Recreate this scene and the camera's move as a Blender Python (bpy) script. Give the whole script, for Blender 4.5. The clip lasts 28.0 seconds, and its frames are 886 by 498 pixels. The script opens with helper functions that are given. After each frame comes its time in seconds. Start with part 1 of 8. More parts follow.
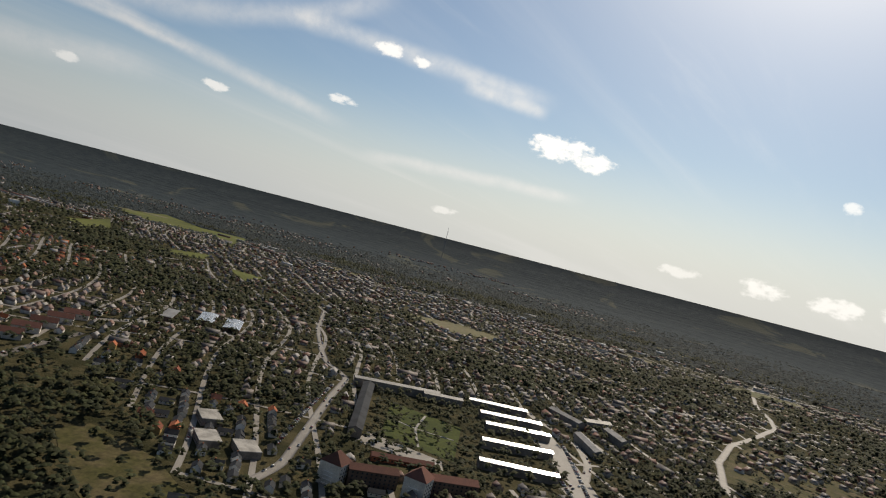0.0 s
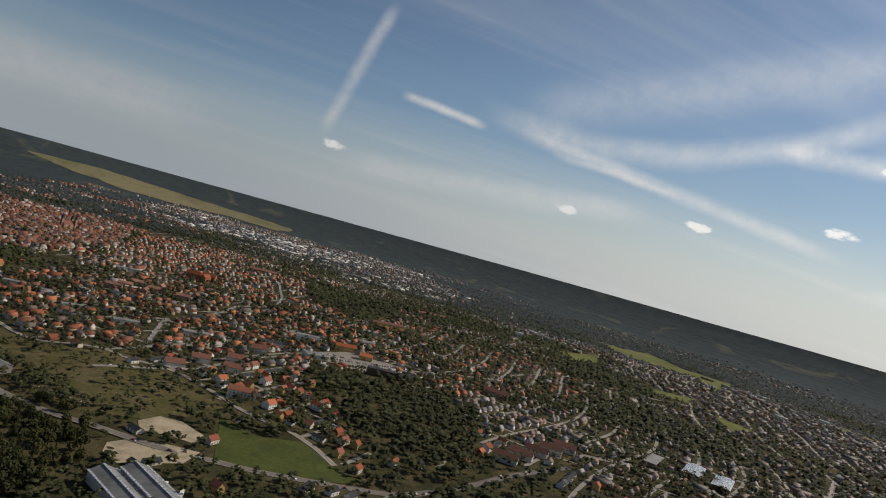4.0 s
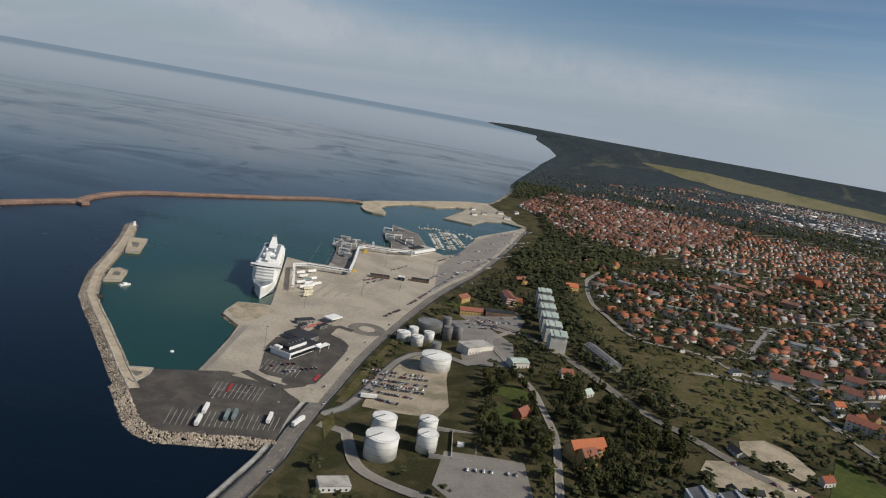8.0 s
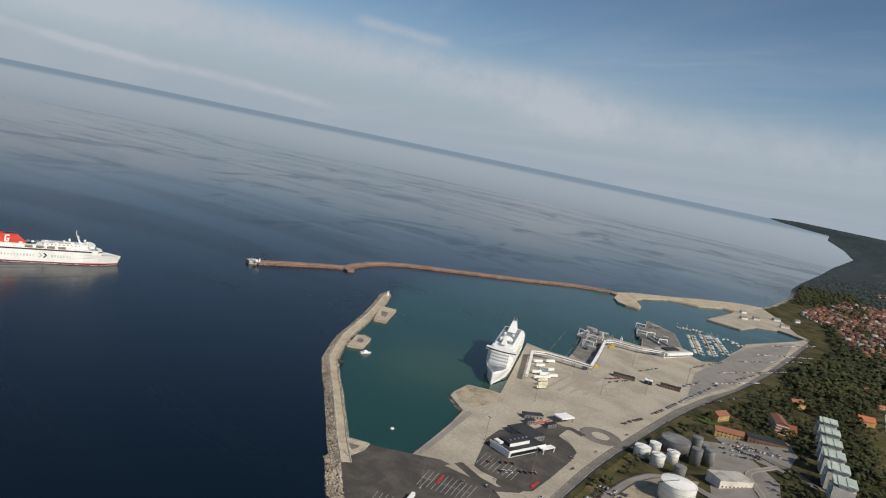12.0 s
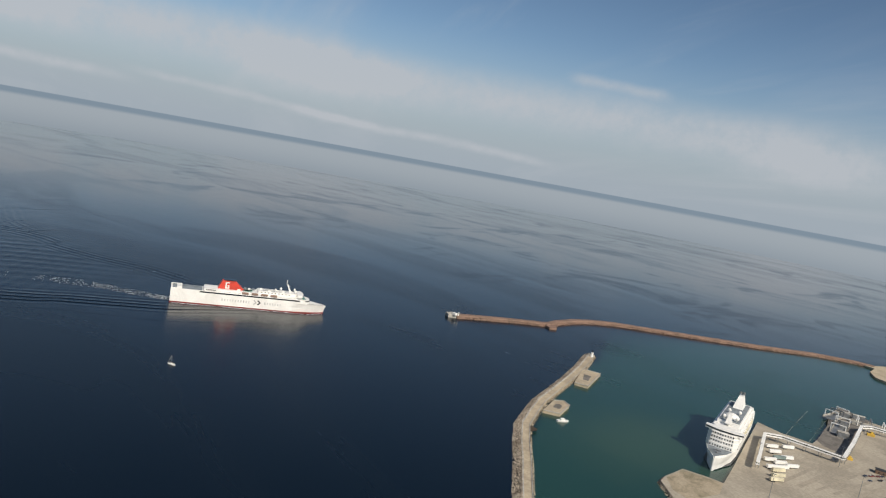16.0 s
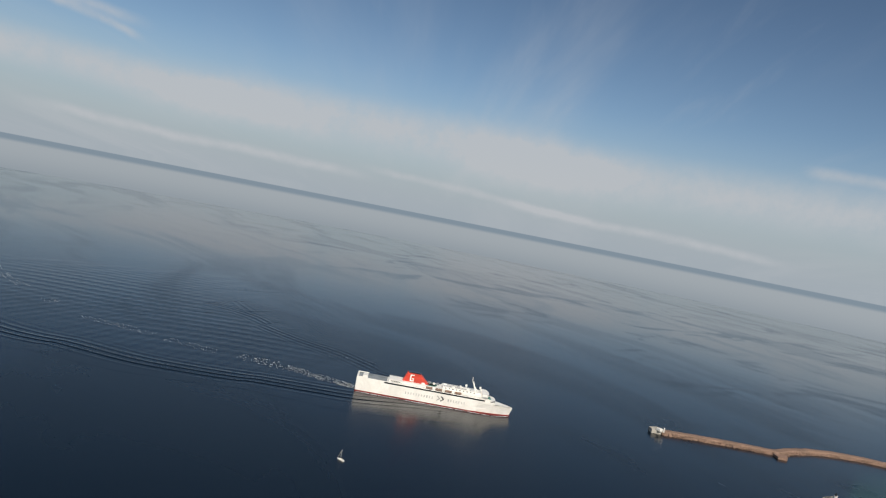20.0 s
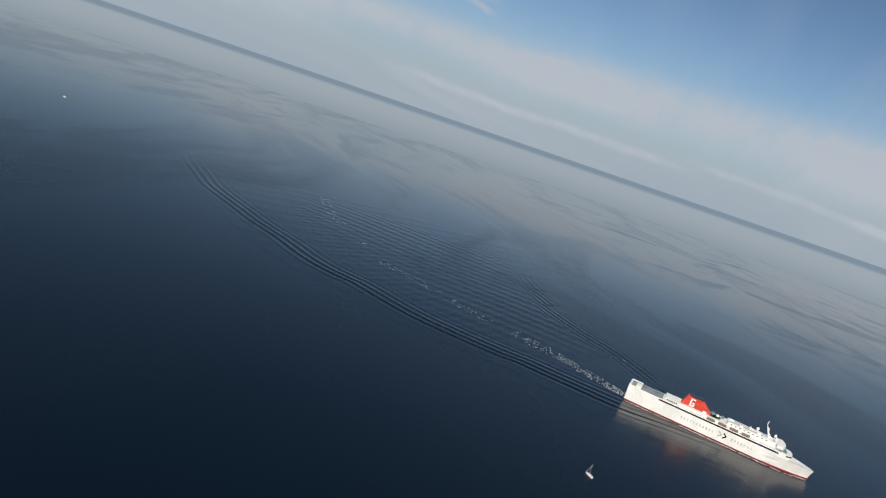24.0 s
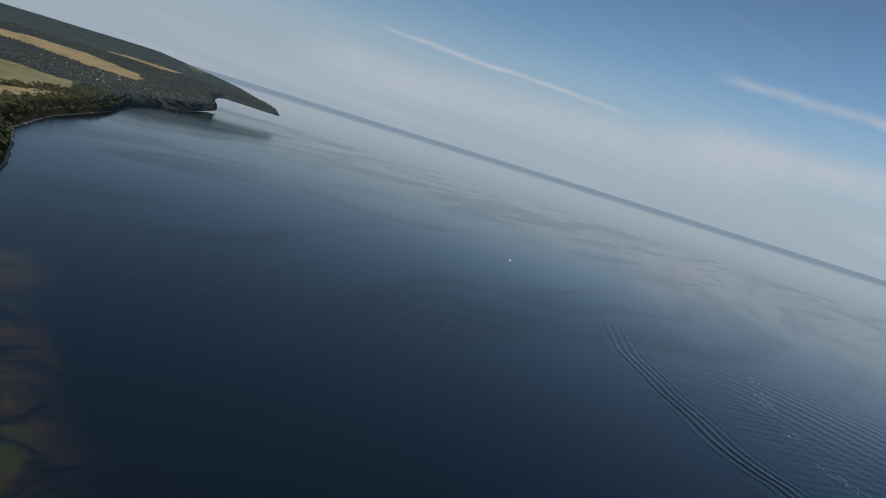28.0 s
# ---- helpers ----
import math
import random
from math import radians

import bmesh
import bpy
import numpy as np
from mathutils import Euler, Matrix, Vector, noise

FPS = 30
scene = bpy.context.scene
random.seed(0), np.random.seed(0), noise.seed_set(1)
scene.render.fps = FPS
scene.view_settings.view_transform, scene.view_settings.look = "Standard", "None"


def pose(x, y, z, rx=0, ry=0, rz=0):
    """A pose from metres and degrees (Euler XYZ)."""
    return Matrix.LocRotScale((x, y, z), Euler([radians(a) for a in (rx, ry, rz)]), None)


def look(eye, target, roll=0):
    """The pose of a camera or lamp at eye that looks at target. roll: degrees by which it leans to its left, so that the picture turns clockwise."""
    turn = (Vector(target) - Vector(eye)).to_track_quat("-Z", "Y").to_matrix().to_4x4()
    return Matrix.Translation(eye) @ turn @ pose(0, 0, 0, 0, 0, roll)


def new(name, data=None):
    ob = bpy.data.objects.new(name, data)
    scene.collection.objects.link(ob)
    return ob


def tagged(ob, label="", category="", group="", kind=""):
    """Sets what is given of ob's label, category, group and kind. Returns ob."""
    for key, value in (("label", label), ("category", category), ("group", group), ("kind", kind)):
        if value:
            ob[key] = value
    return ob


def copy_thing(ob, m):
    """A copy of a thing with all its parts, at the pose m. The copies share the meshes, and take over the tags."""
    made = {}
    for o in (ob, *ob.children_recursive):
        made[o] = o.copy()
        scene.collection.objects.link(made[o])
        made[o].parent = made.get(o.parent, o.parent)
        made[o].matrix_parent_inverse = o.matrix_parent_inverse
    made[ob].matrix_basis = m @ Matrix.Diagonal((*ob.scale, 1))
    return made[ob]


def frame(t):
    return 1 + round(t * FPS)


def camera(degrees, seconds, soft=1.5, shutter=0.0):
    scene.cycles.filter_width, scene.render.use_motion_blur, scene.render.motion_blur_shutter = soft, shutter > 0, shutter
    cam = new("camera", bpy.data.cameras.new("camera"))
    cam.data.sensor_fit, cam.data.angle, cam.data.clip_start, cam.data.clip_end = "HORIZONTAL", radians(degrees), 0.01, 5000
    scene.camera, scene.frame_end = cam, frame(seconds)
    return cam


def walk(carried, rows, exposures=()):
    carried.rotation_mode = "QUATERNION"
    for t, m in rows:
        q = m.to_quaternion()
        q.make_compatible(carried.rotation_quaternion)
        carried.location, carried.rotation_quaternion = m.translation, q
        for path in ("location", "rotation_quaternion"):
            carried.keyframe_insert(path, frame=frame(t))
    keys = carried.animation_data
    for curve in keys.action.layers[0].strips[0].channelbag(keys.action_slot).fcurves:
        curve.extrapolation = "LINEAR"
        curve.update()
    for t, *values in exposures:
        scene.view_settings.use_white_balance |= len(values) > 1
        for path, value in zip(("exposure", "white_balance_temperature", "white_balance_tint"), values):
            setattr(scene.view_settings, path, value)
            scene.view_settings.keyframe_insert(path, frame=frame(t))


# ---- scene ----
cam = camera(64.5, 28.0, soft=1.15)
PATH = [
    (0, (41.99, -13.65, 250.71), (141.52, -4.16, 248.62), 14.46),
    (0.5, (50.58, -9.63, 248.13), (149.98, 1.28, 249.00), 17.10),
    (1, (58.62, -5.70, 245.79), (157.17, 11.23, 246.77), 21.14),
    (1.5, (65.70, -2.22, 243.98), (162.06, 24.02, 249.08), 21.80),
    (2, (71.51, 1.32, 242.85), (164.89, 37.09, 243.68), 24.02),
    (2.5, (76.32, 5.29, 242.80), (164.23, 52.96, 242.50), 23.89),
    (3, (80.01, 9.28, 243.22), (161.93, 66.63, 243.83), 20.69),
    (3.5, (82.95, 13.27, 243.84), (158.83, 78.38, 242.04), 18.69),
    (4, (85.82, 17.96, 244.19), (156.94, 88.25, 243.74), 15.56),
    (4.5, (88.66, 23.42, 244.17), (156.62, 96.77, 242.87), 10.39),
    (6.5, (98.03, 51.01, 240.37), (160.35, 129.01, 234.67), 7.91),
    (7, (100.87, 56.87, 240.89), (160.50, 137.07, 237.73), 11.53),
    (7.5, (104.62, 62.09, 241.99), (140.44, 154.73, 230.38), 16.12),
    (8, (109.81, 66.37, 243.43), (109.19, 164.47, 224.07), 10.24),
    (8.5, (113.55, 71.67, 244.09), (108.19, 170.56, 230.26), 5.15),
    (9, (115.77, 77.54, 243.72), (108.11, 176.31, 230.12), 9.81),
    (9.5, (117.02, 83.59, 242.59), (107.77, 182.09, 227.96), 8.82),
    (10, (117.69, 89.70, 241.13), (102.95, 187.84, 228.80), 10.39),
    (10.5, (118.28, 96.24, 240.19), (98.39, 192.59, 222.29), 12.67),
    (11, (118.21, 103.96, 240.51), (93.01, 198.38, 219.26), 14.06),
    (11.5, (117.50, 112.12, 240.57), (85.82, 205.57, 224.29), 15.38),
    (12, (116.59, 120.55, 240.41), (78.69, 211.94, 225.88), 11.86),
    (12.5, (115.62, 129.02, 240.45), (70.40, 217.90, 233.01), 6.68),
    (14.5, (107.09, 157.57, 237.40), (51.54, 239.29, 222.03), 7.41),
    (15, (104.19, 164.85, 235.37), (45.21, 244.43, 221.60), 7.01),
    (15.5, (101.19, 172.40, 233.73), (39.58, 250.26, 221.82), 8.40),
    (16, (98.21, 179.86, 232.55), (33.93, 255.43, 219.98), 10.38),
    (16.5, (94.96, 187.31, 232.17), (28.14, 260.99, 221.85), 10.70),
    (17, (91.68, 194.58, 232.31), (21.64, 265.19, 221.93), 11.72),
    (17.5, (88.35, 202.07, 232.64), (15.76, 270.08, 222.31), 12.31),
    (18, (84.38, 209.72, 232.85), (8.55, 273.84, 221.15), 13.76),
    (18.5, (79.97, 217.20, 232.87), (1.44, 278.27, 222.80), 12.06),
    (19, (75.29, 224.46, 232.87), (-6.23, 281.60, 223.41), 12.40),
    (19.5, (70.35, 231.29, 232.87), (-13.46, 285.61, 227.75), 12.50),
    (20, (65.01, 237.77, 232.84), (-20.27, 289.74, 227.74), 11.17),
    (20.5, (59.46, 243.95, 232.13), (-27.90, 291.71, 222.80), 7.58),
    (22.5, (31.28, 262.17, 226.40), (-60.66, 296.08, 206.47), 15.28),
    (23, (23.67, 266.06, 227.73), (-69.63, 295.05, 206.39), 15.65),
    (23.5, (15.81, 269.56, 229.62), (-80.23, 290.14, 210.85), 17.55),
    (24, (7.92, 272.57, 231.59), (-89.42, 286.30, 213.25), 18.91),
    (24.5, (0.21, 275.19, 233.26), (-98.28, 280.40, 216.79), 20.37),
    (25, (-7.27, 277.56, 234.50), (-105.61, 274.81, 216.56), 20.91),
    (25.5, (-14.50, 279.81, 235.18), (-111.81, 265.56, 217.09), 18.93),
    (26, (-21.47, 281.90, 235.41), (-117.42, 257.02, 222.24), 17.46),
    (26.5, (-28.15, 283.75, 235.31), (-122.48, 254.99, 218.69), 15.98),
    (27, (-34.58, 285.33, 235.04), (-126.01, 247.44, 220.77), 16.51),
    (27.5, (-40.83, 286.71, 234.61), (-130.29, 246.10, 215.95), 16.86),
    (28, (-47.01, 288.00, 234.08), (-133.36, 239.88, 218.99), 17.24),
]
walk(cam, [(t, look(eye, target, roll)) for t, eye, target, roll in PATH],
     exposures=[(0, -0.38, 6750, 10), (2, -0.38, 6750, 10), (4.5, -0.36, 6700, 10), (7, -0.36, 6450, 10), (8, -0.2, 6200, 9), (14, -0.05, 6350, 9), (20, -0.04, 6600, 9), (22.5, -0.07, 6450, 9), (25, -0.03, 6200, 8), (28, -0.06, 6150, 7)])

# ---- world and sun ----
SUN_BEARING, SUN_HEIGHT = 108.0, 40.0


def aim(bearing, height):
    b, e = radians(bearing), radians(height)
    return Vector((math.sin(b) * math.cos(e), math.cos(b) * math.cos(e), math.sin(e)))


world = bpy.data.worlds.new("sky_world")
scene.world = world
world.use_nodes = True
wt = world.node_tree
wt.nodes.clear()


class Graph:
    """A short way to chain shader nodes."""

    def __init__(self, tree):
        self.tree = tree

    def node(self, kind, **values):
        made = self.tree.nodes.new(kind)
        for key, value in values.items():
            if isinstance(value, bpy.types.NodeSocket):
                self.tree.links.new(value, made.inputs[key.replace("_", " ")])
            else:
                made.inputs[key.replace("_", " ")].default_value = value
        return made

    def feed(self, socket, value):
        if isinstance(value, bpy.types.NodeSocket):
            self.tree.links.new(value, socket)
        elif value is not None:
            socket.default_value = value

    def math(self, op, a, b=None, c=None, clamp=False):
        made = self.tree.nodes.new("ShaderNodeMath")
        made.operation, made.use_clamp = op, clamp
        for socket, value in zip(made.inputs, (a, b, c)):
            self.feed(socket, value)
        return made.outputs[0]

    def vmath(self, op, a, b=None, out=0):
        made = self.tree.nodes.new("ShaderNodeVectorMath")
        made.operation = op
        self.feed(made.inputs[0], a)
        self.feed(made.inputs[1], b)
        return made.outputs[out]

    def dot(self, a, b):
        return self.vmath("DOT_PRODUCT", a, b, 1)

    def smooth(self, value, low, high, a=0.0, b=1.0):
        made = self.tree.nodes.new("ShaderNodeMapRange")
        made.interpolation_type = "SMOOTHSTEP"
        for socket, v in zip(made.inputs, (value, low, high, a, b)):
            self.feed(socket, v)
        return made.outputs[0]

    def noise(self, vector, scale, detail=4.0, rough=0.55, warp=0.0):
        made = self.tree.nodes.new("ShaderNodeTexNoise")
        self.feed(made.inputs["Vector"], vector)
        for key, v in (("Scale", scale), ("Detail", detail), ("Roughness", rough), ("Distortion", warp)):
            made.inputs[key].default_value = v
        return made.outputs[0]

    def mix(self, factor, a, b, blend="MIX"):
        made = self.tree.nodes.new("ShaderNodeMix")
        made.data_type, made.blend_type = "RGBA", blend
        self.feed(made.inputs[0], factor)
        for socket, v in ((made.inputs[6], a), (made.inputs[7], b)):
            self.feed(socket, (*v, 1.0) if isinstance(v, tuple) and len(v) == 3 else v)
        return made.outputs[2]

    def scale(self, vector, xyz):
        return self.vmath("MULTIPLY", vector, xyz)


def build_sky():
    g = Graph(wt)
    sky = wt.nodes.new("ShaderNodeTexSky")
    sky.sky_type, sky.sun_disc = "NISHITA", False
    sky.sun_elevation, sky.sun_rotation = radians(SUN_HEIGHT), radians(SUN_BEARING)
    sky.air_density, sky.dust_density, sky.ozone_density = 1.0, 0.6, 1.6
    way = wt.nodes.new("ShaderNodeTexCoord").outputs["Generated"]
    parts = wt.nodes.new("ShaderNodeSeparateXYZ")
    wt.links.new(way, parts.inputs[0])
    up = parts.outputs[2]
    # High thin cloud lies in one flat layer, so its streaks draw together towards the horizon.
    lift = g.math("ADD", g.math("MAXIMUM", up, 0.0), 0.10)
    flat = wt.nodes.new("ShaderNodeCombineXYZ")
    g.feed(flat.inputs[0], g.math("DIVIDE", parts.outputs[0], lift))
    g.feed(flat.inputs[1], g.math("DIVIDE", parts.outputs[1], lift))
    turn = wt.nodes.new("ShaderNodeVectorRotate")
    turn.rotation_type = "Z_AXIS"
    turn.inputs["Angle"].default_value = radians(32)
    wt.links.new(flat.outputs[0], turn.inputs["Vector"])
    drawn = g.scale(turn.outputs[0], (0.16, 0.75, 1.0))
    veil = g.smooth(g.noise(drawn, 0.9, 6, 0.55, 0.6), 0.47, 0.80)
    wisps = g.smooth(g.noise(g.scale(turn.outputs[0], (0.5, 3.2, 1.0)), 1.1, 7, 0.62, 0.4), 0.52, 0.85)
    cover = g.math("ADD", g.math("MULTIPLY", veil, 0.42), g.math("MULTIPLY", wisps, 0.16))
    wob = g.math("MULTIPLY", g.math("SUBTRACT", g.noise(way, 9.0, 5, 0.6), 0.5), 0.016)
    fray = g.noise(way, 34.0, 5, 0.65)

    def streak(a, b, wide, strong, bend=0.0):
        """A vapour trail or long streak between two places of the sky."""
        p, q = aim(*a), aim(*b)
        across = p.cross(q).normalized()
        middle = (p + q).normalized()
        along = across.cross(middle)
        half = math.sin(math.acos(max(-1, min(1, p.dot(q)))) / 2)
        s = g.math("DIVIDE", g.dot(way, tuple(along)), half)
        off = g.math("ADD", g.dot(way, tuple(across)), wob)
        if bend:
            off = g.math("ADD", off, g.math("MULTIPLY", g.math("MULTIPLY", s, s), bend))
        body = g.smooth(g.math("ABSOLUTE", off), 0.0, wide, 1.0, 0.0)
        ends = g.smooth(g.math("ABSOLUTE", s), 0.72, 1.12, 1.0, 0.0)
        front = g.math("GREATER_THAN", g.dot(way, tuple(middle)), 0.2)
        return g.math("MULTIPLY", g.math("MULTIPLY", body, g.math("MULTIPLY", ends, front)),
                      g.math("MULTIPLY", g.smooth(fray, 0.25, 0.7, 0.55, 1.0), strong))

    def puff(bearing, height, wide, tall, strong):
        """A small fair-weather cloud."""
        c = aim(bearing, height)
        side = Vector((math.cos(radians(bearing)), -math.sin(radians(bearing)), 0))
        rise = side.cross(c)
        rise = rise if rise.z > 0 else -rise
        u = g.math("DIVIDE", g.dot(way, tuple(side)), wide)
        v = g.math("DIVIDE", g.math("SUBTRACT", g.dot(way, tuple(rise)), 0.0), tall)
        d = g.math("ADD", g.math("MULTIPLY", u, u), g.math("MULTIPLY", v, v))
        d = g.math("ADD", d, g.math("MULTIPLY", g.math("SUBTRACT", g.noise(g.scale(way, (1.0, 1.0, 1.8)), 46.0, 5, 0.6), 0.5), 3.4))
        front = g.math("GREATER_THAN", g.dot(way, tuple(c)), 0.5)
        return g.math("MULTIPLY", g.math("MULTIPLY", g.smooth(d, 0.05, 0.95, 1.0, 0.0), front), strong)

    thin = [
        streak((50, 10.4), (74, 6.6), 0.015, 0.55), streak((68, 13.4), (90, 12.2), 0.020, 0.55),
        streak((76.5, 4.6), (94, 5.3), 0.013, 0.63), streak((83, 11.9), (90, 11.2), 0.014, 0.60),
        streak((39, 10.9), (46, 10.2), 0.009, 0.93), streak((52, 9.5), (62, 8.6), 0.008, 0.35),
        streak((36.5, 17), (33.4, 6.2), 0.014, 0.54), streak((47, 8.6), (76, 13.8), 0.026, 0.45, 0.05),
        streak((49, 12.1), (76, 20.5), 0.050, 0.26), streak((35, 4.2), (60, 6.4), 0.026, 0.51),
        streak((-33, 8.0), (-25, 7.6), 0.012, 0.54), streak((-92, 9.6), (-84, 8.2), 0.008, 0.54),
        streak((-129, 6.7), (-108, 5.9), 0.005, 0.83), streak((-103, 10.2), (-84, 9.2), 0.011, 0.51),
        streak((-105, 5.6), (-70, 4.9), 0.034, 0.93), streak((-84, 5.2), (-45, 5.6), 0.050, 0.95),
        streak((-60, 4.6), (-10, 5.0), 0.050, 0.84), streak((-135, 3.0), (-95, 4.0), 0.045, 0.66),
        streak((-90, 2.0), (-66, 1.7), 0.010, 0.83), streak((-55, 1.7), (-33, 1.1), 0.009, 0.75),
        streak((-66, 2.4), (-47, 1.6), 0.008, 0.63), streak((-20, 4.0), (25, 4.4), 0.050, 0.63),
    ]
    for one in thin:
        cover = g.math("ADD", cover, one)
    fluffy = [
        puff(92, 8.9, 0.0515, 0.0216, 1.0), puff(94.6, 8.4, 0.0312, 0.0158, 0.9), puff(76.4, 13.1, 0.0234, 0.0115, 0.85),
        puff(79.2, 12.8, 0.0156, 0.0086, 0.8), puff(64.3, 6.6, 0.0203, 0.0079, 0.75), puff(73.8, 8.3, 0.0218, 0.0079, 0.75),
        puff(54.2, 5.5, 0.0203, 0.0079, 0.6), puff(113.4, 8.9, 0.0120, 0.0090, 0.6), puff(83.8, 1.9, 0.0234, 0.0065, 0.5),
        puff(109, 1.9, 0.0312, 0.0144, 0.7), puff(114, 1.8, 0.0343, 0.0130, 0.7), puff(103, 1.7, 0.0312, 0.0086, 0.5),
        puff(34.7, 5.5, 0.0218, 0.0079, 0.85), puff(118, 2.2, 0.0312, 0.0130, 0.7),
    ]
    white = fluffy[0]
    for one in fluffy[1:]:
        white = g.math("MAXIMUM", white, one)
    cover = g.math("MINIMUM", cover, 0.86)
    # Haze whitens the air near the horizon, the more so towards the sun.
    haze = g.smooth(up, 0.0, 0.19, 0.92, 0.0)
    glow = g.math("POWER", g.math("MAXIMUM", g.dot(way, tuple(aim(SUN_BEARING, SUN_HEIGHT))), 0.0), 1.7)
    pale = g.mix(glow, (6.6, 6.9, 7.4), (19.0, 18.6, 17.8))
    base = g.mix(1.0, sky.outputs[0], g.mix(glow, (0.90, 0.99, 1.08), (1.22, 1.30, 1.32)), "MULTIPLY")
    depth = g.math("ADD", g.math("MULTIPLY", glow, 0.35), g.smooth(up, 0.08, 0.42, 1.0, 0.74))
    deeper = wt.nodes.new("ShaderNodeVectorMath")
    deeper.operation = "SCALE"
    g.feed(deeper.inputs[0], base)
    g.feed(deeper.inputs["Scale"], g.math("MINIMUM", depth, 1.0))
    base = deeper.outputs[0]
    air = g.mix(haze, base, g.mix(glow, (4.9, 5.6, 6.4), (15.5, 15.6, 14.8)))
    air = g.mix(cover, air, pale)
    corona = g.math("POWER", g.math("MAXIMUM", g.dot(way, tuple(aim(SUN_BEARING, SUN_HEIGHT))), 0.0), 26.0)
    air = g.mix(g.math("MULTIPLY", corona, 0.9), air, (25.0, 24.0, 23.0))
    air = g.mix(white, air, g.mix(glow, (9.8, 9.9, 10.1), (24.0, 23.4, 22.2)))
    # Past five kilometres the open sea is a plain backdrop: reflected haze painted on as pale colour, and a darker
    # painted line of ruffled water at the horizon.
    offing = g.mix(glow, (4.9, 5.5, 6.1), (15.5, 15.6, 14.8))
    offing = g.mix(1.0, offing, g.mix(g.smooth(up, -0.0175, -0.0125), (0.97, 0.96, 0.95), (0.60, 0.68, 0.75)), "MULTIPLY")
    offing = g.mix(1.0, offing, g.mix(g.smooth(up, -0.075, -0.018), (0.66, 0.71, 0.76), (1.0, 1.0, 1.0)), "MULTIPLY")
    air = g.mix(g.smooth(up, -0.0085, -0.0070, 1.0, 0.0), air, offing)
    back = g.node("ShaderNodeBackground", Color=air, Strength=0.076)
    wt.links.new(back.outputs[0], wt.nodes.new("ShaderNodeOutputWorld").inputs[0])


build_sky()
lamp = bpy.data.lights.new("sun", "SUN")
lamp.energy, lamp.angle, lamp.color = 4.5, radians(0.55), (1.0, 0.89, 0.74)
sun = new("sun", lamp)
sun.matrix_world = look(tuple(aim(SUN_BEARING, SUN_HEIGHT) * 900), (0, 0, 0))

# ---- materials ----
MATS = {}


def material(name, colour, rough=0.85, metal=0.0, vary=0.18, grain=1.5, patch=0.08, bump=0.25, own=0.0, second=None, island=False, spread=None):
    """A surface with fine grain, broad stains and, with own, a tone of its own for each piece."""
    m = bpy.data.materials.new(name)
    m.use_nodes = True
    t = m.node_tree
    g = Graph(t)
    shader = t.nodes["Principled BSDF"]
    where = t.nodes.new("ShaderNodeNewGeometry").outputs["Position"]
    fine = g.noise(where, grain, 5, 0.6)
    broad = g.noise(where, patch, 4, 0.6, 0.4)
    second = second or tuple(c * 0.62 for c in colour)
    tone = g.mix(g.smooth(broad, 0.38, 0.68), colour, second)
    if spread:
        if island:
            pick = t.nodes.new("ShaderNodeNewGeometry").outputs["Random Per Island"]
        else:
            pick = t.nodes.new("ShaderNodeObjectInfo").outputs["Random"]
        ramp = t.nodes.new("ShaderNodeValToRGB")
        ramp.color_ramp.interpolation = "CONSTANT"
        while len(ramp.color_ramp.elements) < len(spread):
            ramp.color_ramp.elements.new(0.5)
        for n, (e, c) in enumerate(zip(ramp.color_ramp.elements, spread)):
            e.position, e.color = n / len(spread), (*c, 1)
        t.links.new(pick, ramp.inputs[0])
        tone = g.mix(g.smooth(broad, 0.35, 0.7, 0.0, 0.3), ramp.outputs[0], second)
    bright = g.smooth(fine, 0.25, 0.75, 1 - vary, 1 + vary)
    if own:
        pick = t.nodes.new("ShaderNodeNewGeometry").outputs["Random Per Island"] if island else t.nodes.new("ShaderNodeObjectInfo").outputs["Random"]
        bright = g.math("MULTIPLY", bright, g.smooth(pick, 0, 1, 1 - own, 1 + own))
    grey = t.nodes.new("ShaderNodeCombineXYZ")
    for s in grey.inputs:
        t.links.new(bright, s)
    g.feed(shader.inputs["Base Color"], g.mix(1.0, tone, grey.outputs[0], "MULTIPLY"))
    g.feed(shader.inputs["Roughness"], g.smooth(fine, 0.2, 0.8, max(0.05, rough - 0.08), min(1.0, rough + 0.08)))
    shader.inputs["Metallic"].default_value = metal
    shader.inputs["Specular IOR Level"].default_value = 0.5 if rough < 0.75 else 0.12
    if bump:
        b = t.nodes.new("ShaderNodeBump")
        b.inputs["Strength"].default_value, b.inputs["Distance"].default_value = bump, 0.3
        t.links.new(fine, b.inputs["Height"])
        t.links.new(b.outputs[0], shader.inputs["Normal"])
    MATS[name] = m
    return m


M_ASPHALT = material("asphalt", (0.062, 0.057, 0.053), 0.9, grain=0.9, patch=0.05, second=(0.10, 0.09, 0.078))
M_ROAD = material("worn_road", (0.24, 0.22, 0.19), 0.7, grain=0.7, patch=0.04, second=(0.19, 0.17, 0.145))
M_QUAY = material("quay_concrete", (0.385, 0.342, 0.275), 0.9, grain=0.35, patch=0.022, second=(0.29, 0.258, 0.208), vary=0.16)
M_TARMAC = material("grey_tarmac", (0.175, 0.158, 0.138), 0.85, grain=0.6, patch=0.04, second=(0.13, 0.118, 0.105))
M_QUAY_WORN = material("worn_quay_concrete", (0.34, 0.30, 0.24), 0.9, grain=0.35, patch=0.03, second=(0.29, 0.258, 0.21))
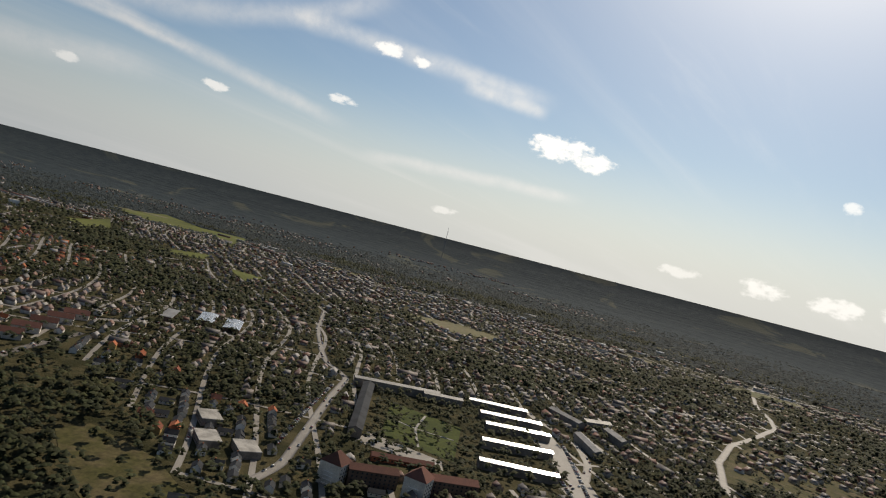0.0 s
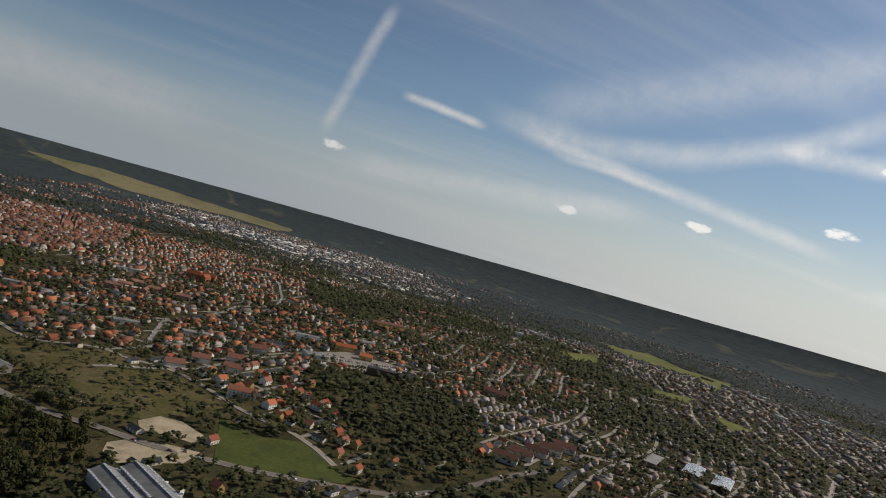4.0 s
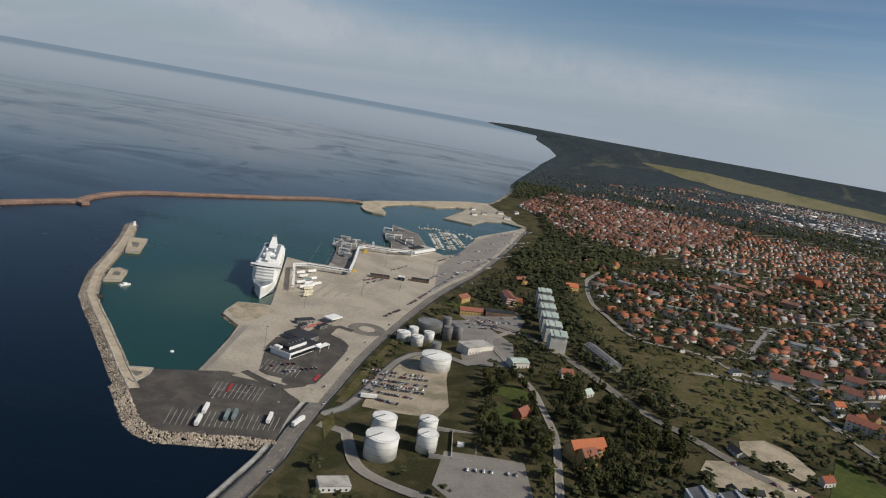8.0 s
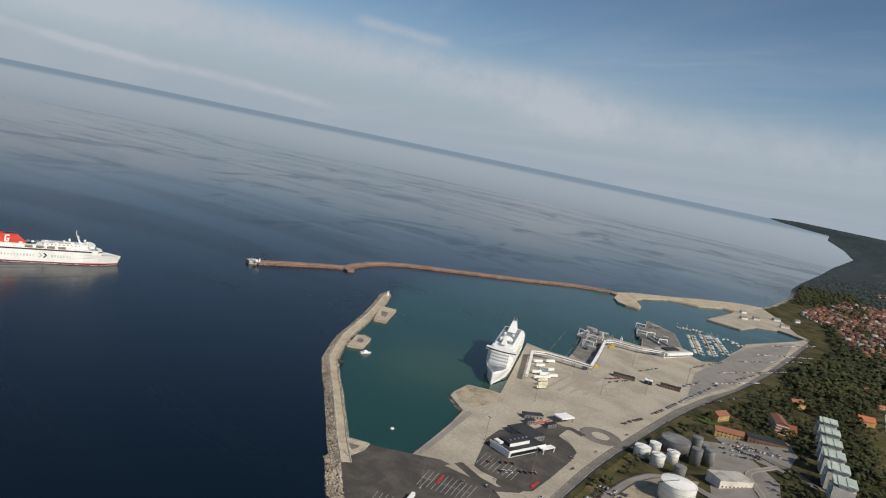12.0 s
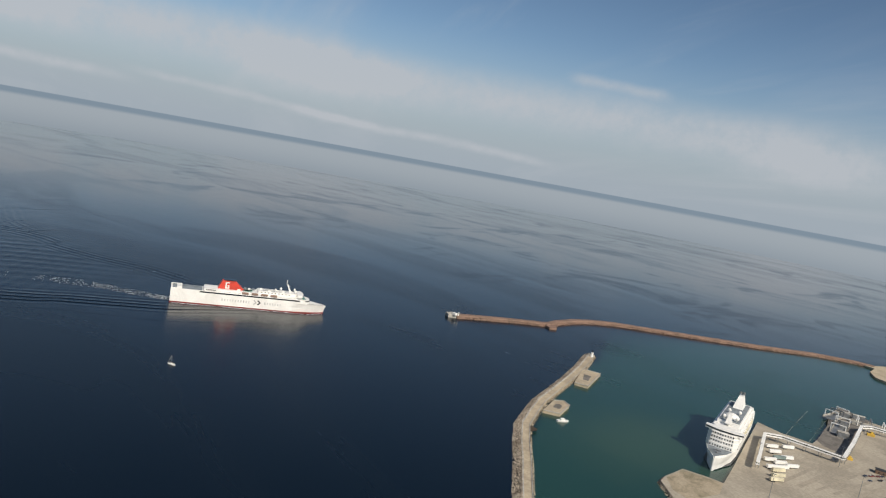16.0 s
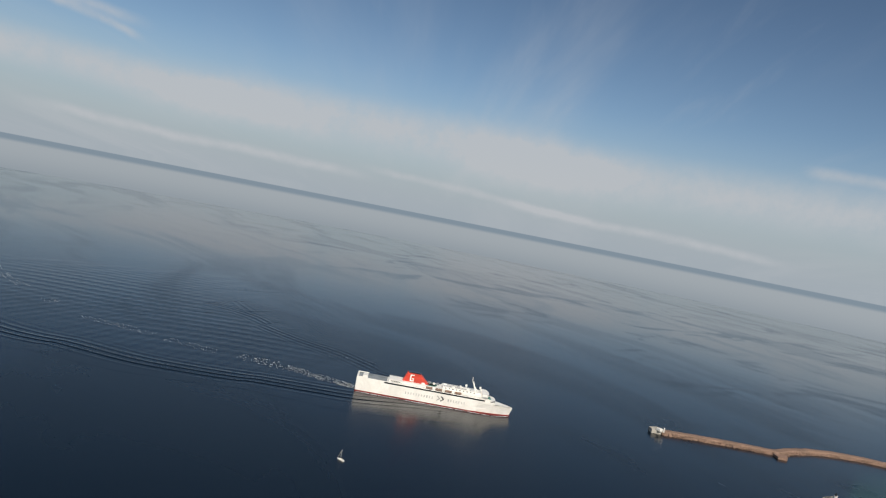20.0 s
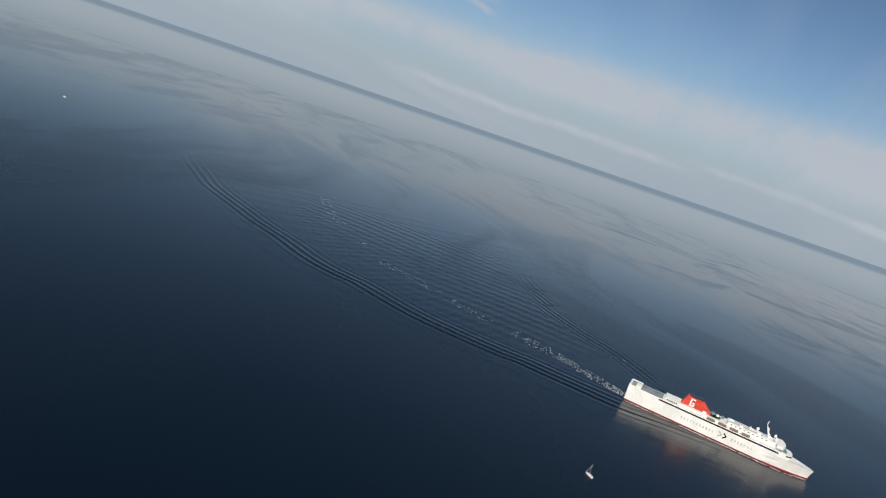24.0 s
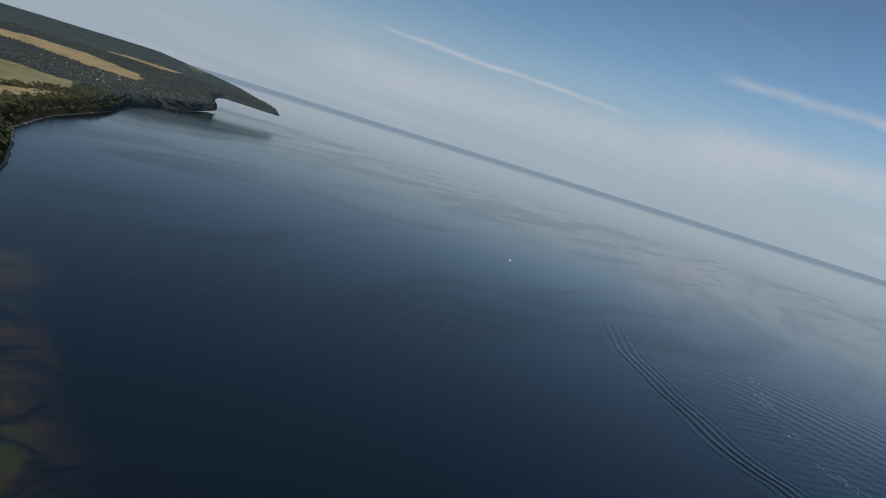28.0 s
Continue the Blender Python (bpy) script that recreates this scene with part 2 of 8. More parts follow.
M_PASTURE = material("bright_pasture", (0.125, 0.135, 0.035), 0.95, grain=0.1, patch=0.01, second=(0.09, 0.10, 0.03))
M_KERB = material("pale_concrete", (0.42, 0.40, 0.36), 0.85, grain=1.2, patch=0.1)
M_DIRT = material("gravel_yard", (0.38, 0.32, 0.235), 0.95, grain=0.6, patch=0.05, second=(0.22, 0.19, 0.13))
M_MEADOW = material("mown_meadow", (0.066, 0.080, 0.020), 0.95, grain=0.25, patch=0.03, second=(0.048, 0.062, 0.018), vary=0.25)
M_FIELD = material("dry_field", (0.25, 0.195, 0.115), 0.95, grain=0.08, patch=0.008, second=(0.18, 0.155, 0.080))
M_AIRFIELD = material("airfield_grass", (0.185, 0.165, 0.095), 0.95, grain=0.08, patch=0.006, second=(0.13, 0.13, 0.065))
M_HEATH = material("rough_heath", (0.070, 0.066, 0.023), 0.95, grain=0.25, patch=0.04, second=(0.112, 0.090, 0.046), vary=0.35)
M_LEAF = material("foliage", (0.042, 0.046, 0.018), 0.8, grain=0.5, patch=0.02, second=(0.055, 0.056, 0.018), vary=0.4, own=0.35, bump=0)
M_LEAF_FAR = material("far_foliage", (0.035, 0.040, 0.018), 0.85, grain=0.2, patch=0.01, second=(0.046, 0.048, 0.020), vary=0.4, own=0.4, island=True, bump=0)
# The blue-grey of distant air is painted into this foliage colour.
M_HAZED_WOODS = material("hazed_far_woods", (0.034, 0.043, 0.044), 0.9, grain=0.2, patch=0.01, second=(0.046, 0.055, 0.053), vary=0.4, own=0.3, island=True, bump=0)
M_BARK = material("bark", (0.07, 0.055, 0.04), 0.95, grain=4)
M_ROCK_RED = material("reddish_stone", (0.225, 0.150, 0.115), 0.95, grain=0.5, patch=0.05, second=(0.175, 0.122, 0.095), vary=0.3, own=0.3, island=True)
M_ROCK = material("armour_stone", (0.38, 0.325, 0.255), 0.95, grain=0.6, patch=0.06, second=(0.23, 0.19, 0.15), vary=0.3, own=0.3, island=True)
M_PIER = material("pier_gravel", (0.44, 0.37, 0.27), 0.95, grain=0.5, patch=0.05, second=(0.33, 0.28, 0.21))
M_WHITE = material("white_paint", (0.80, 0.79, 0.76), 0.45, grain=0.6, patch=0.06, second=(0.70, 0.69, 0.66), vary=0.05, bump=0.03)
M_HULL_RED = material("red_boot_top", (0.20, 0.022, 0.022), 0.5, grain=0.6, bump=0.03)
M_FUNNEL = material("red_funnel_paint", (0.62, 0.055, 0.03), 0.45, grain=0.6, vary=0.06, bump=0.02)
M_DECK = material("grey_deck", (0.22, 0.25, 0.27), 0.7, grain=0.9, patch=0.1)
M_RAMP = material("worn_ramp_deck", (0.135, 0.125, 0.115), 0.9, grain=0.6, patch=0.06, second=(0.20, 0.185, 0.165), vary=0.3)
M_GREEN_DECK = material("green_deck", (0.10, 0.22, 0.19), 0.7, grain=0.9, patch=0.1)
M_DARK = material("dark_glass_band", (0.018, 0.022, 0.028), 0.18, grain=1.0, vary=0.1, bump=0)
M_STEEL = material("grey_steel", (0.28, 0.29, 0.30), 0.45, 0.5, grain=1.5, patch=0.2)
M_TANK = material("tank_white", (0.78, 0.77, 0.73), 0.5, grain=0.3, patch=0.05, second=(0.64, 0.62, 0.57), vary=0.05, bump=0.03)
M_TANK_GREY = material("tank_grey", (0.24, 0.235, 0.225), 0.6, 0.2, grain=0.3, patch=0.05)
M_ROOF_DARK = material("dark_roofing", (0.045, 0.048, 0.053), 0.85, grain=0.8, patch=0.07)
M_ROOF_RED = material("red_tiles", (0.40, 0.115, 0.05), 0.85, grain=1.6, patch=0.15, second=(0.28, 0.09, 0.05), own=0.3,
                      spread=[(0.33, 0.105, 0.048), (0.24, 0.085, 0.05), (0.36, 0.125, 0.06), (0.18, 0.08, 0.055)])
M_ROOF_DULL = material("dull_red_tiles", (0.17, 0.078, 0.058), 0.85, grain=1.6, patch=0.15, second=(0.14, 0.07, 0.055), own=0.2)
M_ROOF_MIX = material("roofs", (0.2, 0.15, 0.12), 0.68, grain=1.2, patch=0.1, own=0.25, island=True,
                      spread=[(0.17, 0.085, 0.062), (0.12, 0.11, 0.105), (0.21, 0.095, 0.06), (0.085, 0.08, 0.08), (0.14, 0.085, 0.07), (0.24, 0.23, 0.22), (0.12, 0.095, 0.085), (0.10, 0.085, 0.078), (0.075, 0.068, 0.068)])
M_ROOF_WARM = material("villa_roofs", (0.25, 0.10, 0.06), 0.85, grain=1.2, patch=0.1, own=0.25, island=True,
                       spread=[(0.31, 0.11, 0.06), (0.22, 0.09, 0.058), (0.36, 0.135, 0.068), (0.15, 0.125, 0.115), (0.18, 0.085, 0.06), (0.11, 0.10, 0.10), (0.27, 0.105, 0.062), (0.28, 0.27, 0.26), (0.33, 0.125, 0.065)])
M_ROOF_TOWN = material("old_town_roofs", (0.4, 0.13, 0.06), 0.85, grain=1.2, patch=0.1, own=0.25, island=True,
                       spread=[(0.20, 0.085, 0.055), (0.24, 0.10, 0.06), (0.13, 0.065, 0.05), (0.22, 0.115, 0.08), (0.095, 0.06, 0.052), (0.075, 0.07, 0.068), (0.16, 0.12, 0.10), (0.15, 0.075, 0.058), (0.11, 0.07, 0.06), (0.26, 0.25, 0.235)])
M_WALL_MIX = material("house_walls", (0.5, 0.45, 0.38), 0.9, grain=1.0, patch=0.1, own=0.2, island=True,
                      spread=[(0.55, 0.51, 0.44), (0.46, 0.38, 0.27), (0.68, 0.66, 0.62), (0.36, 0.28, 0.21), (0.50, 0.45, 0.40), (0.28, 0.14, 0.09)])
M_WALL_PALE = material("pale_render", (0.64, 0.60, 0.53), 0.9, grain=1.0, patch=0.1, second=(0.54, 0.50, 0.44))
M_WALL_OCHRE = material("ochre_render", (0.52, 0.36, 0.15), 0.9, grain=1.0, patch=0.1)
M_WALL_BROWN = material("brown_brick", (0.17, 0.115, 0.085), 0.9, grain=1.0, patch=0.1)
M_WALL_DUN = material("dun_brick", (0.29, 0.25, 0.21), 0.9, grain=1.0, patch=0.1)
M_WALL_RED = material("brick_red_wall", (0.36, 0.14, 0.08), 0.9, grain=1.0, patch=0.1)
M_METAL_ROOF = material("bright_sheet_roof", (0.74, 0.74, 0.73), 0.28, 0.6, grain=0.5, patch=0.05, second=(0.66, 0.66, 0.66), vary=0.06, bump=0.03)
M_GREY_ROOF = material("grey_sheet_roof", (0.44, 0.49, 0.43), 0.7, 0.0, grain=0.5, patch=0.06, second=(0.34, 0.40, 0.34))
M_PANE = material("window_glass", (0.03, 0.035, 0.042), 0.12, grain=1.0, vary=0.1, bump=0)
M_TYRE = material("tyre_rubber", (0.02, 0.02, 0.02), 0.9)
M_CAR = material("car_paint", (0.3, 0.3, 0.3), 0.3, 0.2, grain=2, vary=0.05, bump=0,
                 spread=[(0.04, 0.04, 0.045), (0.55, 0.55, 0.54), (0.22, 0.03, 0.03), (0.10, 0.11, 0.13), (0.30, 0.31, 0.32), (0.05, 0.07, 0.13), (0.70, 0.70, 0.68)])
M_CARS_FAR = material("parked_car_paint", (0.3, 0.3, 0.3), 0.3, 0.2, grain=2, vary=0.05, bump=0, island=True,
                      spread=[(0.04, 0.04, 0.045), (0.55, 0.55, 0.54), (0.22, 0.03, 0.03), (0.10, 0.11, 0.13), (0.30, 0.31, 0.32), (0.72, 0.72, 0.70)])
M_YELLOW = material("yellow_paint", (0.62, 0.40, 0.06), 0.5, bump=0.03)
M_CREAM = material("cream_tarpaulin", (0.72, 0.66, 0.48), 0.6, bump=0.05)
M_TEAL = material("grey_green_tarpaulin", (0.20, 0.26, 0.25), 0.6, bump=0.05)
M_FOAM = material("sea_foam", (0.60, 0.64, 0.66), 0.8, grain=0.6, patch=0.1, vary=0.2)
M_RED = material("red_paint", (0.38, 0.04, 0.035), 0.5, bump=0.03)
M_LINE = material("road_marking", (0.46, 0.45, 0.42), 0.8, grain=2)


def ground_material():
    m = bpy.data.materials.new("open_ground")
    m.use_nodes = True
    t = m.node_tree
    g = Graph(t)
    shader = t.nodes["Principled BSDF"]
    where = t.nodes.new("ShaderNodeNewGeometry").outputs["Position"]
    fine, mid, broad = g.noise(where, 0.25, 6, 0.65), g.noise(where, 0.030, 5, 0.6, 0.5), g.noise(where, 0.0045, 4, 0.55, 0.3)
    tone = g.mix(g.smooth(mid, 0.40, 0.62), (0.038, 0.038, 0.018), (0.086, 0.074, 0.038))
    tone = g.mix(g.smooth(broad, 0.52, 0.62), tone, g.mix(mid, (0.040, 0.040, 0.018), (0.105, 0.088, 0.048)))
    tone = g.mix(g.smooth(fine, 0.60, 0.80, 0.0, 0.6), tone, (0.09, 0.082, 0.06))
    bits = t.nodes.new("ShaderNodeSeparateXYZ")
    t.links.new(where, bits.inputs[0])
    # Pale limestone shingle along the waterline, weed-grown bed below it.
    shore = g.math("MULTIPLY", g.smooth(bits.outputs[2], 0.1, 0.7), g.smooth(bits.outputs[2], 1.2, 2.2, 1.0, 0.0))
    tone = g.mix(g.math("MULTIPLY", shore, g.smooth(mid, 0.3, 0.6, 0.4, 1.0)), tone, (0.36, 0.32, 0.26))
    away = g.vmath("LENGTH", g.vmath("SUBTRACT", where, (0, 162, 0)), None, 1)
    # Past 2.1 km the woods tone has distance haze painted in as blue.
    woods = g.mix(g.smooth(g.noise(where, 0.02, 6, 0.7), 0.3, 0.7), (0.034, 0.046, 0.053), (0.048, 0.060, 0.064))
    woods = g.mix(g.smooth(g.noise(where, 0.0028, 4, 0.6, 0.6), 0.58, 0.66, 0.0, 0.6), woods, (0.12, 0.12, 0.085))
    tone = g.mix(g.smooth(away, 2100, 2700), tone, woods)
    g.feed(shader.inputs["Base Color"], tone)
    shader.inputs["Roughness"].default_value = 0.95
    shader.inputs["Specular IOR Level"].default_value = 0.05
    b = t.nodes.new("ShaderNodeBump")
    b.inputs["Strength"].default_value, b.inputs["Distance"].default_value = 0.6, 2.0
    t.links.new(fine, b.inputs["Height"])
    t.links.new(b.outputs[0], shader.inputs["Normal"])
    return m


def t_colour(tree, vector, scale):
    """A slow swirl to bend straight lanes."""
    made = tree.nodes.new("ShaderNodeTexNoise")
    tree.links.new(vector, made.inputs["Vector"])
    made.inputs["Scale"].default_value, made.inputs["Detail"].default_value = scale, 2.0
    return made.outputs[1]


def water_material(name="sea_water"):
    m = bpy.data.materials.new(name)
    m.use_nodes = True
    t = m.node_tree
    g = Graph(t)
    shader = t.nodes["Principled BSDF"]
    where = t.nodes.new("ShaderNodeNewGeometry").outputs["Position"]
    # The bed shows through: deep blue outside, green and milky in the harbour, brown weed over the shoals.
    deep = g.mix(g.noise(where, 0.004, 3, 0.5), (0.0011, 0.0045, 0.0095), (0.0016, 0.0060, 0.0120))
    xyz = t.nodes.new("ShaderNodeSeparateXYZ")
    t.links.new(where, xyz.inputs[0])
    px, py = xyz.outputs[0], xyz.outputs[1]
    bow = g.math("DIVIDE", g.math("SUBTRACT", py, 790.0), 260.0)
    bow = g.math("MAXIMUM", g.math("SUBTRACT", 1.0, g.math("MULTIPLY", bow, bow)), 0.0)
    lee = g.math("ADD", g.math("MULTIPLY_ADD", py, 0.455, g.math("ADD", px, -153.9)), g.math("MULTIPLY", bow, 40.0))
    inside = g.math("MULTIPLY", g.smooth(lee, -14, 2), g.smooth(g.math("SUBTRACT", py, g.math("MULTIPLY_ADD", px, 1.49, 1866.0)), -40, 40, 1.0, 0.0))
    ragged = g.math("ADD", px, g.math("MULTIPLY", g.noise(where, 0.012, 4, 0.6), 90))
    inside = g.math("MULTIPLY", g.math("MULTIPLY", inside, g.smooth(py, 548, 572)), g.smooth(ragged, -430, -230))
    tone = g.mix(g.math("MULTIPLY", inside, 0.9), deep, (0.013, 0.050, 0.041))
    milky = g.vmath("LENGTH", g.scale(g.vmath("SUBTRACT", where, (-150, 826, 0)), (1.0, 0.7, 0.0)), None, 1)
    tone = g.mix(g.smooth(g.math("ADD", milky, g.math("MULTIPLY", g.noise(where, 0.03, 4, 0.6), 50)), 34, 130, 0.7, 0.0), tone, (0.036, 0.072, 0.046))
    # Weed and pale stones show through the shallows along the southern shore.
    shoal = g.math("ADD", g.math("MULTIPLY", g.math("ADD", px, 290.0), -0.90), g.math("MULTIPLY", g.math("ADD", py, 250.0), 0.43))
    shoal = g.math("ADD", shoal, g.math("MULTIPLY", g.math("SUBTRACT", g.noise(where, 0.010, 4, 0.6), 0.5), 110.0))
    near = g.math("MULTIPLY", g.smooth(shoal, 55, 105, 1.0, 0.0), g.math("MULTIPLY", g.smooth(py, -460, -380), g.smooth(py, 150, 330, 1.0, 0.0)))
    weed = g.math("MULTIPLY", near, g.smooth(g.noise(where, 0.020, 6, 0.65, 0.8), 0.36, 0.60))
    tone = g.mix(weed, tone, g.mix(g.smooth(g.noise(where, 0.018, 3, 0.5), 0.45, 0.6), (0.030, 0.020, 0.013), (0.019, 0.023, 0.010)))
    g.feed(shader.inputs["Base Color"], tone)
    reach = g.vmath("LENGTH", g.vmath("SUBTRACT", where, (0, 162, 0)), None, 1)
    shader.inputs["IOR"].default_value = 1.33
    # Wind lanes: smooth slicks between ruffled water; cat's-paws darken the sea off the harbour.
    warp = g.vmath("ADD", where, g.scale(t_colour(t, where, 0.0011), (420.0, 420.0, 0.0)))
    lanes = g.smooth(g.noise(g.scale(warp, (0.0011, 0.0034, 0.0)), 1.0, 6, 0.62, 0.9), 0.40, 0.62)
    paws = g.smooth(g.noise(g.scale(warp, (0.0050, 0.0030, 0.0)), 1.0, 5, 0.6, 0.6), 0.52, 0.66)
    paws = g.math("MULTIPLY", paws, g.math("MULTIPLY", g.smooth(py, 900, 1500), g.smooth(reach, 3000, 4300, 1.0, 0.25)))
    ruffled = g.math("MINIMUM", g.math("ADD", g.math("MULTIPLY", lanes, 0.55), g.math("MULTIPLY", paws, 0.75)), 1.0)
    g.feed(shader.inputs["Roughness"], g.math("ADD", g.smooth(ruffled, 0, 1, 0.09, 0.19), g.smooth(reach, 700, 2200, 0.14, 0.0)))
    ripple = g.noise(where, 0.30, 3, 0.6)
    b = t.nodes.new("ShaderNodeBump")
    g.feed(b.inputs["Strength"], g.math("MULTIPLY", g.smooth(ruffled, 0, 1, 0.03, 0.09), g.smooth(reach, 1000, 2400, 1.0, 0.04)))
    b.inputs["Distance"].default_value = 0.6
    t.links.new(ripple, b.inputs["Height"])
    t.links.new(b.outputs[0], shader.inputs["Normal"])
    return m


M_GROUND, M_WATER = ground_material(), water_material()

# ---- the lie of the land ----
EYE = np.array([0.0, 162.0, 241.0])
COAST_SOUTH = [(-27000, -35000), (-8000, -8300), (-5560, -5287), (-4900, -4500), (-4467, -4000), (-4265, -3830), (-4205, -3960), (-4185, -4147), (-4160, -4330), (-3900, -4140), (-3500, -3720),
               (-3254, -3409), (-2814, -2909), (-2301, -2477), (-2047, -2358), (-1696, -2091), (-1503, -1852),
               (-1054, -1438), (-827, -1174), (-738, -1001), (-635, -814), (-514, -635), (-440, -521), (-375, -420), (-285, -250), (-175, 0), (-75, 190), (-8, 339), (10, 435), (15, 482)]
LANDFILL = [(17, 511), (0, 508), (-22, 503), (-44, 498), (-59, 494), (-69, 497), (-79, 506), (-93, 526), (-106, 543), (-115, 565), (-121, 581), (-104, 588), (-72, 600)]
QUAY_EDGE = [(-72, 600), (-73, 638), (-75, 685), (-79, 721), (-95, 738), (-103, 746), (-105, 760), (-103, 792), (-85, 798), (-69, 800), (-80, 862), (-111, 1027), (-82, 1018), (-51, 1022), (-51, 1053), (-58, 1119), (-69, 1183), (-70, 1243), (-52, 1215), (-24, 1213), (17, 1214), (4, 1318), (-5, 1436), (22, 1415), (49, 1389), (65, 1315), (75, 1270), (90, 1246), (105, 1232), (131, 1262), (138, 1301), (147, 1370), (157, 1417), (166, 1478), (198, 1543), (256, 1660), (276, 1709)]
COAST_NORTH = [(275, 1745), (229, 1771), (186, 1738), (155, 1648), (88, 1660), (130, 1827), (145, 1909), (201, 2078), (229, 2189), (287, 2511), (306, 2800), (362, 3172), (478, 3859), (636, 4770), (1006, 6633), (1196, 8549), (1453, 12218), (2054, 17121), (1700, 21000), (1500, 24000), (1400, 30000), (2000, 37116), (54182, 37116), (54182, -35218)]
OUTLINE = np.array(COAST_SOUTH + LANDFILL + QUAY_EDGE[1:] + COAST_NORTH, float)
SHORE_Y = [-2560, -1281, -546, -1, 435, 456, 595, 700, 809, 915, 1006, 1144, 1392, 1638, 2149, 3115, 6773, 11876, 17121, 24000, 37116]
SHORE_X = [-2400, -960, -490, -194, 14, 23, 29, 39, 64, 96, 131, 171, 277, 305, 319, 393, 1151, 1650, 2080, 1500, 2000]


def sstep(a, b, x):
    x = np.clip((x - a) / (b - a), 0, 1)
    return x * x * (3 - 2 * x)


def coast_distance(x, y):
    """Metres to the nearest shore, positive on land."""
    best = np.full(x.shape, 1e9)
    inside = np.zeros(x.shape, bool)
    a, b = OUTLINE, np.roll(OUTLINE, -1, 0)
    for (x0, y0), (x1, y1) in zip(a, b):
        dx, dy = x1 - x0, y1 - y0
        s = np.clip(((x - x0) * dx + (y - y0) * dy) / (dx * dx + dy * dy), 0, 1)
        best = np.minimum(best, (x - x0 - s * dx) ** 2 + (y - y0 - s * dy) ** 2)
        if y0 != y1:
            inside ^= ((y0 > y) != (y1 > y)) & (x < dx * (y - y0) / dy + x0)
    best = np.sqrt(best)
    return np.where(inside, best, -best)


def heights(x, y):
    """The ground's height above the sea before the far land is drawn in."""
    x, y = np.asarray(x, float), np.asarray(y, float)
    d = coast_distance(x, y)
    u = x - np.interp(y, SHORE_Y, SHORE_X)
    rise = 13 * sstep(27, 190, u) + 14 * sstep(160, 350, u) + 20 * sstep(350, 950, u)
    cliff = sstep(-200, -440, y) * 30 * sstep(4, 50, d)
    roll = (np.sin(x * 0.011 + 1.3) * np.cos(y * 0.009) + 0.6 * np.sin(x * 0.023 - y * 0.017)) * 1.6 * sstep(200, 540, u)
    land = np.minimum(2.3, 0.3 + d * np.where(y < -250, 0.4, 0.14)) + np.maximum(rise, cliff) * sstep(0, np.where(y < -250, 12.0, 40.0), d) + roll
    far = sstep(2500, 9000, np.hypot(x - EYE[0], y - EYE[1])) * 25 * sstep(0, 1500, d)
    return np.where(d > 0, land + far, np.maximum(-9, -0.2 + d * 0.06))


NEAR_R, FAR_R = 3600.0, 4740.0


def far_place(x, y, z):
    """Land past 3.6 km is drawn in along its line of sight, so that all of it lies within 4.7 km."""
    x, y, z = (np.asarray(v, float) for v in (x, y, z))
    dx, dy = x - EYE[0], y - EYE[1]
    d = np.maximum(np.hypot(dx, dy), 1e-6)
    over, room = np.maximum(d - NEAR_R, 0), FAR_R - NEAR_R
    k = np.where(d > NEAR_R, (NEAR_R + room * over / (over + room)) / d, 1.0)
    return EYE[0] + dx * k, EYE[1] + dy * k, EYE[2] + (z - EYE[2]) * k


def ground_at(x, y):
    return float(heights(np.array([x]), np.array([y]))[0])


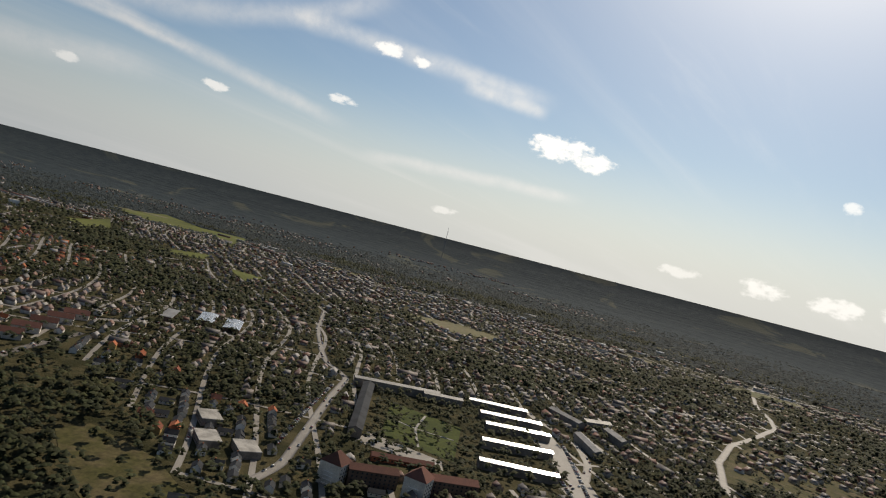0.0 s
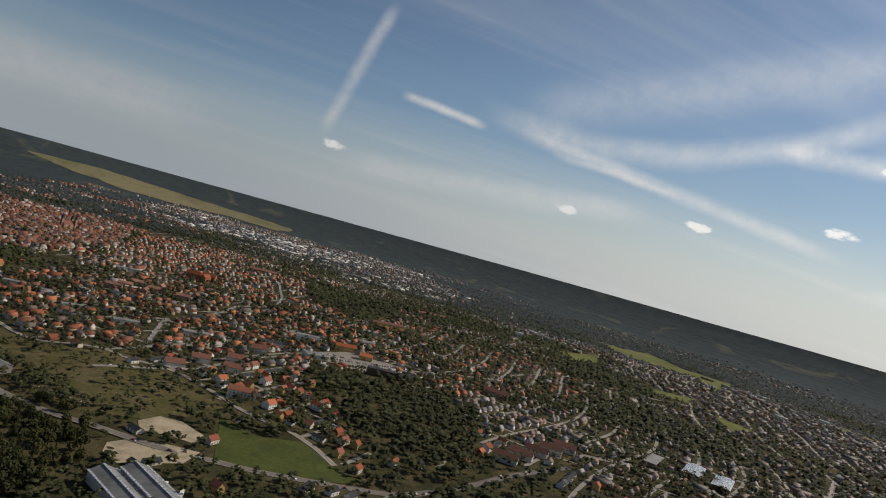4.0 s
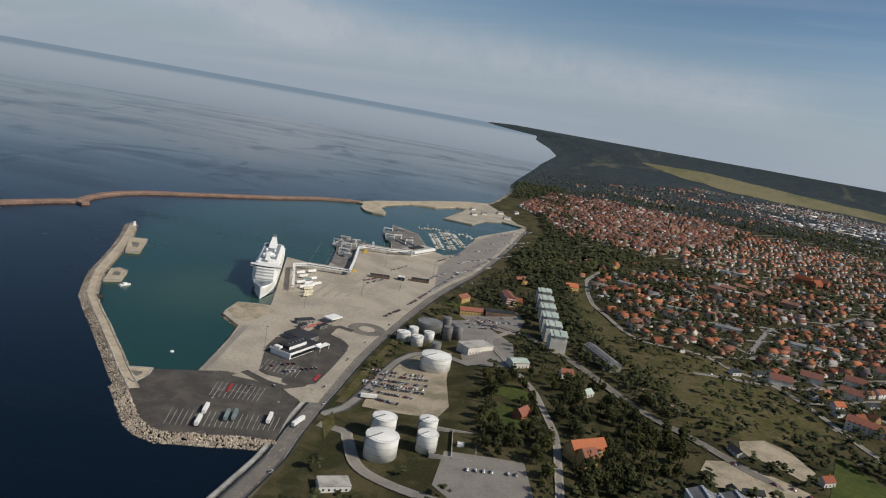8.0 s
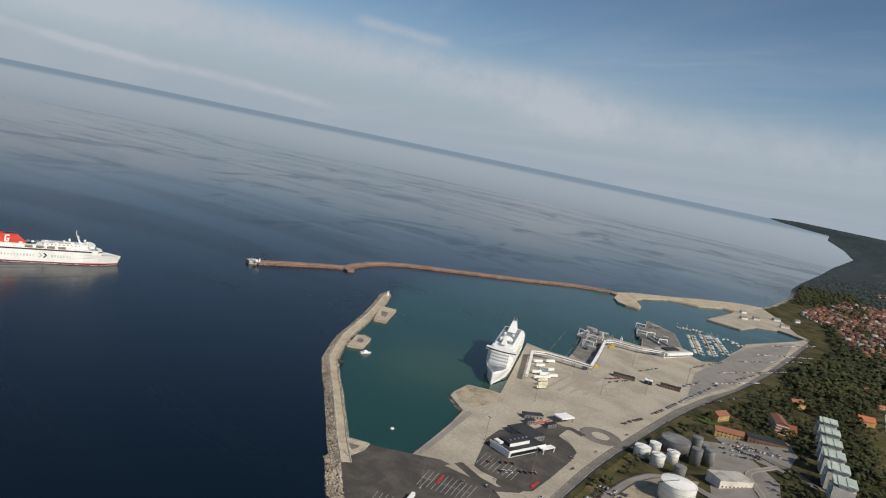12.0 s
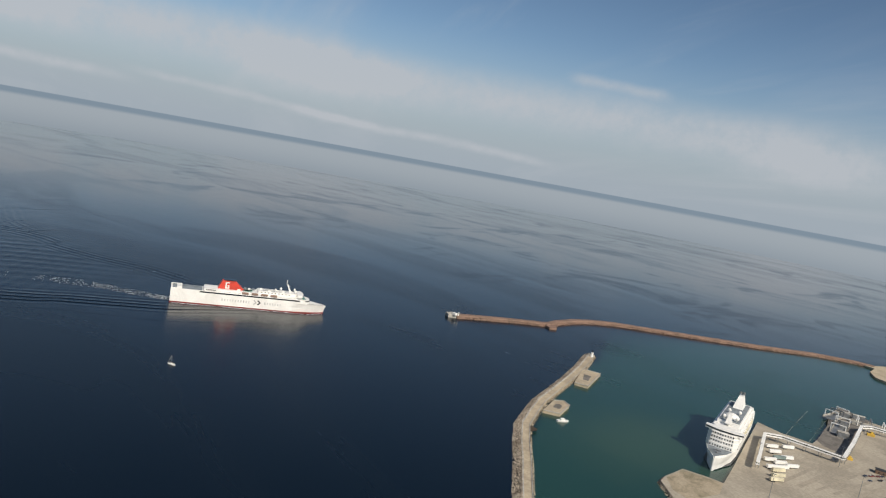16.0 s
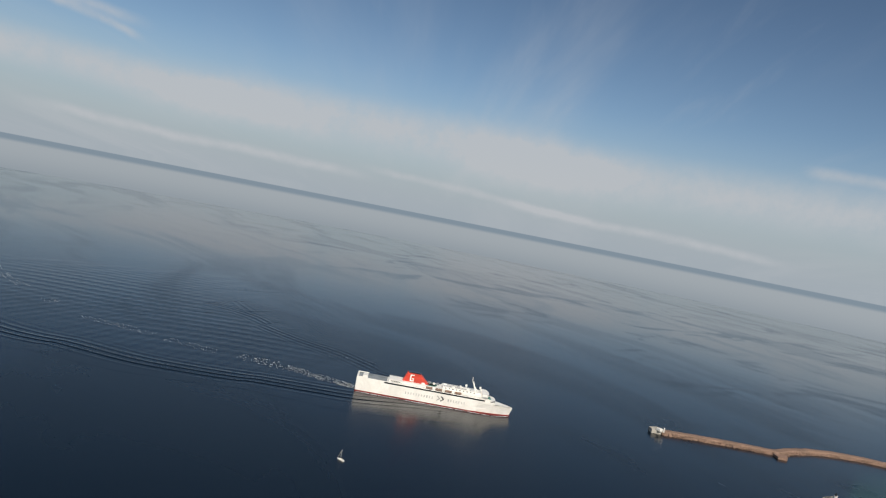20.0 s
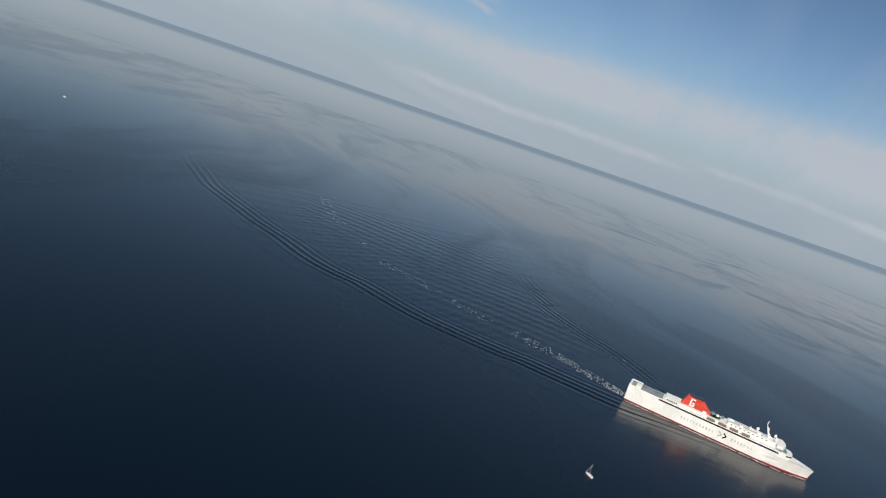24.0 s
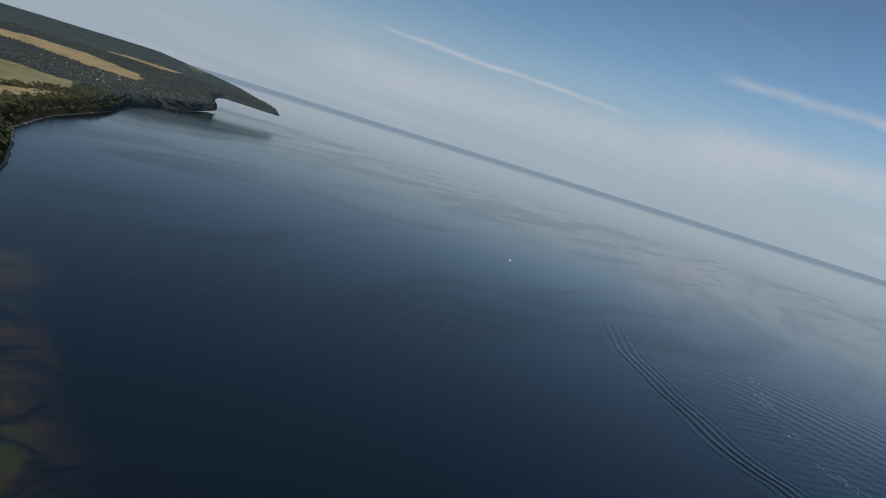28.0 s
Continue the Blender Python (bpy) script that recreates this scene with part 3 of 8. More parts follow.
# ---- mesh helpers ----
class Shape:
    """Collects the faces of one part."""

    def __init__(self):
        self.v, self.f = [], []

    def add(self, verts, faces):
        n = len(self.v)
        self.v += [tuple(p) for p in verts]
        self.f += [tuple(i + n for i in f) for f in faces]
        return self

    def prism(self, poly, z0, z1, top=None):
        """A flat outline raised from z0 to z1; top: another outline for its upper face."""
        n, top = len(poly), top or poly
        area = sum(poly[i - 1][0] * poly[i][1] - poly[i][0] * poly[i - 1][1] for i in range(n))
        if area < 0:
            poly, top = poly[::-1], top[::-1]
        verts = [(x, y, z0) for x, y in poly] + [(x, y, z1) for x, y in top]
        faces = [tuple(range(n, 2 * n)), tuple(range(n))[::-1]] + [(i, (i + 1) % n, n + (i + 1) % n, n + i) for i in range(n)]
        return self.add(verts, faces)

    def box(self, x0, x1, y0, y1, z0, z1):
        return self.prism([(x0, y0), (x1, y0), (x1, y1), (x0, y1)], z0, z1)

    def soft_box(self, x0, x1, y0, y1, z0, z1, c=0.12):
        """A box whose upper edges are worn off."""
        low = [(x0, y0), (x1, y0), (x1, y1), (x0, y1)]
        inner = [(x0 + c, y0 + c), (x1 - c, y0 + c), (x1 - c, y1 - c), (x0 + c, y1 - c)]
        self.prism(low, z0, z1 - c)
        return self.prism(low, z1 - c, z1, inner)

    def ring(self, x, y, steps, n=24, closed=True):
        """A turned form: steps of (radius, height)."""
        verts = [(x + r * math.cos(2 * math.pi * i / n), y + r * math.sin(2 * math.pi * i / n), z) for r, z in steps for i in range(n)]
        faces = [(k * n + i, k * n + (i + 1) % n, (k + 1) * n + (i + 1) % n, (k + 1) * n + i) for k in range(len(steps) - 1) for i in range(n)]
        if closed:
            faces += [tuple(range(n))[::-1], tuple(range((len(steps) - 1) * n, len(steps) * n))]
        return self.add(verts, faces)

    def beam(self, a, b, wide, tall=None):
        """A bar from a to b."""
        a, b = Vector(a), Vector(b)
        d = (b - a).normalized()
        side = d.cross(Vector((0, 0, 1)))
        side = (side if side.length > 1e-3 else Vector((1, 0, 0))).normalized()
        rise = side.cross(d).normalized()
        s, r = side * wide / 2, rise * (tall or wide) / 2
        verts = [p + i * s + j * r for p in (a, b) for i, j in ((-1, -1), (1, -1), (1, 1), (-1, 1))]
        return self.add(verts, [(0, 1, 2, 3), (7, 6, 5, 4), (0, 4, 5, 1), (1, 5, 6, 2), (2, 6, 7, 3), (3, 7, 4, 0)])

    def gable(self, x0, x1, y0, y1, z, rise, over=0.4, thick=0.25):
        """A ridged roof along x, with thickness and eaves."""
        ym = (y0 + y1) / 2
        x0, x1, e0, e1 = x0 - over, x1 + over, y0 - over, y1 + over
        drop = over * rise / max(0.1, (y1 - y0) / 2)
        for off in (0,):
            pts = [(e0, z - drop), (ym, z + rise), (e1, z - drop), (e1, z - drop - thick), (ym, z + rise - thick), (e0, z - drop - thick)]
            verts = [(x, y, q) for x in (x0, x1) for y, q in pts]
            self.add(verts, [(0, 1, 7, 6), (1, 2, 8, 7), (2, 3, 9, 8), (3, 4, 10, 9), (4, 5, 11, 10), (5, 0, 6, 11),
                             (0, 5, 4, 1), (1, 4, 3, 2), (6, 7, 10, 11), (7, 8, 9, 10)])
        return self

    def gabled_walls(self, x0, x1, y0, y1, z0, z1, rise):
        ym = (y0 + y1) / 2
        verts = [(x0, y0, z0), (x1, y0, z0), (x1, y1, z0), (x0, y1, z0), (x0, y0, z1), (x1, y0, z1), (x1, y1, z1), (x0, y1, z1), (x0, ym, z1 + rise - 0.1), (x1, ym, z1 + rise - 0.1)]
        return self.add(verts, [(0, 1, 5, 4), (2, 3, 7, 6), (1, 2, 6, 9, 5), (3, 0, 4, 8, 7), (3, 2, 1, 0), (4, 5, 9, 8), (6, 7, 8, 9)])

    def mesh(self, name, mat, smooth=False):
        me = bpy.data.meshes.new(name)
        me.from_pydata(self.v, [], self.f)
        me.materials.append(mat)
        if smooth:
            me.polygons.foreach_set("use_smooth", [True] * len(me.polygons))
        me.update()
        return me


def part(name, shape, mat, parent=None, label="", smooth=False):
    ob = new(name, shape.mesh(name, mat, smooth))
    if parent:
        ob.parent = parent
    return tagged(ob, label)


def thing(name, label, category, group="", kind="", at=(0, 0, 0), turn=0.0):
    ob = new(name)
    ob.empty_display_size = 0.5
    ob.matrix_world = pose(*at, 0, 0, turn)
    return tagged(ob, label, category, group, kind)


def bulk(name, verts, faces, mat, smooth=False):
    """One mesh from arrays, for sheets and for what nobody could count."""
    verts, faces = np.asarray(verts, np.float32), np.asarray(faces, np.int32)
    me = bpy.data.meshes.new(name)
    me.vertices.add(len(verts))
    me.vertices.foreach_set("co", verts.ravel())
    k = faces.shape[1]
    me.loops.add(faces.size)
    me.loops.foreach_set("vertex_index", faces.ravel())
    me.polygons.add(len(faces))
    me.polygons.foreach_set("loop_start", np.arange(0, faces.size, k, dtype=np.int32))
    me.polygons.foreach_set("loop_total", np.full(len(faces), k, np.int32))
    if smooth:
        me.polygons.foreach_set("use_smooth", np.ones(len(faces), bool))
    me.materials.append(mat)
    me.update(calc_edges=True)
    return new(name, me)


def repeat(verts, faces, places, turns, sizes):
    """Copies of one small form at many places, as arrays. sizes: (n, 3)."""
    verts, faces = np.asarray(verts, float), np.asarray(faces)
    c, s = np.cos(turns)[:, None], np.sin(turns)[:, None]
    p = verts[None] * sizes[:, None, :]
    out = np.stack([p[..., 0] * c - p[..., 1] * s, p[..., 0] * s + p[..., 1] * c, p[..., 2]], -1) + places[:, None, :]
    idx = faces[None] + (np.arange(len(places)) * len(verts))[:, None, None]
    return out.reshape(-1, 3), idx.reshape(-1, faces.shape[1])


# ---- ground and sea ----
def polar_sheet(radii, n):
    a = np.linspace(0, 2 * np.pi, n, endpoint=False)
    r = np.asarray(radii)[:, None]
    x, y = EYE[0] + r * np.cos(a), EYE[1] + r * np.sin(a)
    i, j = np.meshgrid(np.arange(len(radii) - 1), np.arange(n), indexing="ij")
    k = (j + 1) % n
    faces = np.stack([i * n + j, (i + 1) * n + j, (i + 1) * n + k, i * n + k], -1).reshape(-1, 4)
    return x.ravel(), y.ravel(), faces


RADII = np.concatenate([[1.0], np.arange(14, 1200, 14), np.geomspace(1200, 2700, 66), np.geomspace(2740, 9000, 80), np.geomspace(9200, 60000, 40)])
gx, gy, gf = polar_sheet(RADII, 1200)
gz = heights(gx, gy)
gd, gr = coast_distance(gx, gy), np.hypot(gx - EYE[0], gy - EYE[1])
gf = gf[np.where(gr[gf[:, 0]] < 1700, (gz[gf] > -3.0).any(1), (gd[gf] > 0).any(1))]
# Past 1.7 km the sheet's outer row is drawn in to the shoreline.
wet = (gr > 1700) & (gd < 0) & (gd > -np.where(gr < 9000, 0.018, 0.07) * gr - 10)
for _ in range(3):
    wx, wy = gx[wet], gy[wet]
    wd = coast_distance(wx, wy)
    sx, sy = coast_distance(wx + 1.0, wy) - wd, coast_distance(wx, wy + 1.0) - wd
    sl = np.maximum(np.hypot(sx, sy), 0.5)
    gx[wet], gy[wet] = wx - wd * sx / sl, wy - wd * sy / sl
gz = heights(gx, gy)
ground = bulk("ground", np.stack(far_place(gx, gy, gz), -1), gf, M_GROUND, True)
tagged(ground, "grass, gravel and wooded land rising from the shore", "ground", kind="structure")
gx, gy, gf = polar_sheet(np.concatenate([[1.0], np.arange(60, 4780, 118)]), 120)
sea = bulk("water", np.stack([gx, gy, gx * 0], -1), gf, M_WATER, True)
tagged(sea, "calm dark blue sea with pale wind lanes", "sea", kind="structure")


def slab(name, poly, top, mat, label, depth=5.0, category="quay"):
    ob = part(name, Shape().prism(poly, top - depth, top), mat)
    return tagged(ob, label, category, kind="structure")


def strip(name, line, wide, mat, label, lift=0.35, category="road", kind="structure"):
    """A band that follows a line over the ground."""
    line = np.array(line, float)
    seg = np.hypot(*np.diff(line, axis=0).T)
    s = np.r_[0, np.cumsum(seg)]
    n = max(2, int(s[-1] / 6))
    q = np.linspace(0, s[-1], n)
    # Round the corners a little.
    x, y = np.interp(q, s, line[:, 0]), np.interp(q, s, line[:, 1])
    w = 5
    if n > 2 * w + 2:
        ker = np.ones(w) / w
        x[w:-w], y[w:-w] = np.convolve(x, ker, "same")[w:-w], np.convolve(y, ker, "same")[w:-w]
    tx, ty = np.gradient(x), np.gradient(y)
    t = np.maximum(np.hypot(tx, ty), 1e-6)
    nx, ny = -ty / t, tx / t
    cols = np.array([-0.5, -0.25, 0, 0.25, 0.5]) * wide
    px, py = x[:, None] + nx[:, None] * cols, y[:, None] + ny[:, None] * cols
    pz = np.repeat(np.maximum(heights(px, py).max(1), 2.3)[:, None], 5, 1) + lift
    k = 5
    i, j = np.meshgrid(np.arange(n - 1), np.arange(k - 1), indexing="ij")
    faces = np.stack([i * k + j, i * k + j + 1, (i + 1) * k + j + 1, (i + 1) * k + j], -1).reshape(-1, 4)
    top = np.stack(far_place(px, py, pz), -1).reshape(-1, 3)
    low = top - [0, 0, 0.6]
    edge = [np.arange(n) * k, np.arange(n) * k + k - 1]
    sides = [np.stack([e[:-1], e[1:], e[1:] + len(top), e[:-1] + len(top)], -1) for e in edge]
    ob = bulk(name, np.r_[top, low], np.r_[faces[:, ::-1], *sides], mat)
    return tagged(ob, label, category, kind=kind)


def patch(name, poly, mat, label, lift=0.3, step=14.0, category="field"):
    """A patch of ground with an outline of its own, laid over the slope."""
    bm = bmesh.new()
    bm.faces.new([bm.verts.new((x, y, 0)) for x, y in poly])
    lo, hi = np.min(poly, 0), np.max(poly, 0)
    step = max(step, (hi - lo).max() / 40)
    for axis in (0, 1):
        for v in np.arange(lo[axis] + step, hi[axis], step):
            bmesh.ops.bisect_plane(bm, geom=bm.verts[:] + bm.edges[:] + bm.faces[:], plane_co=(v, v, 0), plane_no=(1 - axis, axis, 0))
    xy = np.array([v.co[:2] for v in bm.verts])
    z = np.maximum(heights(xy[:, 0], xy[:, 1]), 0.5) + lift
    for v, p in zip(bm.verts, np.stack(far_place(xy[:, 0], xy[:, 1], z), -1)):
        v.co = p
    bmesh.ops.recalc_face_normals(bm, faces=bm.faces)
    for f in bm.faces:
        if f.normal.z < 0:
            f.normal_flip()
    me = bpy.data.meshes.new(name)
    bm.to_mesh(me)
    bm.free()
    me.materials.append(mat)
    return tagged(new(name, me), label, category, kind="structure")


def in_poly(x, y, poly):
    x, y = np.asarray(x, float), np.asarray(y, float)
    inside = np.zeros(x.shape, bool)
    for (x0, y0), (x1, y1) in zip(poly, poly[1:] + poly[:1]):
        if y0 != y1:
            inside ^= ((y0 > y) != (y1 > y)) & (x < (x1 - x0) * (y - y0) / (y1 - y0) + x0)
    return inside


def offset_line(line, d):
    line = np.array(line, float)
    t = np.gradient(line, axis=0)
    t /= np.linalg.norm(t, axis=1, keepdims=True)
    return [tuple(p) for p in line + np.stack([-t[:, 1], t[:, 0]], -1) * d]


def near_line(x, y, line, reach):
    x, y = np.asarray(x, float), np.asarray(y, float)
    best = np.full(x.shape, 1e9)
    for (x0, y0), (x1, y1) in zip(line, line[1:]):
        dx, dy = x1 - x0, y1 - y0
        s = np.clip(((x - x0) * dx + (y - y0) * dy) / (dx * dx + dy * dy), 0, 1)
        best = np.minimum(best, np.hypot(x - x0 - s * dx, y - y0 - s * dy))
    return best < reach

# ---- harbour ground, roads and fields ----
APRON = QUAY_EDGE + [(282, 1691), (247, 1526), (225, 1420), (197, 1291), (174, 1199), (155, 1123), (120, 1029), (93, 937), (75, 855), (62, 791), (52, 743), (43, 689), (37, 637), (31, 581), (18, 577), (-3, 597), (-21, 604), (-52, 609)]
slab("pavement", APRON, 2.75, M_QUAY, "wide pale concrete ferry apron with tyre marks")
LOT = LANDFILL + [(-52, 609), (-21, 604), (1, 592), (16, 580), (16, 553), (16, 530)]
OLD_QUAY = [(155, 1631), (89, 1642), (130, 1807), (145, 1900), (200, 2043), (219, 1978), (243, 1881), (261, 1788), (273, 1726), (228, 1752), (185, 1719)]
slab("pavement", OLD_QUAY, 2.7, M_QUAY, "pale paved quay of the old harbour")
slab("pavement", [(-51, 1041), (-58, 1119), (-68, 1184), (-69, 1242), (-30, 1218), (-29, 1169), (-20, 1083), (-18, 1021), (-42, 1028)], 2.9, M_RAMP, "grey steel-plated loading ground at the ferry ramps", depth=1.0)
slab("pavement", [(18, 1216), (5, 1320), (-3, 1431), (23, 1408), (48, 1387), (66, 1305), (73, 1267), (50, 1226)], 2.9, M_RAMP, "grey loading pier with painted lanes", depth=1.0)
slab("pavement", LOT, 2.78, M_ASPHALT, "dark asphalt trailer park on the landfill")
FORECOURT = [(-28, 621), (-39, 678), (-37, 707), (-15, 730), (-10, 750), (1, 771), (12, 768), (9, 742), (21, 734), (33, 716), (32, 697), (27, 650), (22, 617), (7, 602), (-5, 607)]
slab("pavement", FORECOURT, 2.9, M_ASPHALT, "dark asphalt forecourt round the terminal")
slab("pavement", [(-45, 602), (-39, 614), (-24, 616), (-6, 614), (-3, 598), (-20, 600)], 2.93, M_QUAY, "pale concrete strip between the asphalt lots", depth=1.0)
slab("pavement", [(10, 747), (15, 758), (28, 754), (38, 740), (41, 717), (35, 680), (29, 633), (24, 603), (20, 603), (27, 650), (32, 697), (32, 719), (21, 735)], 3.08, M_QUAY, "pale curved island between the drive and the forecourt", depth=1.0)
slab("pavement", [(-71, 609), (-72, 655), (-75, 703), (-74, 724), (-69, 721), (-68, 670), (-66, 619), (-68, 602)], 2.92, M_ROAD, "worn dark service strip along the basin edge", depth=1.0)
slab("pavement", [(-103, 758), (-102, 790), (-69, 799), (-63, 773), (-73, 735), (-89, 739)], 2.9, M_DIRT, "pale gravel corner beside the basin", depth=1.0)

slab("pavement", [(101, 1146), (123, 1237), (160, 1416), (198, 1524), (255, 1631), (231, 1473), (187, 1273), (154, 1143), (122, 1053), (102, 985)], 2.83, M_ROAD, "worn grey parking ground beside the yacht harbour", depth=1.0)
COAST_ROAD = [(-56, 200), (-16, 286), (3, 392), (23, 488), (25, 526), (30, 572), (35, 611), (41, 659), (47, 704), (57, 758), (69, 814), (86, 892), (104, 963), (124, 1028), (151, 1112), (177, 1203), (204, 1310), (239, 1474), (278, 1671)]
INLAND_ROAD = [(187, 855), (213, 826), (237, 784), (257, 744), (273, 699), (284, 666), (295, 637), (308, 612), (325, 589), (340, 564), (354, 540), (415, 480), (464, 449), (494, 432), (519, 419), (567, 415), (620, 416), (677, 422), (777, 422)]
PROMENADE = [(381, 1283), (341, 1185), (326, 1083), (322, 1013), (330, 955), (335, 895), (344, 854), (357, 839), (386, 832), (414, 814), (426, 782), (445, 770), (463, 750), (472, 713), (478, 653), (478, 620), (487, 585), (499, 561), (502, 518), (497, 482)]
SCHOOL_ROAD = [(543, 128), (581, 119), (679, 126), (810, 138), (894, 143), (922, 163), (942, 183), (1011, 210), (1171, 261), (1283, 286), (1361, 304)]
ROW_STREET = [(1002, -79), (952, -102), (918, -128), (879, -146), (807, -150), (739, -140), (696, -114)]
BYPASS = [(810, -317), (871, -314), (1001, -347), (1149, -410), (1303, -508), (1434, -582), (1533, -608), (1706, -637), (1956, -714), (2233, -823), (2454, -869), (2597, -851)]
TANK_ROAD = [(38, 563), (52, 581), (61, 608), (70, 652), (81, 700), (99, 734), (126, 732), (152, 708)]
TANK_LOOP = [(39, 547), (61, 542), (75, 493), (102, 474), (144, 454), (184, 436)]
YARD_ROAD = [(199, 837), (169, 797), (183, 741), (208, 656), (217, 568), (209, 478), (195, 406)]
HALL_ROAD = [(827, 459), (894, 397), (934, 358), (942, 306), (962, 250), (965, 192)]
TOWN_ROAD = [(474, 852), (557, 996), (705, 1099), (764, 1160), (871, 1196), (949, 1301), (1057, 1490)]
EAST_ROAD = [(377, 750), (486, 754), (613, 814), (752, 842), (864, 769), (1017, 752), (1212, 809)]
for line, wide, label in ((COAST_ROAD, 15, "worn grey coast road along the harbour"), (INLAND_ROAD, 10, "worn grey street climbing from the harbour"),
                          (PROMENADE, 6.5, "pale lane along the top of the slope"), (SCHOOL_ROAD, 8.5, "straight worn grey street between houses"),
                          (ROW_STREET, 9, "curved grey street by the terraces"), (BYPASS, 10, "wide pale road running out of town"),
                          (TANK_ROAD, 9, "pale service road past the tank farm"), (TANK_LOOP, 9, "pale service road round the tanks"),
                          (YARD_ROAD, 6, "narrow pale lane between gardens"), (HALL_ROAD, 12, "pale street round the sports halls"),
                          (TOWN_ROAD, 8, "worn grey street into the old town"), (EAST_ROAD, 7, "worn grey street between gardens")):
    strip("road", line, wide, M_TARMAC if line in (COAST_ROAD, INLAND_ROAD) else M_ROAD, label)
DRIVE = [(-39, 615), (-18, 602), (-1, 598), (11, 608), (21, 640), (30, 685), (32, 708), (24, 725), (7, 733), (-2, 745), (1, 761), (14, 770), (28, 764)]
slab("road_drive", [*offset_line(DRIVE, 4.0), *offset_line(DRIVE, -4.0)[::-1]], 2.96, M_ASPHALT, "dark curved drive from the lot round the terminal", depth=1.0, category="road")

def ragged(poly, seed):
    """Breaks up the straight sides of an outline."""
    r = np.random.default_rng(seed)
    out = []
    for (x0, y0), (x1, y1) in zip(poly, poly[1:] + poly[:1]):
        long = math.hypot(x1 - x0, y1 - y0)
        for k in range(6):
            q, off = k / 6, (r.uniform(-0.07, 0.07) * min(long, 500) if k else 0.0)
            out.append((x0 + (x1 - x0) * q - (y1 - y0) / long * off, y0 + (y1 - y0) * q + (x1 - x0) / long * off))
    return out


MEADOW = [(447, 601), (456, 551), (495, 534), (494, 483), (500, 445), (466, 452), (429, 469), (390, 502)]
patch("ground_meadow", MEADOW, M_MEADOW, "smooth green meadow beside the street")
HEATH = [(311, 1144), (335, 1165), (322, 1068), (319, 1000), (327, 922), (340, 845), (372, 823), (411, 805), (424, 770), (439, 758), (462, 720), (469, 662), (464, 622), (439, 609), (404, 602), (374, 597), (343, 611), (319, 630), (303, 685), (299, 750), (297, 827), (288, 924), (292, 1020)]
patch("ground_heath", HEATH, M_HEATH, "dry brownish-green slope with scattered bushes", lift=0.25)
YARD_A = [(325, 552), (346, 555), (372, 537), (388, 521), (364, 501), (319, 513), (315, 534)]
YARD_B = [(365, 594), (389, 605), (404, 591), (409, 558), (393, 538), (378, 559), (358, 572)]
patch("ground_yard", YARD_A, M_DIRT, "bare pale gravel yard with parked lorries", lift=0.4)
patch("ground_yard", YARD_B, M_DIRT, "bare pale gravel heaps and yard", lift=0.4)
TANK_YARD = [(65, 589), (68, 643), (78, 702), (91, 727), (133, 743), (130, 666), (134, 605), (125, 581), (95, 585)]
patch("ground_yard", TANK_YARD, M_DIRT, "pale gravel yard full of parked cars", lift=0.25)
DEPOT = [(144, 710), (138, 806), (124, 862), (160, 878), (197, 787), (195, 711)]
patch("ground_yard", DEPOT, M_ROAD, "grey paved depot yard behind the tanks", lift=0.3)
SOUTH_YARD = [(127, 480), (133, 528), (189, 520), (193, 452), (170, 421)]
patch("ground_yard", SOUTH_YARD, M_ROAD, "grey paved yard below the tanks", lift=0.3)
LAWN_A, LAWN_B = [(162, 597), (180, 620), (201, 604), (195, 573), (172, 573)], [(166, 645), (189, 667), (208, 645), (193, 626)]
patch("ground_lawn", LAWN_A, M_MEADOW, "small green lawn between trees", lift=0.3, step=8)
patch("ground_lawn", LAWN_B, M_MEADOW, "round green lawn by the lane", lift=0.3, step=8)
VERGE_A, VERGE_B = [(44, 589), (56, 678), (71, 763), (78, 756), (64, 690), (56, 625), (51, 589)], [(41, 550), (45, 571), (51, 550), (48, 525)]
patch("ground_verge", VERGE_A, M_HEATH, "long rough grass verge", lift=0.4, step=8)
patch("ground_verge", VERGE_B, M_HEATH, "rough grass island with bushes", lift=0.4, step=8)
patch("ground_lawn", [(114, 940), (130, 925), (152, 946), (140, 972)], M_MEADOW, "green lawn wedge beside the street", lift=0.4, step=8)
PARK_LAWN = [(686, -11), (814, -9), (847, 77), (710, 64)]
COMMON = [(630, 88), (627, -22), (696, -113), (986, -86), (944, 42), (926, 137), (840, 104)]
patch("ground_lawn", PARK_LAWN, M_MEADOW, "green common lawn between the blocks", lift=0.3)
patch("ground_yard", [(668, 80), (704, 76), (679, 0), (653, -4)], M_ROAD, "grey car park behind the long flats", lift=0.4)
for line in ([(701, 25), (764, 37), (824, 33)], [(760, -5), (762, 37), (780, 71)]):
    strip("pavement", line, 2.6, M_KERB, "pale footpath across the common", lift=0.5, category="path")
ROW_YARD = [(630, -136), (691, -152), (890, -116), (942, -84), (928, -68), (711, -124), (620, -111)]
patch("ground_yard", ROW_YARD, M_ROAD, "long grey car park beside the terraces", lift=0.45)
SOUTH_GRASS = [(538, 283), (563, 270), (535, 200), (494, 155), (439, 137), (428, 173), (476, 232)]
patch("ground_grass", SOUTH_GRASS, M_HEATH, "dry brown grass field", lift=0.3)
SE_GRASS = [(893, -319), (879, -457), (1042, -591), (1216, -479), (1077, -386)]
patch("ground_grass", SE_GRASS, M_HEATH, "dull green pasture with bushes", lift=0.3)
FIELD_A = [(1746, 1114), (1962, 1123), (1744, 986), (1602, 965)]
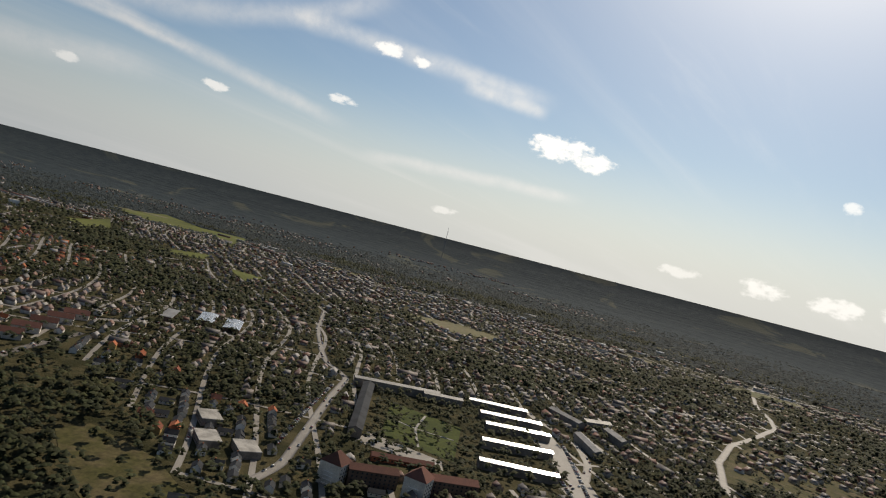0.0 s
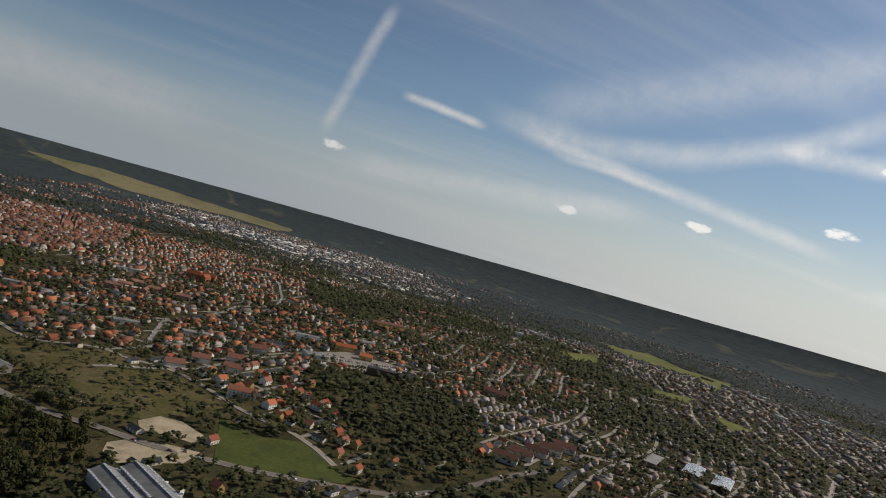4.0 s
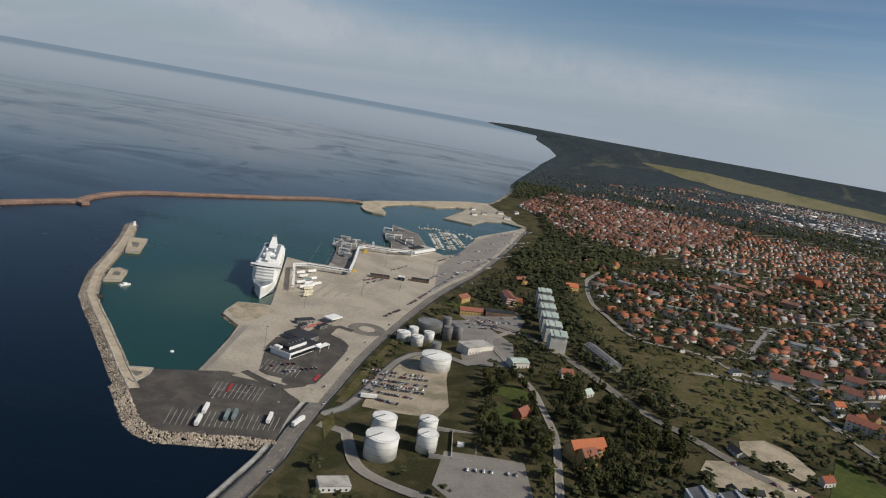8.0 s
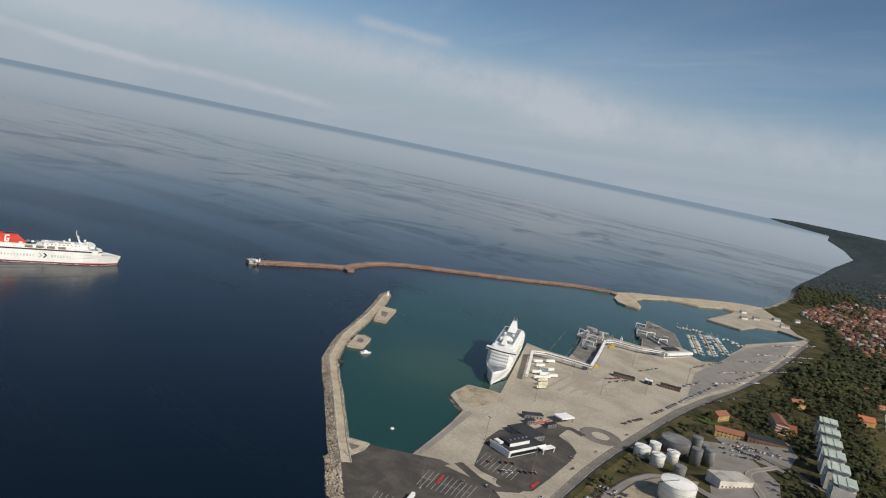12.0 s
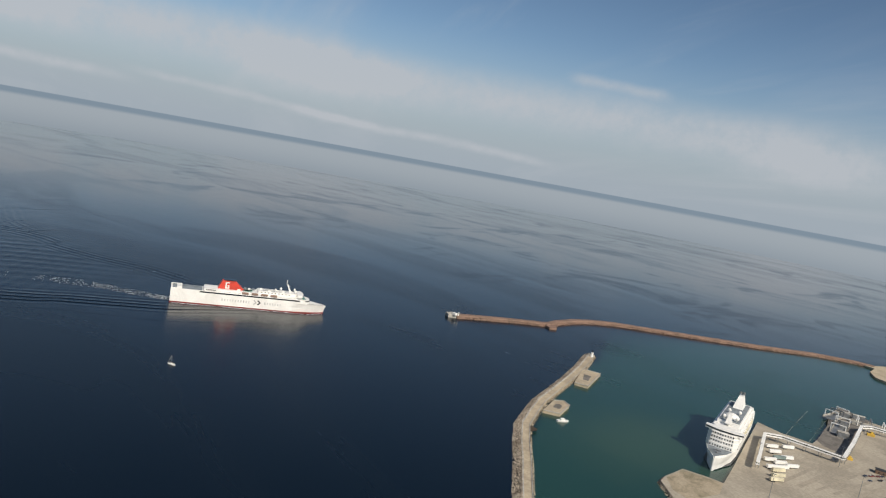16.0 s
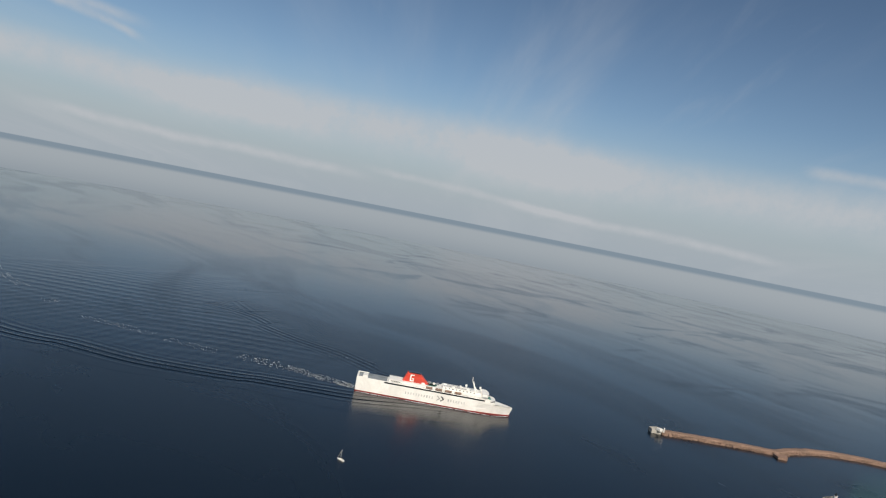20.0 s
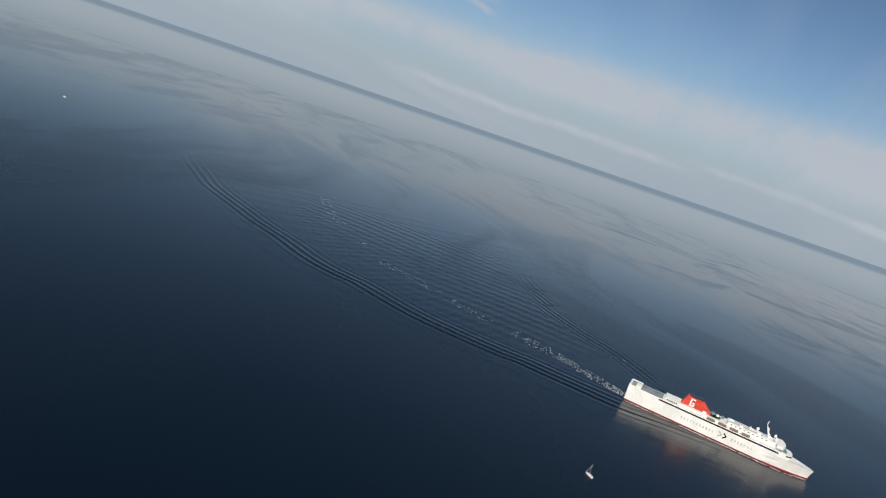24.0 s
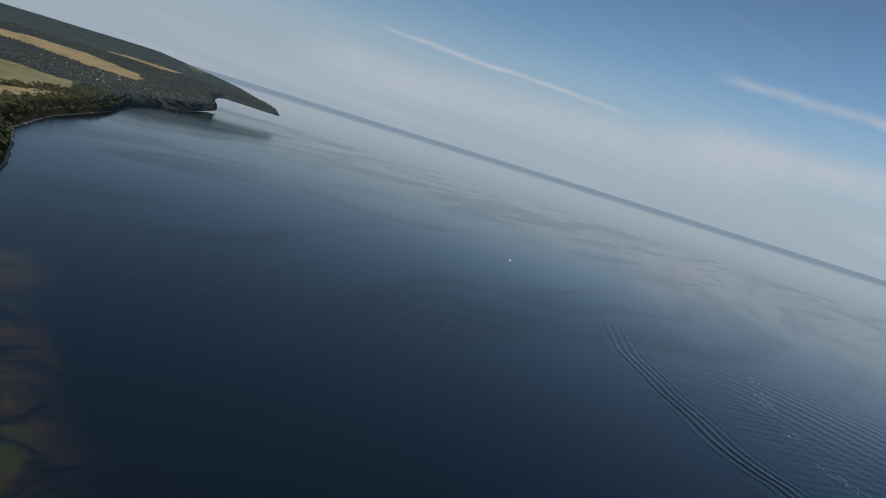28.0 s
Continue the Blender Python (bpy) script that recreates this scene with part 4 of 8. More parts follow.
FIELD_B = [(2408, 1386), (2695, 1337), (2495, 1088), (2574, 940), (2155, 830), (2357, 991), (2258, 1067), (2238, 1214)]
FIELD_C = [(1632, 802), (1750, 716), (1643, 682), (1594, 757)]
FIELD_D = [(1600, 606), (1595, 512), (1470, 509)]
for f in (FIELD_A, FIELD_B, FIELD_C, FIELD_D):
    patch("ground_field", f, M_PASTURE, "bright green open field among woods", lift=1.0, step=40)
AIRFIELD = [(1977, 7306), (2717, 7359), (2852, 5702), (3047, 5083), (3061, 4501), (2513, 3821), (2327, 4120), (1949, 4140), (1731, 4352), (1741, 5382)]
AIRFIELD = ragged(AIRFIELD, 12)
patch("ground_field", AIRFIELD, M_AIRFIELD, "pale dry grass airfield beyond the town", lift=2.0, step=120)
CLIFF_FIELDS = [
    [(-2393, -4745), (-2908, -5038), (-3222, -4805), (-3009, -3876), (-2469, -3129), (-2337, -3427), (-2311, -3997), (-2126, -4120)],
    [(-1133, -2124), (-1364, -2285), (-1553, -2190), (-1409, -1983), (-1045, -1647), (-926, -1644)],
    [(-915, -1510), (-1100, -1650), (-1230, -1700), (-1170, -1640), (-980, -1460), (-800, -1320)],
    [(-869, -1601), (-900, -1582), (-824, -1386), (-626, -1050), (-512, -840), (-470, -810), (-600, -1190)],
    [(-4346, -6295), (-4448, -5535), (-5272, -6244), (-4892, -6687)],
]
CLIFF_FIELDS = [ragged(p, 40 + k) for k, p in enumerate(CLIFF_FIELDS)]
for f, mat in zip(CLIFF_FIELDS, (M_FIELD, M_AIRFIELD, M_FIELD, M_AIRFIELD, M_FIELD)):
    patch("ground_field", f, mat, "pale dry grassland above the cliffs", lift=1.5, step=50)
CAR_LOT = [(139, 889), (171, 921), (210, 932), (217, 886), (203, 821), (157, 855)]
patch("ground_yard", CAR_LOT, M_ROAD, "grey car park beside the apartment houses", lift=0.35)
for line, wide, label in (([(601, 1503), (644, 1339), (723, 1237), (864, 1214)], 9, "grey street past the halls"), ([(421, 1205), (445, 1079), (534, 1013), (572, 942), (615, 885)], 7, "narrow grey street between gardens"),
                          ([(459, 839), (616, 904), (784, 983), (937, 1018), (1151, 1051)], 8, "grey street across the town"), ([(1057, 1490), (1160, 1720), (1210, 2050), (1380, 2500)], 11, "broad pale road out of the town"),
                          ([(871, 1196), (1013, 1132), (1200, 1190), (1500, 1250)], 9, "pale street to the edge of town"), ([(827, 459), (774, 603), (793, 714), (857, 771)], 8, "grey street between gardens"),
                          ([(1212, 809), (1447, 758), (1649, 639), (1900, 560)], 8, "pale road into the woods"), ([(992, 486), (1061, 355), (1140, 259)], 8, "grey street behind the halls"),
                          ([(1266, 284), (1394, 164), (1470, 13), (1599, -122)], 8, "pale lane between houses"), ([(1104, -60), (1261, 5), (1470, 13)], 7, "grey lane between houses")):
    strip("road", line, wide, M_ROAD, label)
TOWN_LOT = [(689, 845), (812, 863), (864, 769), (750, 762)]
patch("ground_yard", TOWN_LOT, M_ROAD, "grey paved square among houses", lift=0.4)

# ---- piers and breakwaters ----
OUTER = [(-555, 1003), (-536, 1044), (-510, 1095), (-489, 1131), (-478, 1145), (-482, 1182), (-480, 1228), (-469, 1270), (-446, 1313), (-408, 1354), (-345, 1423), (-261, 1517), (-190, 1610), (-132, 1656), (-100, 1664)]
INNER = [(-346, 1058), (-320, 989), (-298, 922), (-280, 860), (-266, 811), (-251, 774), (-234, 735), (-209, 698), (-185, 666), (-164, 636), (-143, 607), (-126, 582), (-111, 562), (-101, 549)]


def bank(name, line, halves, tops, mat, label, category="breakwater"):
    """A long mound: halves are distances across, tops the heights at them."""
    rows = np.array([offset_line(line, d) for d in halves])
    k, n = len(halves), len(line)
    verts = np.concatenate([np.c_[rows[i], np.full(n, tops[i])] for i in range(k)])
    faces = [(i * n + j, i * n + j + 1, (i + 1) * n + j + 1, (i + 1) * n + j) for i in range(k - 1) for j in range(n - 1)]
    s = Shape().add(verts, [f[::-1] for f in faces])
    s.f += [tuple(i * n for i in range(k)), tuple(i * n + n - 1 for i in range(k))[::-1]]
    return tagged(part(name, s, mat), label, category, kind="structure")


STONE_V = [(0.5, 0.1, -0.1), (-0.45, 0.2, 0.05), (0.1, 0.5, 0.0), (-0.1, -0.5, 0.08), (0.05, 0.0, 0.45), (0.0, 0.05, -0.4)]
STONE_F = [(0, 2, 4), (2, 1, 4), (1, 3, 4), (3, 0, 4), (2, 0, 5), (1, 2, 5), (3, 1, 5), (0, 3, 5)]
rng = np.random.default_rng(7)


def stones(name, line, near, far, z0, z1, count, size, mat, label):
    """Tumbled stones down one flank of a mound."""
    line = np.array(line, float)
    s = np.r_[0, np.cumsum(np.hypot(*np.diff(line, axis=0).T))]
    q, f = rng.uniform(0, s[-1], count), rng.uniform(0, 1, count)
    t = np.gradient(line, axis=0)
    t /= np.linalg.norm(t, axis=1, keepdims=True)
    nx, ny = np.interp(q, s, -t[:, 1]), np.interp(q, s, t[:, 0])
    d = near + (far - near) * f
    places = np.stack([np.interp(q, s, line[:, 0]) + nx * d, np.interp(q, s, line[:, 1]) + ny * d, z0 + (z1 - z0) * f], -1)
    sizes = rng.uniform(0.6, 1.35, (count, 3)) * size
    v, fc = repeat(STONE_V, STONE_F, places, rng.uniform(0, 6.28, count), sizes)
    return tagged(bulk(name, v, fc, mat), label, "stones", kind="stuff")


bank("breakwater", OUTER, (-13, -6.5, -4.5, 4.0, 6.5, 10), (-4, 2.2, 4.4, 4.6, 2.6, -4), M_ROCK_RED, "long reddish stone breakwater across the harbour mouth")
stones("breakwater_stones", OUTER, 4, 11, 4.2, -0.5, 2200, 2.2, M_ROCK_RED, "tumbled reddish stones on the seaward flank")
stones("breakwater_stones", OUTER, -5, -12, 3.6, -0.5, 1600, 2.0, M_ROCK_RED, "tumbled reddish stones on the harbour flank")
bank("pier", INNER, (-11, -4.0, -3.8, 4.2, 4.2, 5.6), (-3, 2.4, 3.1, 3.1, 0.8, -4), M_PIER, "straight pale gravel-topped harbour pier", "pier")
bank("pier_parapet", offset_line(INNER, -3.5), (-0.6, -0.6, 0.6, 0.6), (2.9, 4.4, 4.4, 2.9), M_KERB, "low pale concrete parapet along the pier", "parapet")
stones("pier_stones", INNER, -4.0, -11.5, 4.0, -0.6, 4600, 2.0, M_ROCK, "pale armour stones along the outer side of the pier")
stones("pier_stones", INNER, 4.6, 6.4, 2.2, 0.0, 900, 1.2, M_ROCK, "small pale stones along the inner side of the pier")
EDGE = [(-113, 556), (-104, 545), (-92, 527), (-78, 507), (-67, 497), (-56, 493), (-41, 497), (-21, 501), (-3, 506), (12, 507), (18, 508)]
stones("shore_stones", EDGE, -10.5, 0.5, -0.9, 3.3, 1900, 2.3, M_ROCK, "heaped pale stones guarding the landfill")
stones("shore_stones", [(16, 505), (15, 474), (7, 435), (-10, 336), (-88, 184), (-216, -1)], -5, 10, -0.4, 2.4, 1500, 1.9, M_ROCK, "loose shore stones along the beach")
stones("shore_stones", [(-72, 604), (-73, 638), (-75, 685), (-79, 721), (-95, 738), (-103, 746), (-105, 760), (-103, 788)], 2.6, -0.4, -0.4, 2.4, 420, 1.6, M_ROCK, "small stones along the inner basin edge")
bank("pier_parapet", offset_line(INNER, 3.7), (-0.35, -0.35, 0.35, 0.35), (2.9, 3.6, 3.6, 2.9), M_KERB, "low pale kerb along the basin side of the pier", "parapet")
for poly, label in (([(-313, 976), (-291, 983), (-270, 915), (-285, 909)], "square concrete mooring platform off the pier"),
                    ([(-260, 824), (-254, 835), (-243, 829), (-233, 794), (-248, 785)], "angled concrete mooring platform off the pier"),
                    ([(-124, 581), (-119, 584), (-104, 588), (-102, 576), (-105, 558), (-112, 563)], "pale concrete sill at the basin corner")):
    slab("pier_platform", poly, 2.9, M_PIER, label, category="pier")
    rim = Shape()
    for (x0, y0), (x1, y1) in zip(poly, poly[1:]):
        rim.beam((x0, y0, 3.2), (x1, y1, 3.2), 0.9, 0.8)
    tagged(part("pier_parapet", rim, M_KERB), "low pale kerb round the mooring platform", "parapet", kind="structure")
    cx, cy = sum(p[0] for p in poly) / len(poly), sum(p[1] for p in poly) / len(poly)
    slab("pier_platform", [(cx + (x - cx) * 0.42, cy + (y - cy) * 0.34) for x, y in poly], 2.96, M_RAMP, "dark bare hollow in the mooring platform", depth=0.5, category="pier")
slab("pier_platform", [(-112, 1650), (-96, 1643), (-95, 1595), (-80, 1554), (-62, 1543), (-36, 1543), (-35, 1570), (-50, 1617), (-56, 1653), (-48, 1691), (-3, 1775), (29, 1788), (62, 1794), (113, 1870), (142, 1872), (200, 2055), (138, 2015), (54, 1906), (-19, 1800), (-80, 1720)], 3.2, M_PIER, "broad pale curved root of the breakwater", category="pier")
slab("pier_platform", [(-476, 1136), (-462, 1128), (-455, 1138), (-466, 1154)], 3.0, M_ROCK_RED, "small rounded landing on the breakwater", category="pier")
slab("pier_platform", [(-548, 998), (-555, 988), (-566, 994), (-565, 1008), (-552, 1012)], 5.2, M_KERB, "pale round head of the breakwater", category="pier")

# Wide pale pavement beside the coast road.
strip("pavement", offset_line(COAST_ROAD[2:13], 10.5), 4.0, M_KERB, "pale paved path beside the coast road", lift=0.42, category="pavement")

# ---- trees ----
OCTA_V = np.array([(1, 0, 0), (-1, 0, 0), (0, 1, 0), (0, -1, 0), (0, 0, 1), (0, 0, -1)], float)
OCTA_F = np.array([(0, 2, 4), (2, 1, 4), (1, 3, 4), (3, 0, 4), (2, 0, 5), (1, 2, 5), (3, 1, 5), (0, 3, 5)])
CAP_F = OCTA_F[:4]


def crown_arrays(seed, clumps, wide, tall, base, leaf, faces=OCTA_F):
    """Leaf clumps gathered round a few limbs, open in places. Heights from the foot of the tree."""
    r = np.random.default_rng(seed)
    limbs = 5 + seed % 3
    ang = np.arange(limbs) * 2.4 + r.uniform(0, 1, limbs)
    lobes = np.stack([np.cos(ang) * wide * 0.45, np.sin(ang) * wide * 0.45, base + tall * r.uniform(0.30, 0.70, limbs)], -1)
    lobes = np.r_[lobes, [[0, 0, base + tall * 0.72], [wide * 0.1, -wide * 0.1, base + tall * 0.45]]]
    pick = r.integers(0, len(lobes), clumps)
    d = r.normal(size=(clumps, 3))
    d /= np.linalg.norm(d, axis=1, keepdims=True)
    p = lobes[pick] + d * (r.uniform(0.55, 1.05, clumps)[:, None]) * np.array([wide * 0.48, wide * 0.48, tall * 0.34])
    p[:, 2] = np.maximum(p[:, 2], base * 0.8)
    return repeat(OCTA_V * [1, 1, 0.62], faces, p, r.uniform(0, 6.28, clumps), r.uniform(0.6, 1.3, (clumps, 3)) * leaf)


def make_tree(seed, wide, tall, label, conifer=False):
    tree = thing("tree", label, "tree", "trees near the harbour")
    s = Shape()
    base = tall * 0.22
    s.ring(0, 0, [(0.36, -0.6), (0.26, base), (0.14, tall * 0.62)], 7)
    for k in range(4):
        a = k * 1.7 + seed
        s.beam((0, 0, base * (0.8 + 0.2 * k)), (math.cos(a) * wide * 0.42, math.sin(a) * wide * 0.42, base + tall * (0.22 + 0.08 * k)), 0.16)
    part("trunk", s, M_BARK, tree)
    if conifer:
        r = np.random.default_rng(seed)
        h = r.uniform(0, 1, 110) ** 1.4
        a = r.uniform(0, 6.28, 110)
        rad = wide * (1 - h) * r.uniform(0.5, 1.05, 110)
        p = np.stack([np.cos(a) * rad, np.sin(a) * rad, base + h * (tall - base)], -1)
        v, f = repeat(OCTA_V * [1, 1, 0.6], OCTA_F, p, a, r.uniform(0.6, 1.2, (110, 3)) * 0.62)
    else:
        v, f = crown_arrays(seed, 120, wide, tall * 0.8, base, 0.85)
    crown = bulk("crown", v, f, M_LEAF)
    crown.parent = tree
    return tree


KEEP_OUT = [APRON, LOT, MEADOW, YARD_A, YARD_B, TANK_YARD, DEPOT, SOUTH_YARD, LAWN_A, LAWN_B, FIELD_A, FIELD_B, FIELD_C, FIELD_D, AIRFIELD, ROW_YARD, TOWN_LOT, CAR_LOT, OLD_QUAY, *CLIFF_FIELDS,
            [(49, 496), (60, 637), (95, 759), (87, 813), (103, 847), (149, 894), (203, 813), (160, 677), (152, 515), (81, 474)],
            FORECOURT]
ROADS = [(COAST_ROAD, 10), (INLAND_ROAD, 8), (PROMENADE, 6), (SCHOOL_ROAD, 9), (ROW_STREET, 8), (BYPASS, 11), (TANK_ROAD, 7), (TANK_LOOP, 7), (YARD_ROAD, 6), (HALL_ROAD, 9), (TOWN_ROAD, 8), (EAST_ROAD, 7)]
SITES = []


def free(x, y, gap=0.0):
    x, y = np.asarray(x, float), np.asarray(y, float)
    ok = coast_distance(x, y) > 6 + gap
    for poly in KEEP_OUT:
        ok &= ~in_poly(x, y, poly)
    for line, reach in ROADS:
        ok &= ~near_line(x, y, line, reach + gap)
    for sx, sy, sr in SITES:
        ok &= np.hypot(x - sx, y - sy) > sr + gap
    return ok

# ---- ships ----
def loft(shape, stations, closed=True):
    """Skins rings of equal length; each station is a list of points."""
    n = len(stations[0])
    base = len(shape.v)
    for st in stations:
        shape.v += [tuple(p) for p in st]
    for k in range(len(stations) - 1):
        for i in range(n - 1):
            a, b = base + k * n + i, base + (k + 1) * n + i
            shape.f.append((a, b, b + 1, a + 1))
    if closed:
        shape.f.append(tuple(base + i for i in range(n)))
        shape.f.append(tuple(base + (len(stations) - 1) * n + i for i in range(n))[::-1])
    return shape


def hull_ring(x, half, flare, z0, z1, lean=0.0, foot=0.72):
    """Half the ring is port, half starboard; the top closes as a deck."""
    return [(x, -half * foot, z0), (x + lean * 0.4, -half * flare, (z0 + z1) / 2), (x + lean, -half, z1), (x + lean, half, z1), (x + lean * 0.4, half * flare, (z0 + z1) / 2), (x, half * foot, z0), (x, -half * foot, z0)]


def window_row(parent, x0, x1, y, z, count, w=1.4, h=1.1, name="window"):
    """Single dark windows along a side; y: the outer face."""
    s = (x1 - x0) / count
    side = 1 if y > 0 else -1
    first = Shape().box(-w / 2, w / 2, -0.06, 0.06, 0, h).mesh(name, M_PANE)
    for i in range(count):
        ob = new(name, first)
        ob.parent = parent
        ob.location = (x0 + (i + 0.5) * s, y + side * 0.05, z)


M_PALE_MARK = material("pale_grey_lettering", (0.60, 0.60, 0.59), 0.5, grain=1.0, vary=0.05, bump=0)


def build_ferry():
    f = thing("passenger_ferry", "long white car ferry under way with a red funnel", "ship", at=(-656, 705, 0), turn=61.3)
    xs = [-97, -96, -60, 0, 45, 66, 80, 90, 96.5]
    hw = [12.0, 12.5, 12.5, 12.5, 12.5, 11.2, 8.0, 4.2, 0.35]
    low = Shape()
    loft(low, [hull_ring(x, h * 0.985, 0.98, -3, 1.7, 1.0 if x > 50 else 0, 0.9) for x, h in zip(xs, hw)])
    part("boot_top", low, M_HULL_RED, f, "dark red painted underwater band")
    top = Shape()
    loft(top, [hull_ring(x, h, 0.995 if x < 60 else 0.9, 1.7, 11.5 - 1.9 * max(0, (x - 74) / 22.5), 3.0 if x > 62 else 0, 0.985 if x < 60 else 0.8) for x, h in zip(xs, hw)])
    hull = part("hull", top, M_WHITE, f, "tall white hull side")
    upper = Shape().prism([(-97, -12.5), (62, -12.5), (70, -11.0), (75, -7), (76, 0), (75, 7), (70, 11.0), (62, 12.5), (-97, 12.5)], 11.4, 16.2)
    part("superstructure", upper, M_WHITE, f)
    belt = Shape()
    for side in (-1, 1):
        belt.box(-63, 62, side * 12.6 - 0.2, side * 12.6 + 0.2, 14.3, 15.7)
    part("window_band", belt, M_DARK, f, "long dark window band")
    part("front_windows", Shape().prism([(69.5, -11.4), (75.3, -7.2), (76.3, 0), (75.3, 7.2), (69.5, 11.4), (69.3, 11.2), (74.6, 7), (75.6, 0), (74.6, -7), (69.3, -11.2)], 14.2, 15.3), M_DARK, f)
    fore = loft(Shape(), [[(x, -h, z), (x, h, z), (x, h * 0.96, z + 0.8), (x, -h * 0.96, z + 0.8)] for x, h, z in ((70, 10.6, 11.4), (76, 9.4, 11.3), (84, 7.2, 10.7), (92, 4.0, 9.9), (98, 0.4, 9.4))])
    part("foredeck", fore, M_WHITE, f)
    house = Shape().prism([(-58, -10.5), (56, -10.5), (63, -8), (64, 0), (63, 8), (56, 10.5), (-58, 10.5)], 16.2, 19.0)
    house.prism([(8, -8.5), (52, -8.5), (58, -5), (58, 5), (52, 8.5), (8, 8.5)], 19.0, 21.4)
    part("deckhouse", house, M_WHITE, f)
    part("aft_deck", Shape().box(-95, -60, -11, 11, 16.2, 16.5), M_DECK, f, "grey open aft deck")
    stern = Shape()
    for side in (-1, 1):
        stern.box(-97, -84, side * 12.1 - 0.4, side * 12.1 + 0.4, 16.2, 17.2)
    stern.box(-97, -95.6, -12, 12, 16.2, 17.4).box(-90, -84, -9, 2, 16.2, 18.2)
    part("stern_portal", stern, M_WHITE, f)
    for y0 in (-9, 2):
        part("stern_port", Shape().box(-97.2, -96.9, y0, y0 + 7, 11.5, 15.4), M_DARK, f)
    fun = Shape()
    fun.prism([(-43, -4.8), (-6, -4.8), (-6, 4.8), (-43, 4.8)], 16.4, 28.6, [(-37, -3.8), (-21, -3.8), (-21, 3.8), (-37, 3.8)])
    funnel = part("funnel", fun, M_FUNNEL, f, "sloping red funnel")
    part("funnel_top", Shape().box(-35.5, -20.5, -3.5, 3.5, 28.6, 29.6), M_DARK, funnel)
    for side in (-1, 1):
        badge = Shape()
        y = side * 4.62
        for a, b, c, d in ((-33, -28.0, 26.0, 27.3), (-33, -31.4, 21.0, 27.3), (-33, -28.0, 19.8, 21.2), (-29.5, -28.0, 19.8, 23.4), (-30.6, -28.0, 22.6, 23.7)):
            badge.box(a, b, y - 0.25, y + 0.25, c, d)
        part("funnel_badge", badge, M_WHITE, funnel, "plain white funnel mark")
    for k, x in enumerate((-8, 4, 16, 28)):
        for side in (-1, 1):
            boat = Shape()
            loft(boat, [[(x + dx, side * 10.6 + w * c, 17.2 + 1.6 * s) for c, s in ((-1, 0.2), (-0.7, -0.8), (0.7, -0.8), (1, 0.2), (0, 1.0), (-1, 0.2))] for dx, w in ((-4.2, 0.3), (-3, 1.3), (3, 1.3), (4.2, 0.3))])
            part("lifeboat", boat, M_ROCK_RED if side < 0 else M_WHITE, f, "orange-brown covered lifeboat" if side < 0 else "white covered lifeboat")
    part("deck_screen", Shape().ring(-6, 0, [(7.4, 19.0), (7.4, 19.6), (6.4, 19.6), (6.4, 19.0)], 28), M_GREEN_DECK, f, "round green helicopter deck edge")
    for x, y, z in ((12, 3, 22.5), (22, -4, 22.6), (33, 2, 22.4), (40, -3, 22.8), (-14, 4, 20.4), (-16, -5, 20.6)):
        part("deck_unit", Shape().soft_box(x - 1.8, x + 1.8, y - 1.4, y + 1.4, 19, z), M_WHITE, f)
    mast = Shape().beam((50, 0, 21), (45, 0, 31), 1.5, 1.5).beam((46.6, -4, 27.5), (46.6, 4, 27.5), 0.5).beam((45.6, -2.6, 29.6), (45.6, 2.6, 29.6), 0.5).beam((53, 0, 21), (46, 0, 28), 0.6)
    part("mast", mast, M_WHITE, f)
    part("radar_arm", Shape().beam((47, -3.2, 29), (47, 3.2, 29), 0.7, 0.9).beam((44, 0, 31), (44, 0, 36), 0.5), M_WHITE, f)
    for x, y, r in ((38, 5, 1.5), (30, -5, 1.2), (56, 6, 1.4), (56, -6, 1.4)):
        part("radome", Shape().ring(x, y, [(0.5, 19), (0.5, 22.4), (r, 23.2), (r, 24.4), (r * 0.6, 25.4), (0.1, 25.7)], 10), M_WHITE, f, "", True)
    for k in range(5):
        part("vent_house", Shape().soft_box(-14 + k * 5.2, -11.4 + k * 5.2, 3, 7, 19, 20.6 + 0.5 * (k % 2)), M_DECK if k % 2 else M_WHITE, f)
    for a, c, w in (((10, -3, 21.7), (44, -3, 21.7), 0.6), ((10, 4, 21.65), (36, 4, 21.65), 0.5), ((-56, -9, 16.6), (-24, -9, 16.6), 0.8)):
        part("deck_pipe", Shape().beam(a, c, w), M_STEEL, f)
    part("bridge", Shape().prism([(58, -12.6), (64.5, -12.6), (66.5, -6), (67, 0), (66.5, 6), (64.5, 12.6), (58, 12.6)], 19.0, 21.8), M_WHITE, f)
    part("bridge_windows", Shape().prism([(64.4, -12.7), (66.7, -6), (67.2, 0), (66.7, 6), (64.4, 12.7), (64.0, 12.6), (66.2, 6), (66.7, 0), (66.2, -6), (64.0, -12.6)], 20.1, 21.1), M_DARK, f)
    part("forward_deck", Shape().box(66, 70, -7, 7, 16.2, 16.6), M_GREEN_DECK, f, "green upper foredeck")
    part("rail", Shape().beam((-60, -12.4, 17.3), (60, -12.4, 17.3), 0.14).beam((-60, 12.4, 17.3), (60, 12.4, 17.3), 0.14).beam((-60, -12.4, 16.7), (60, -12.4, 16.7), 0.1), M_STEEL, f)
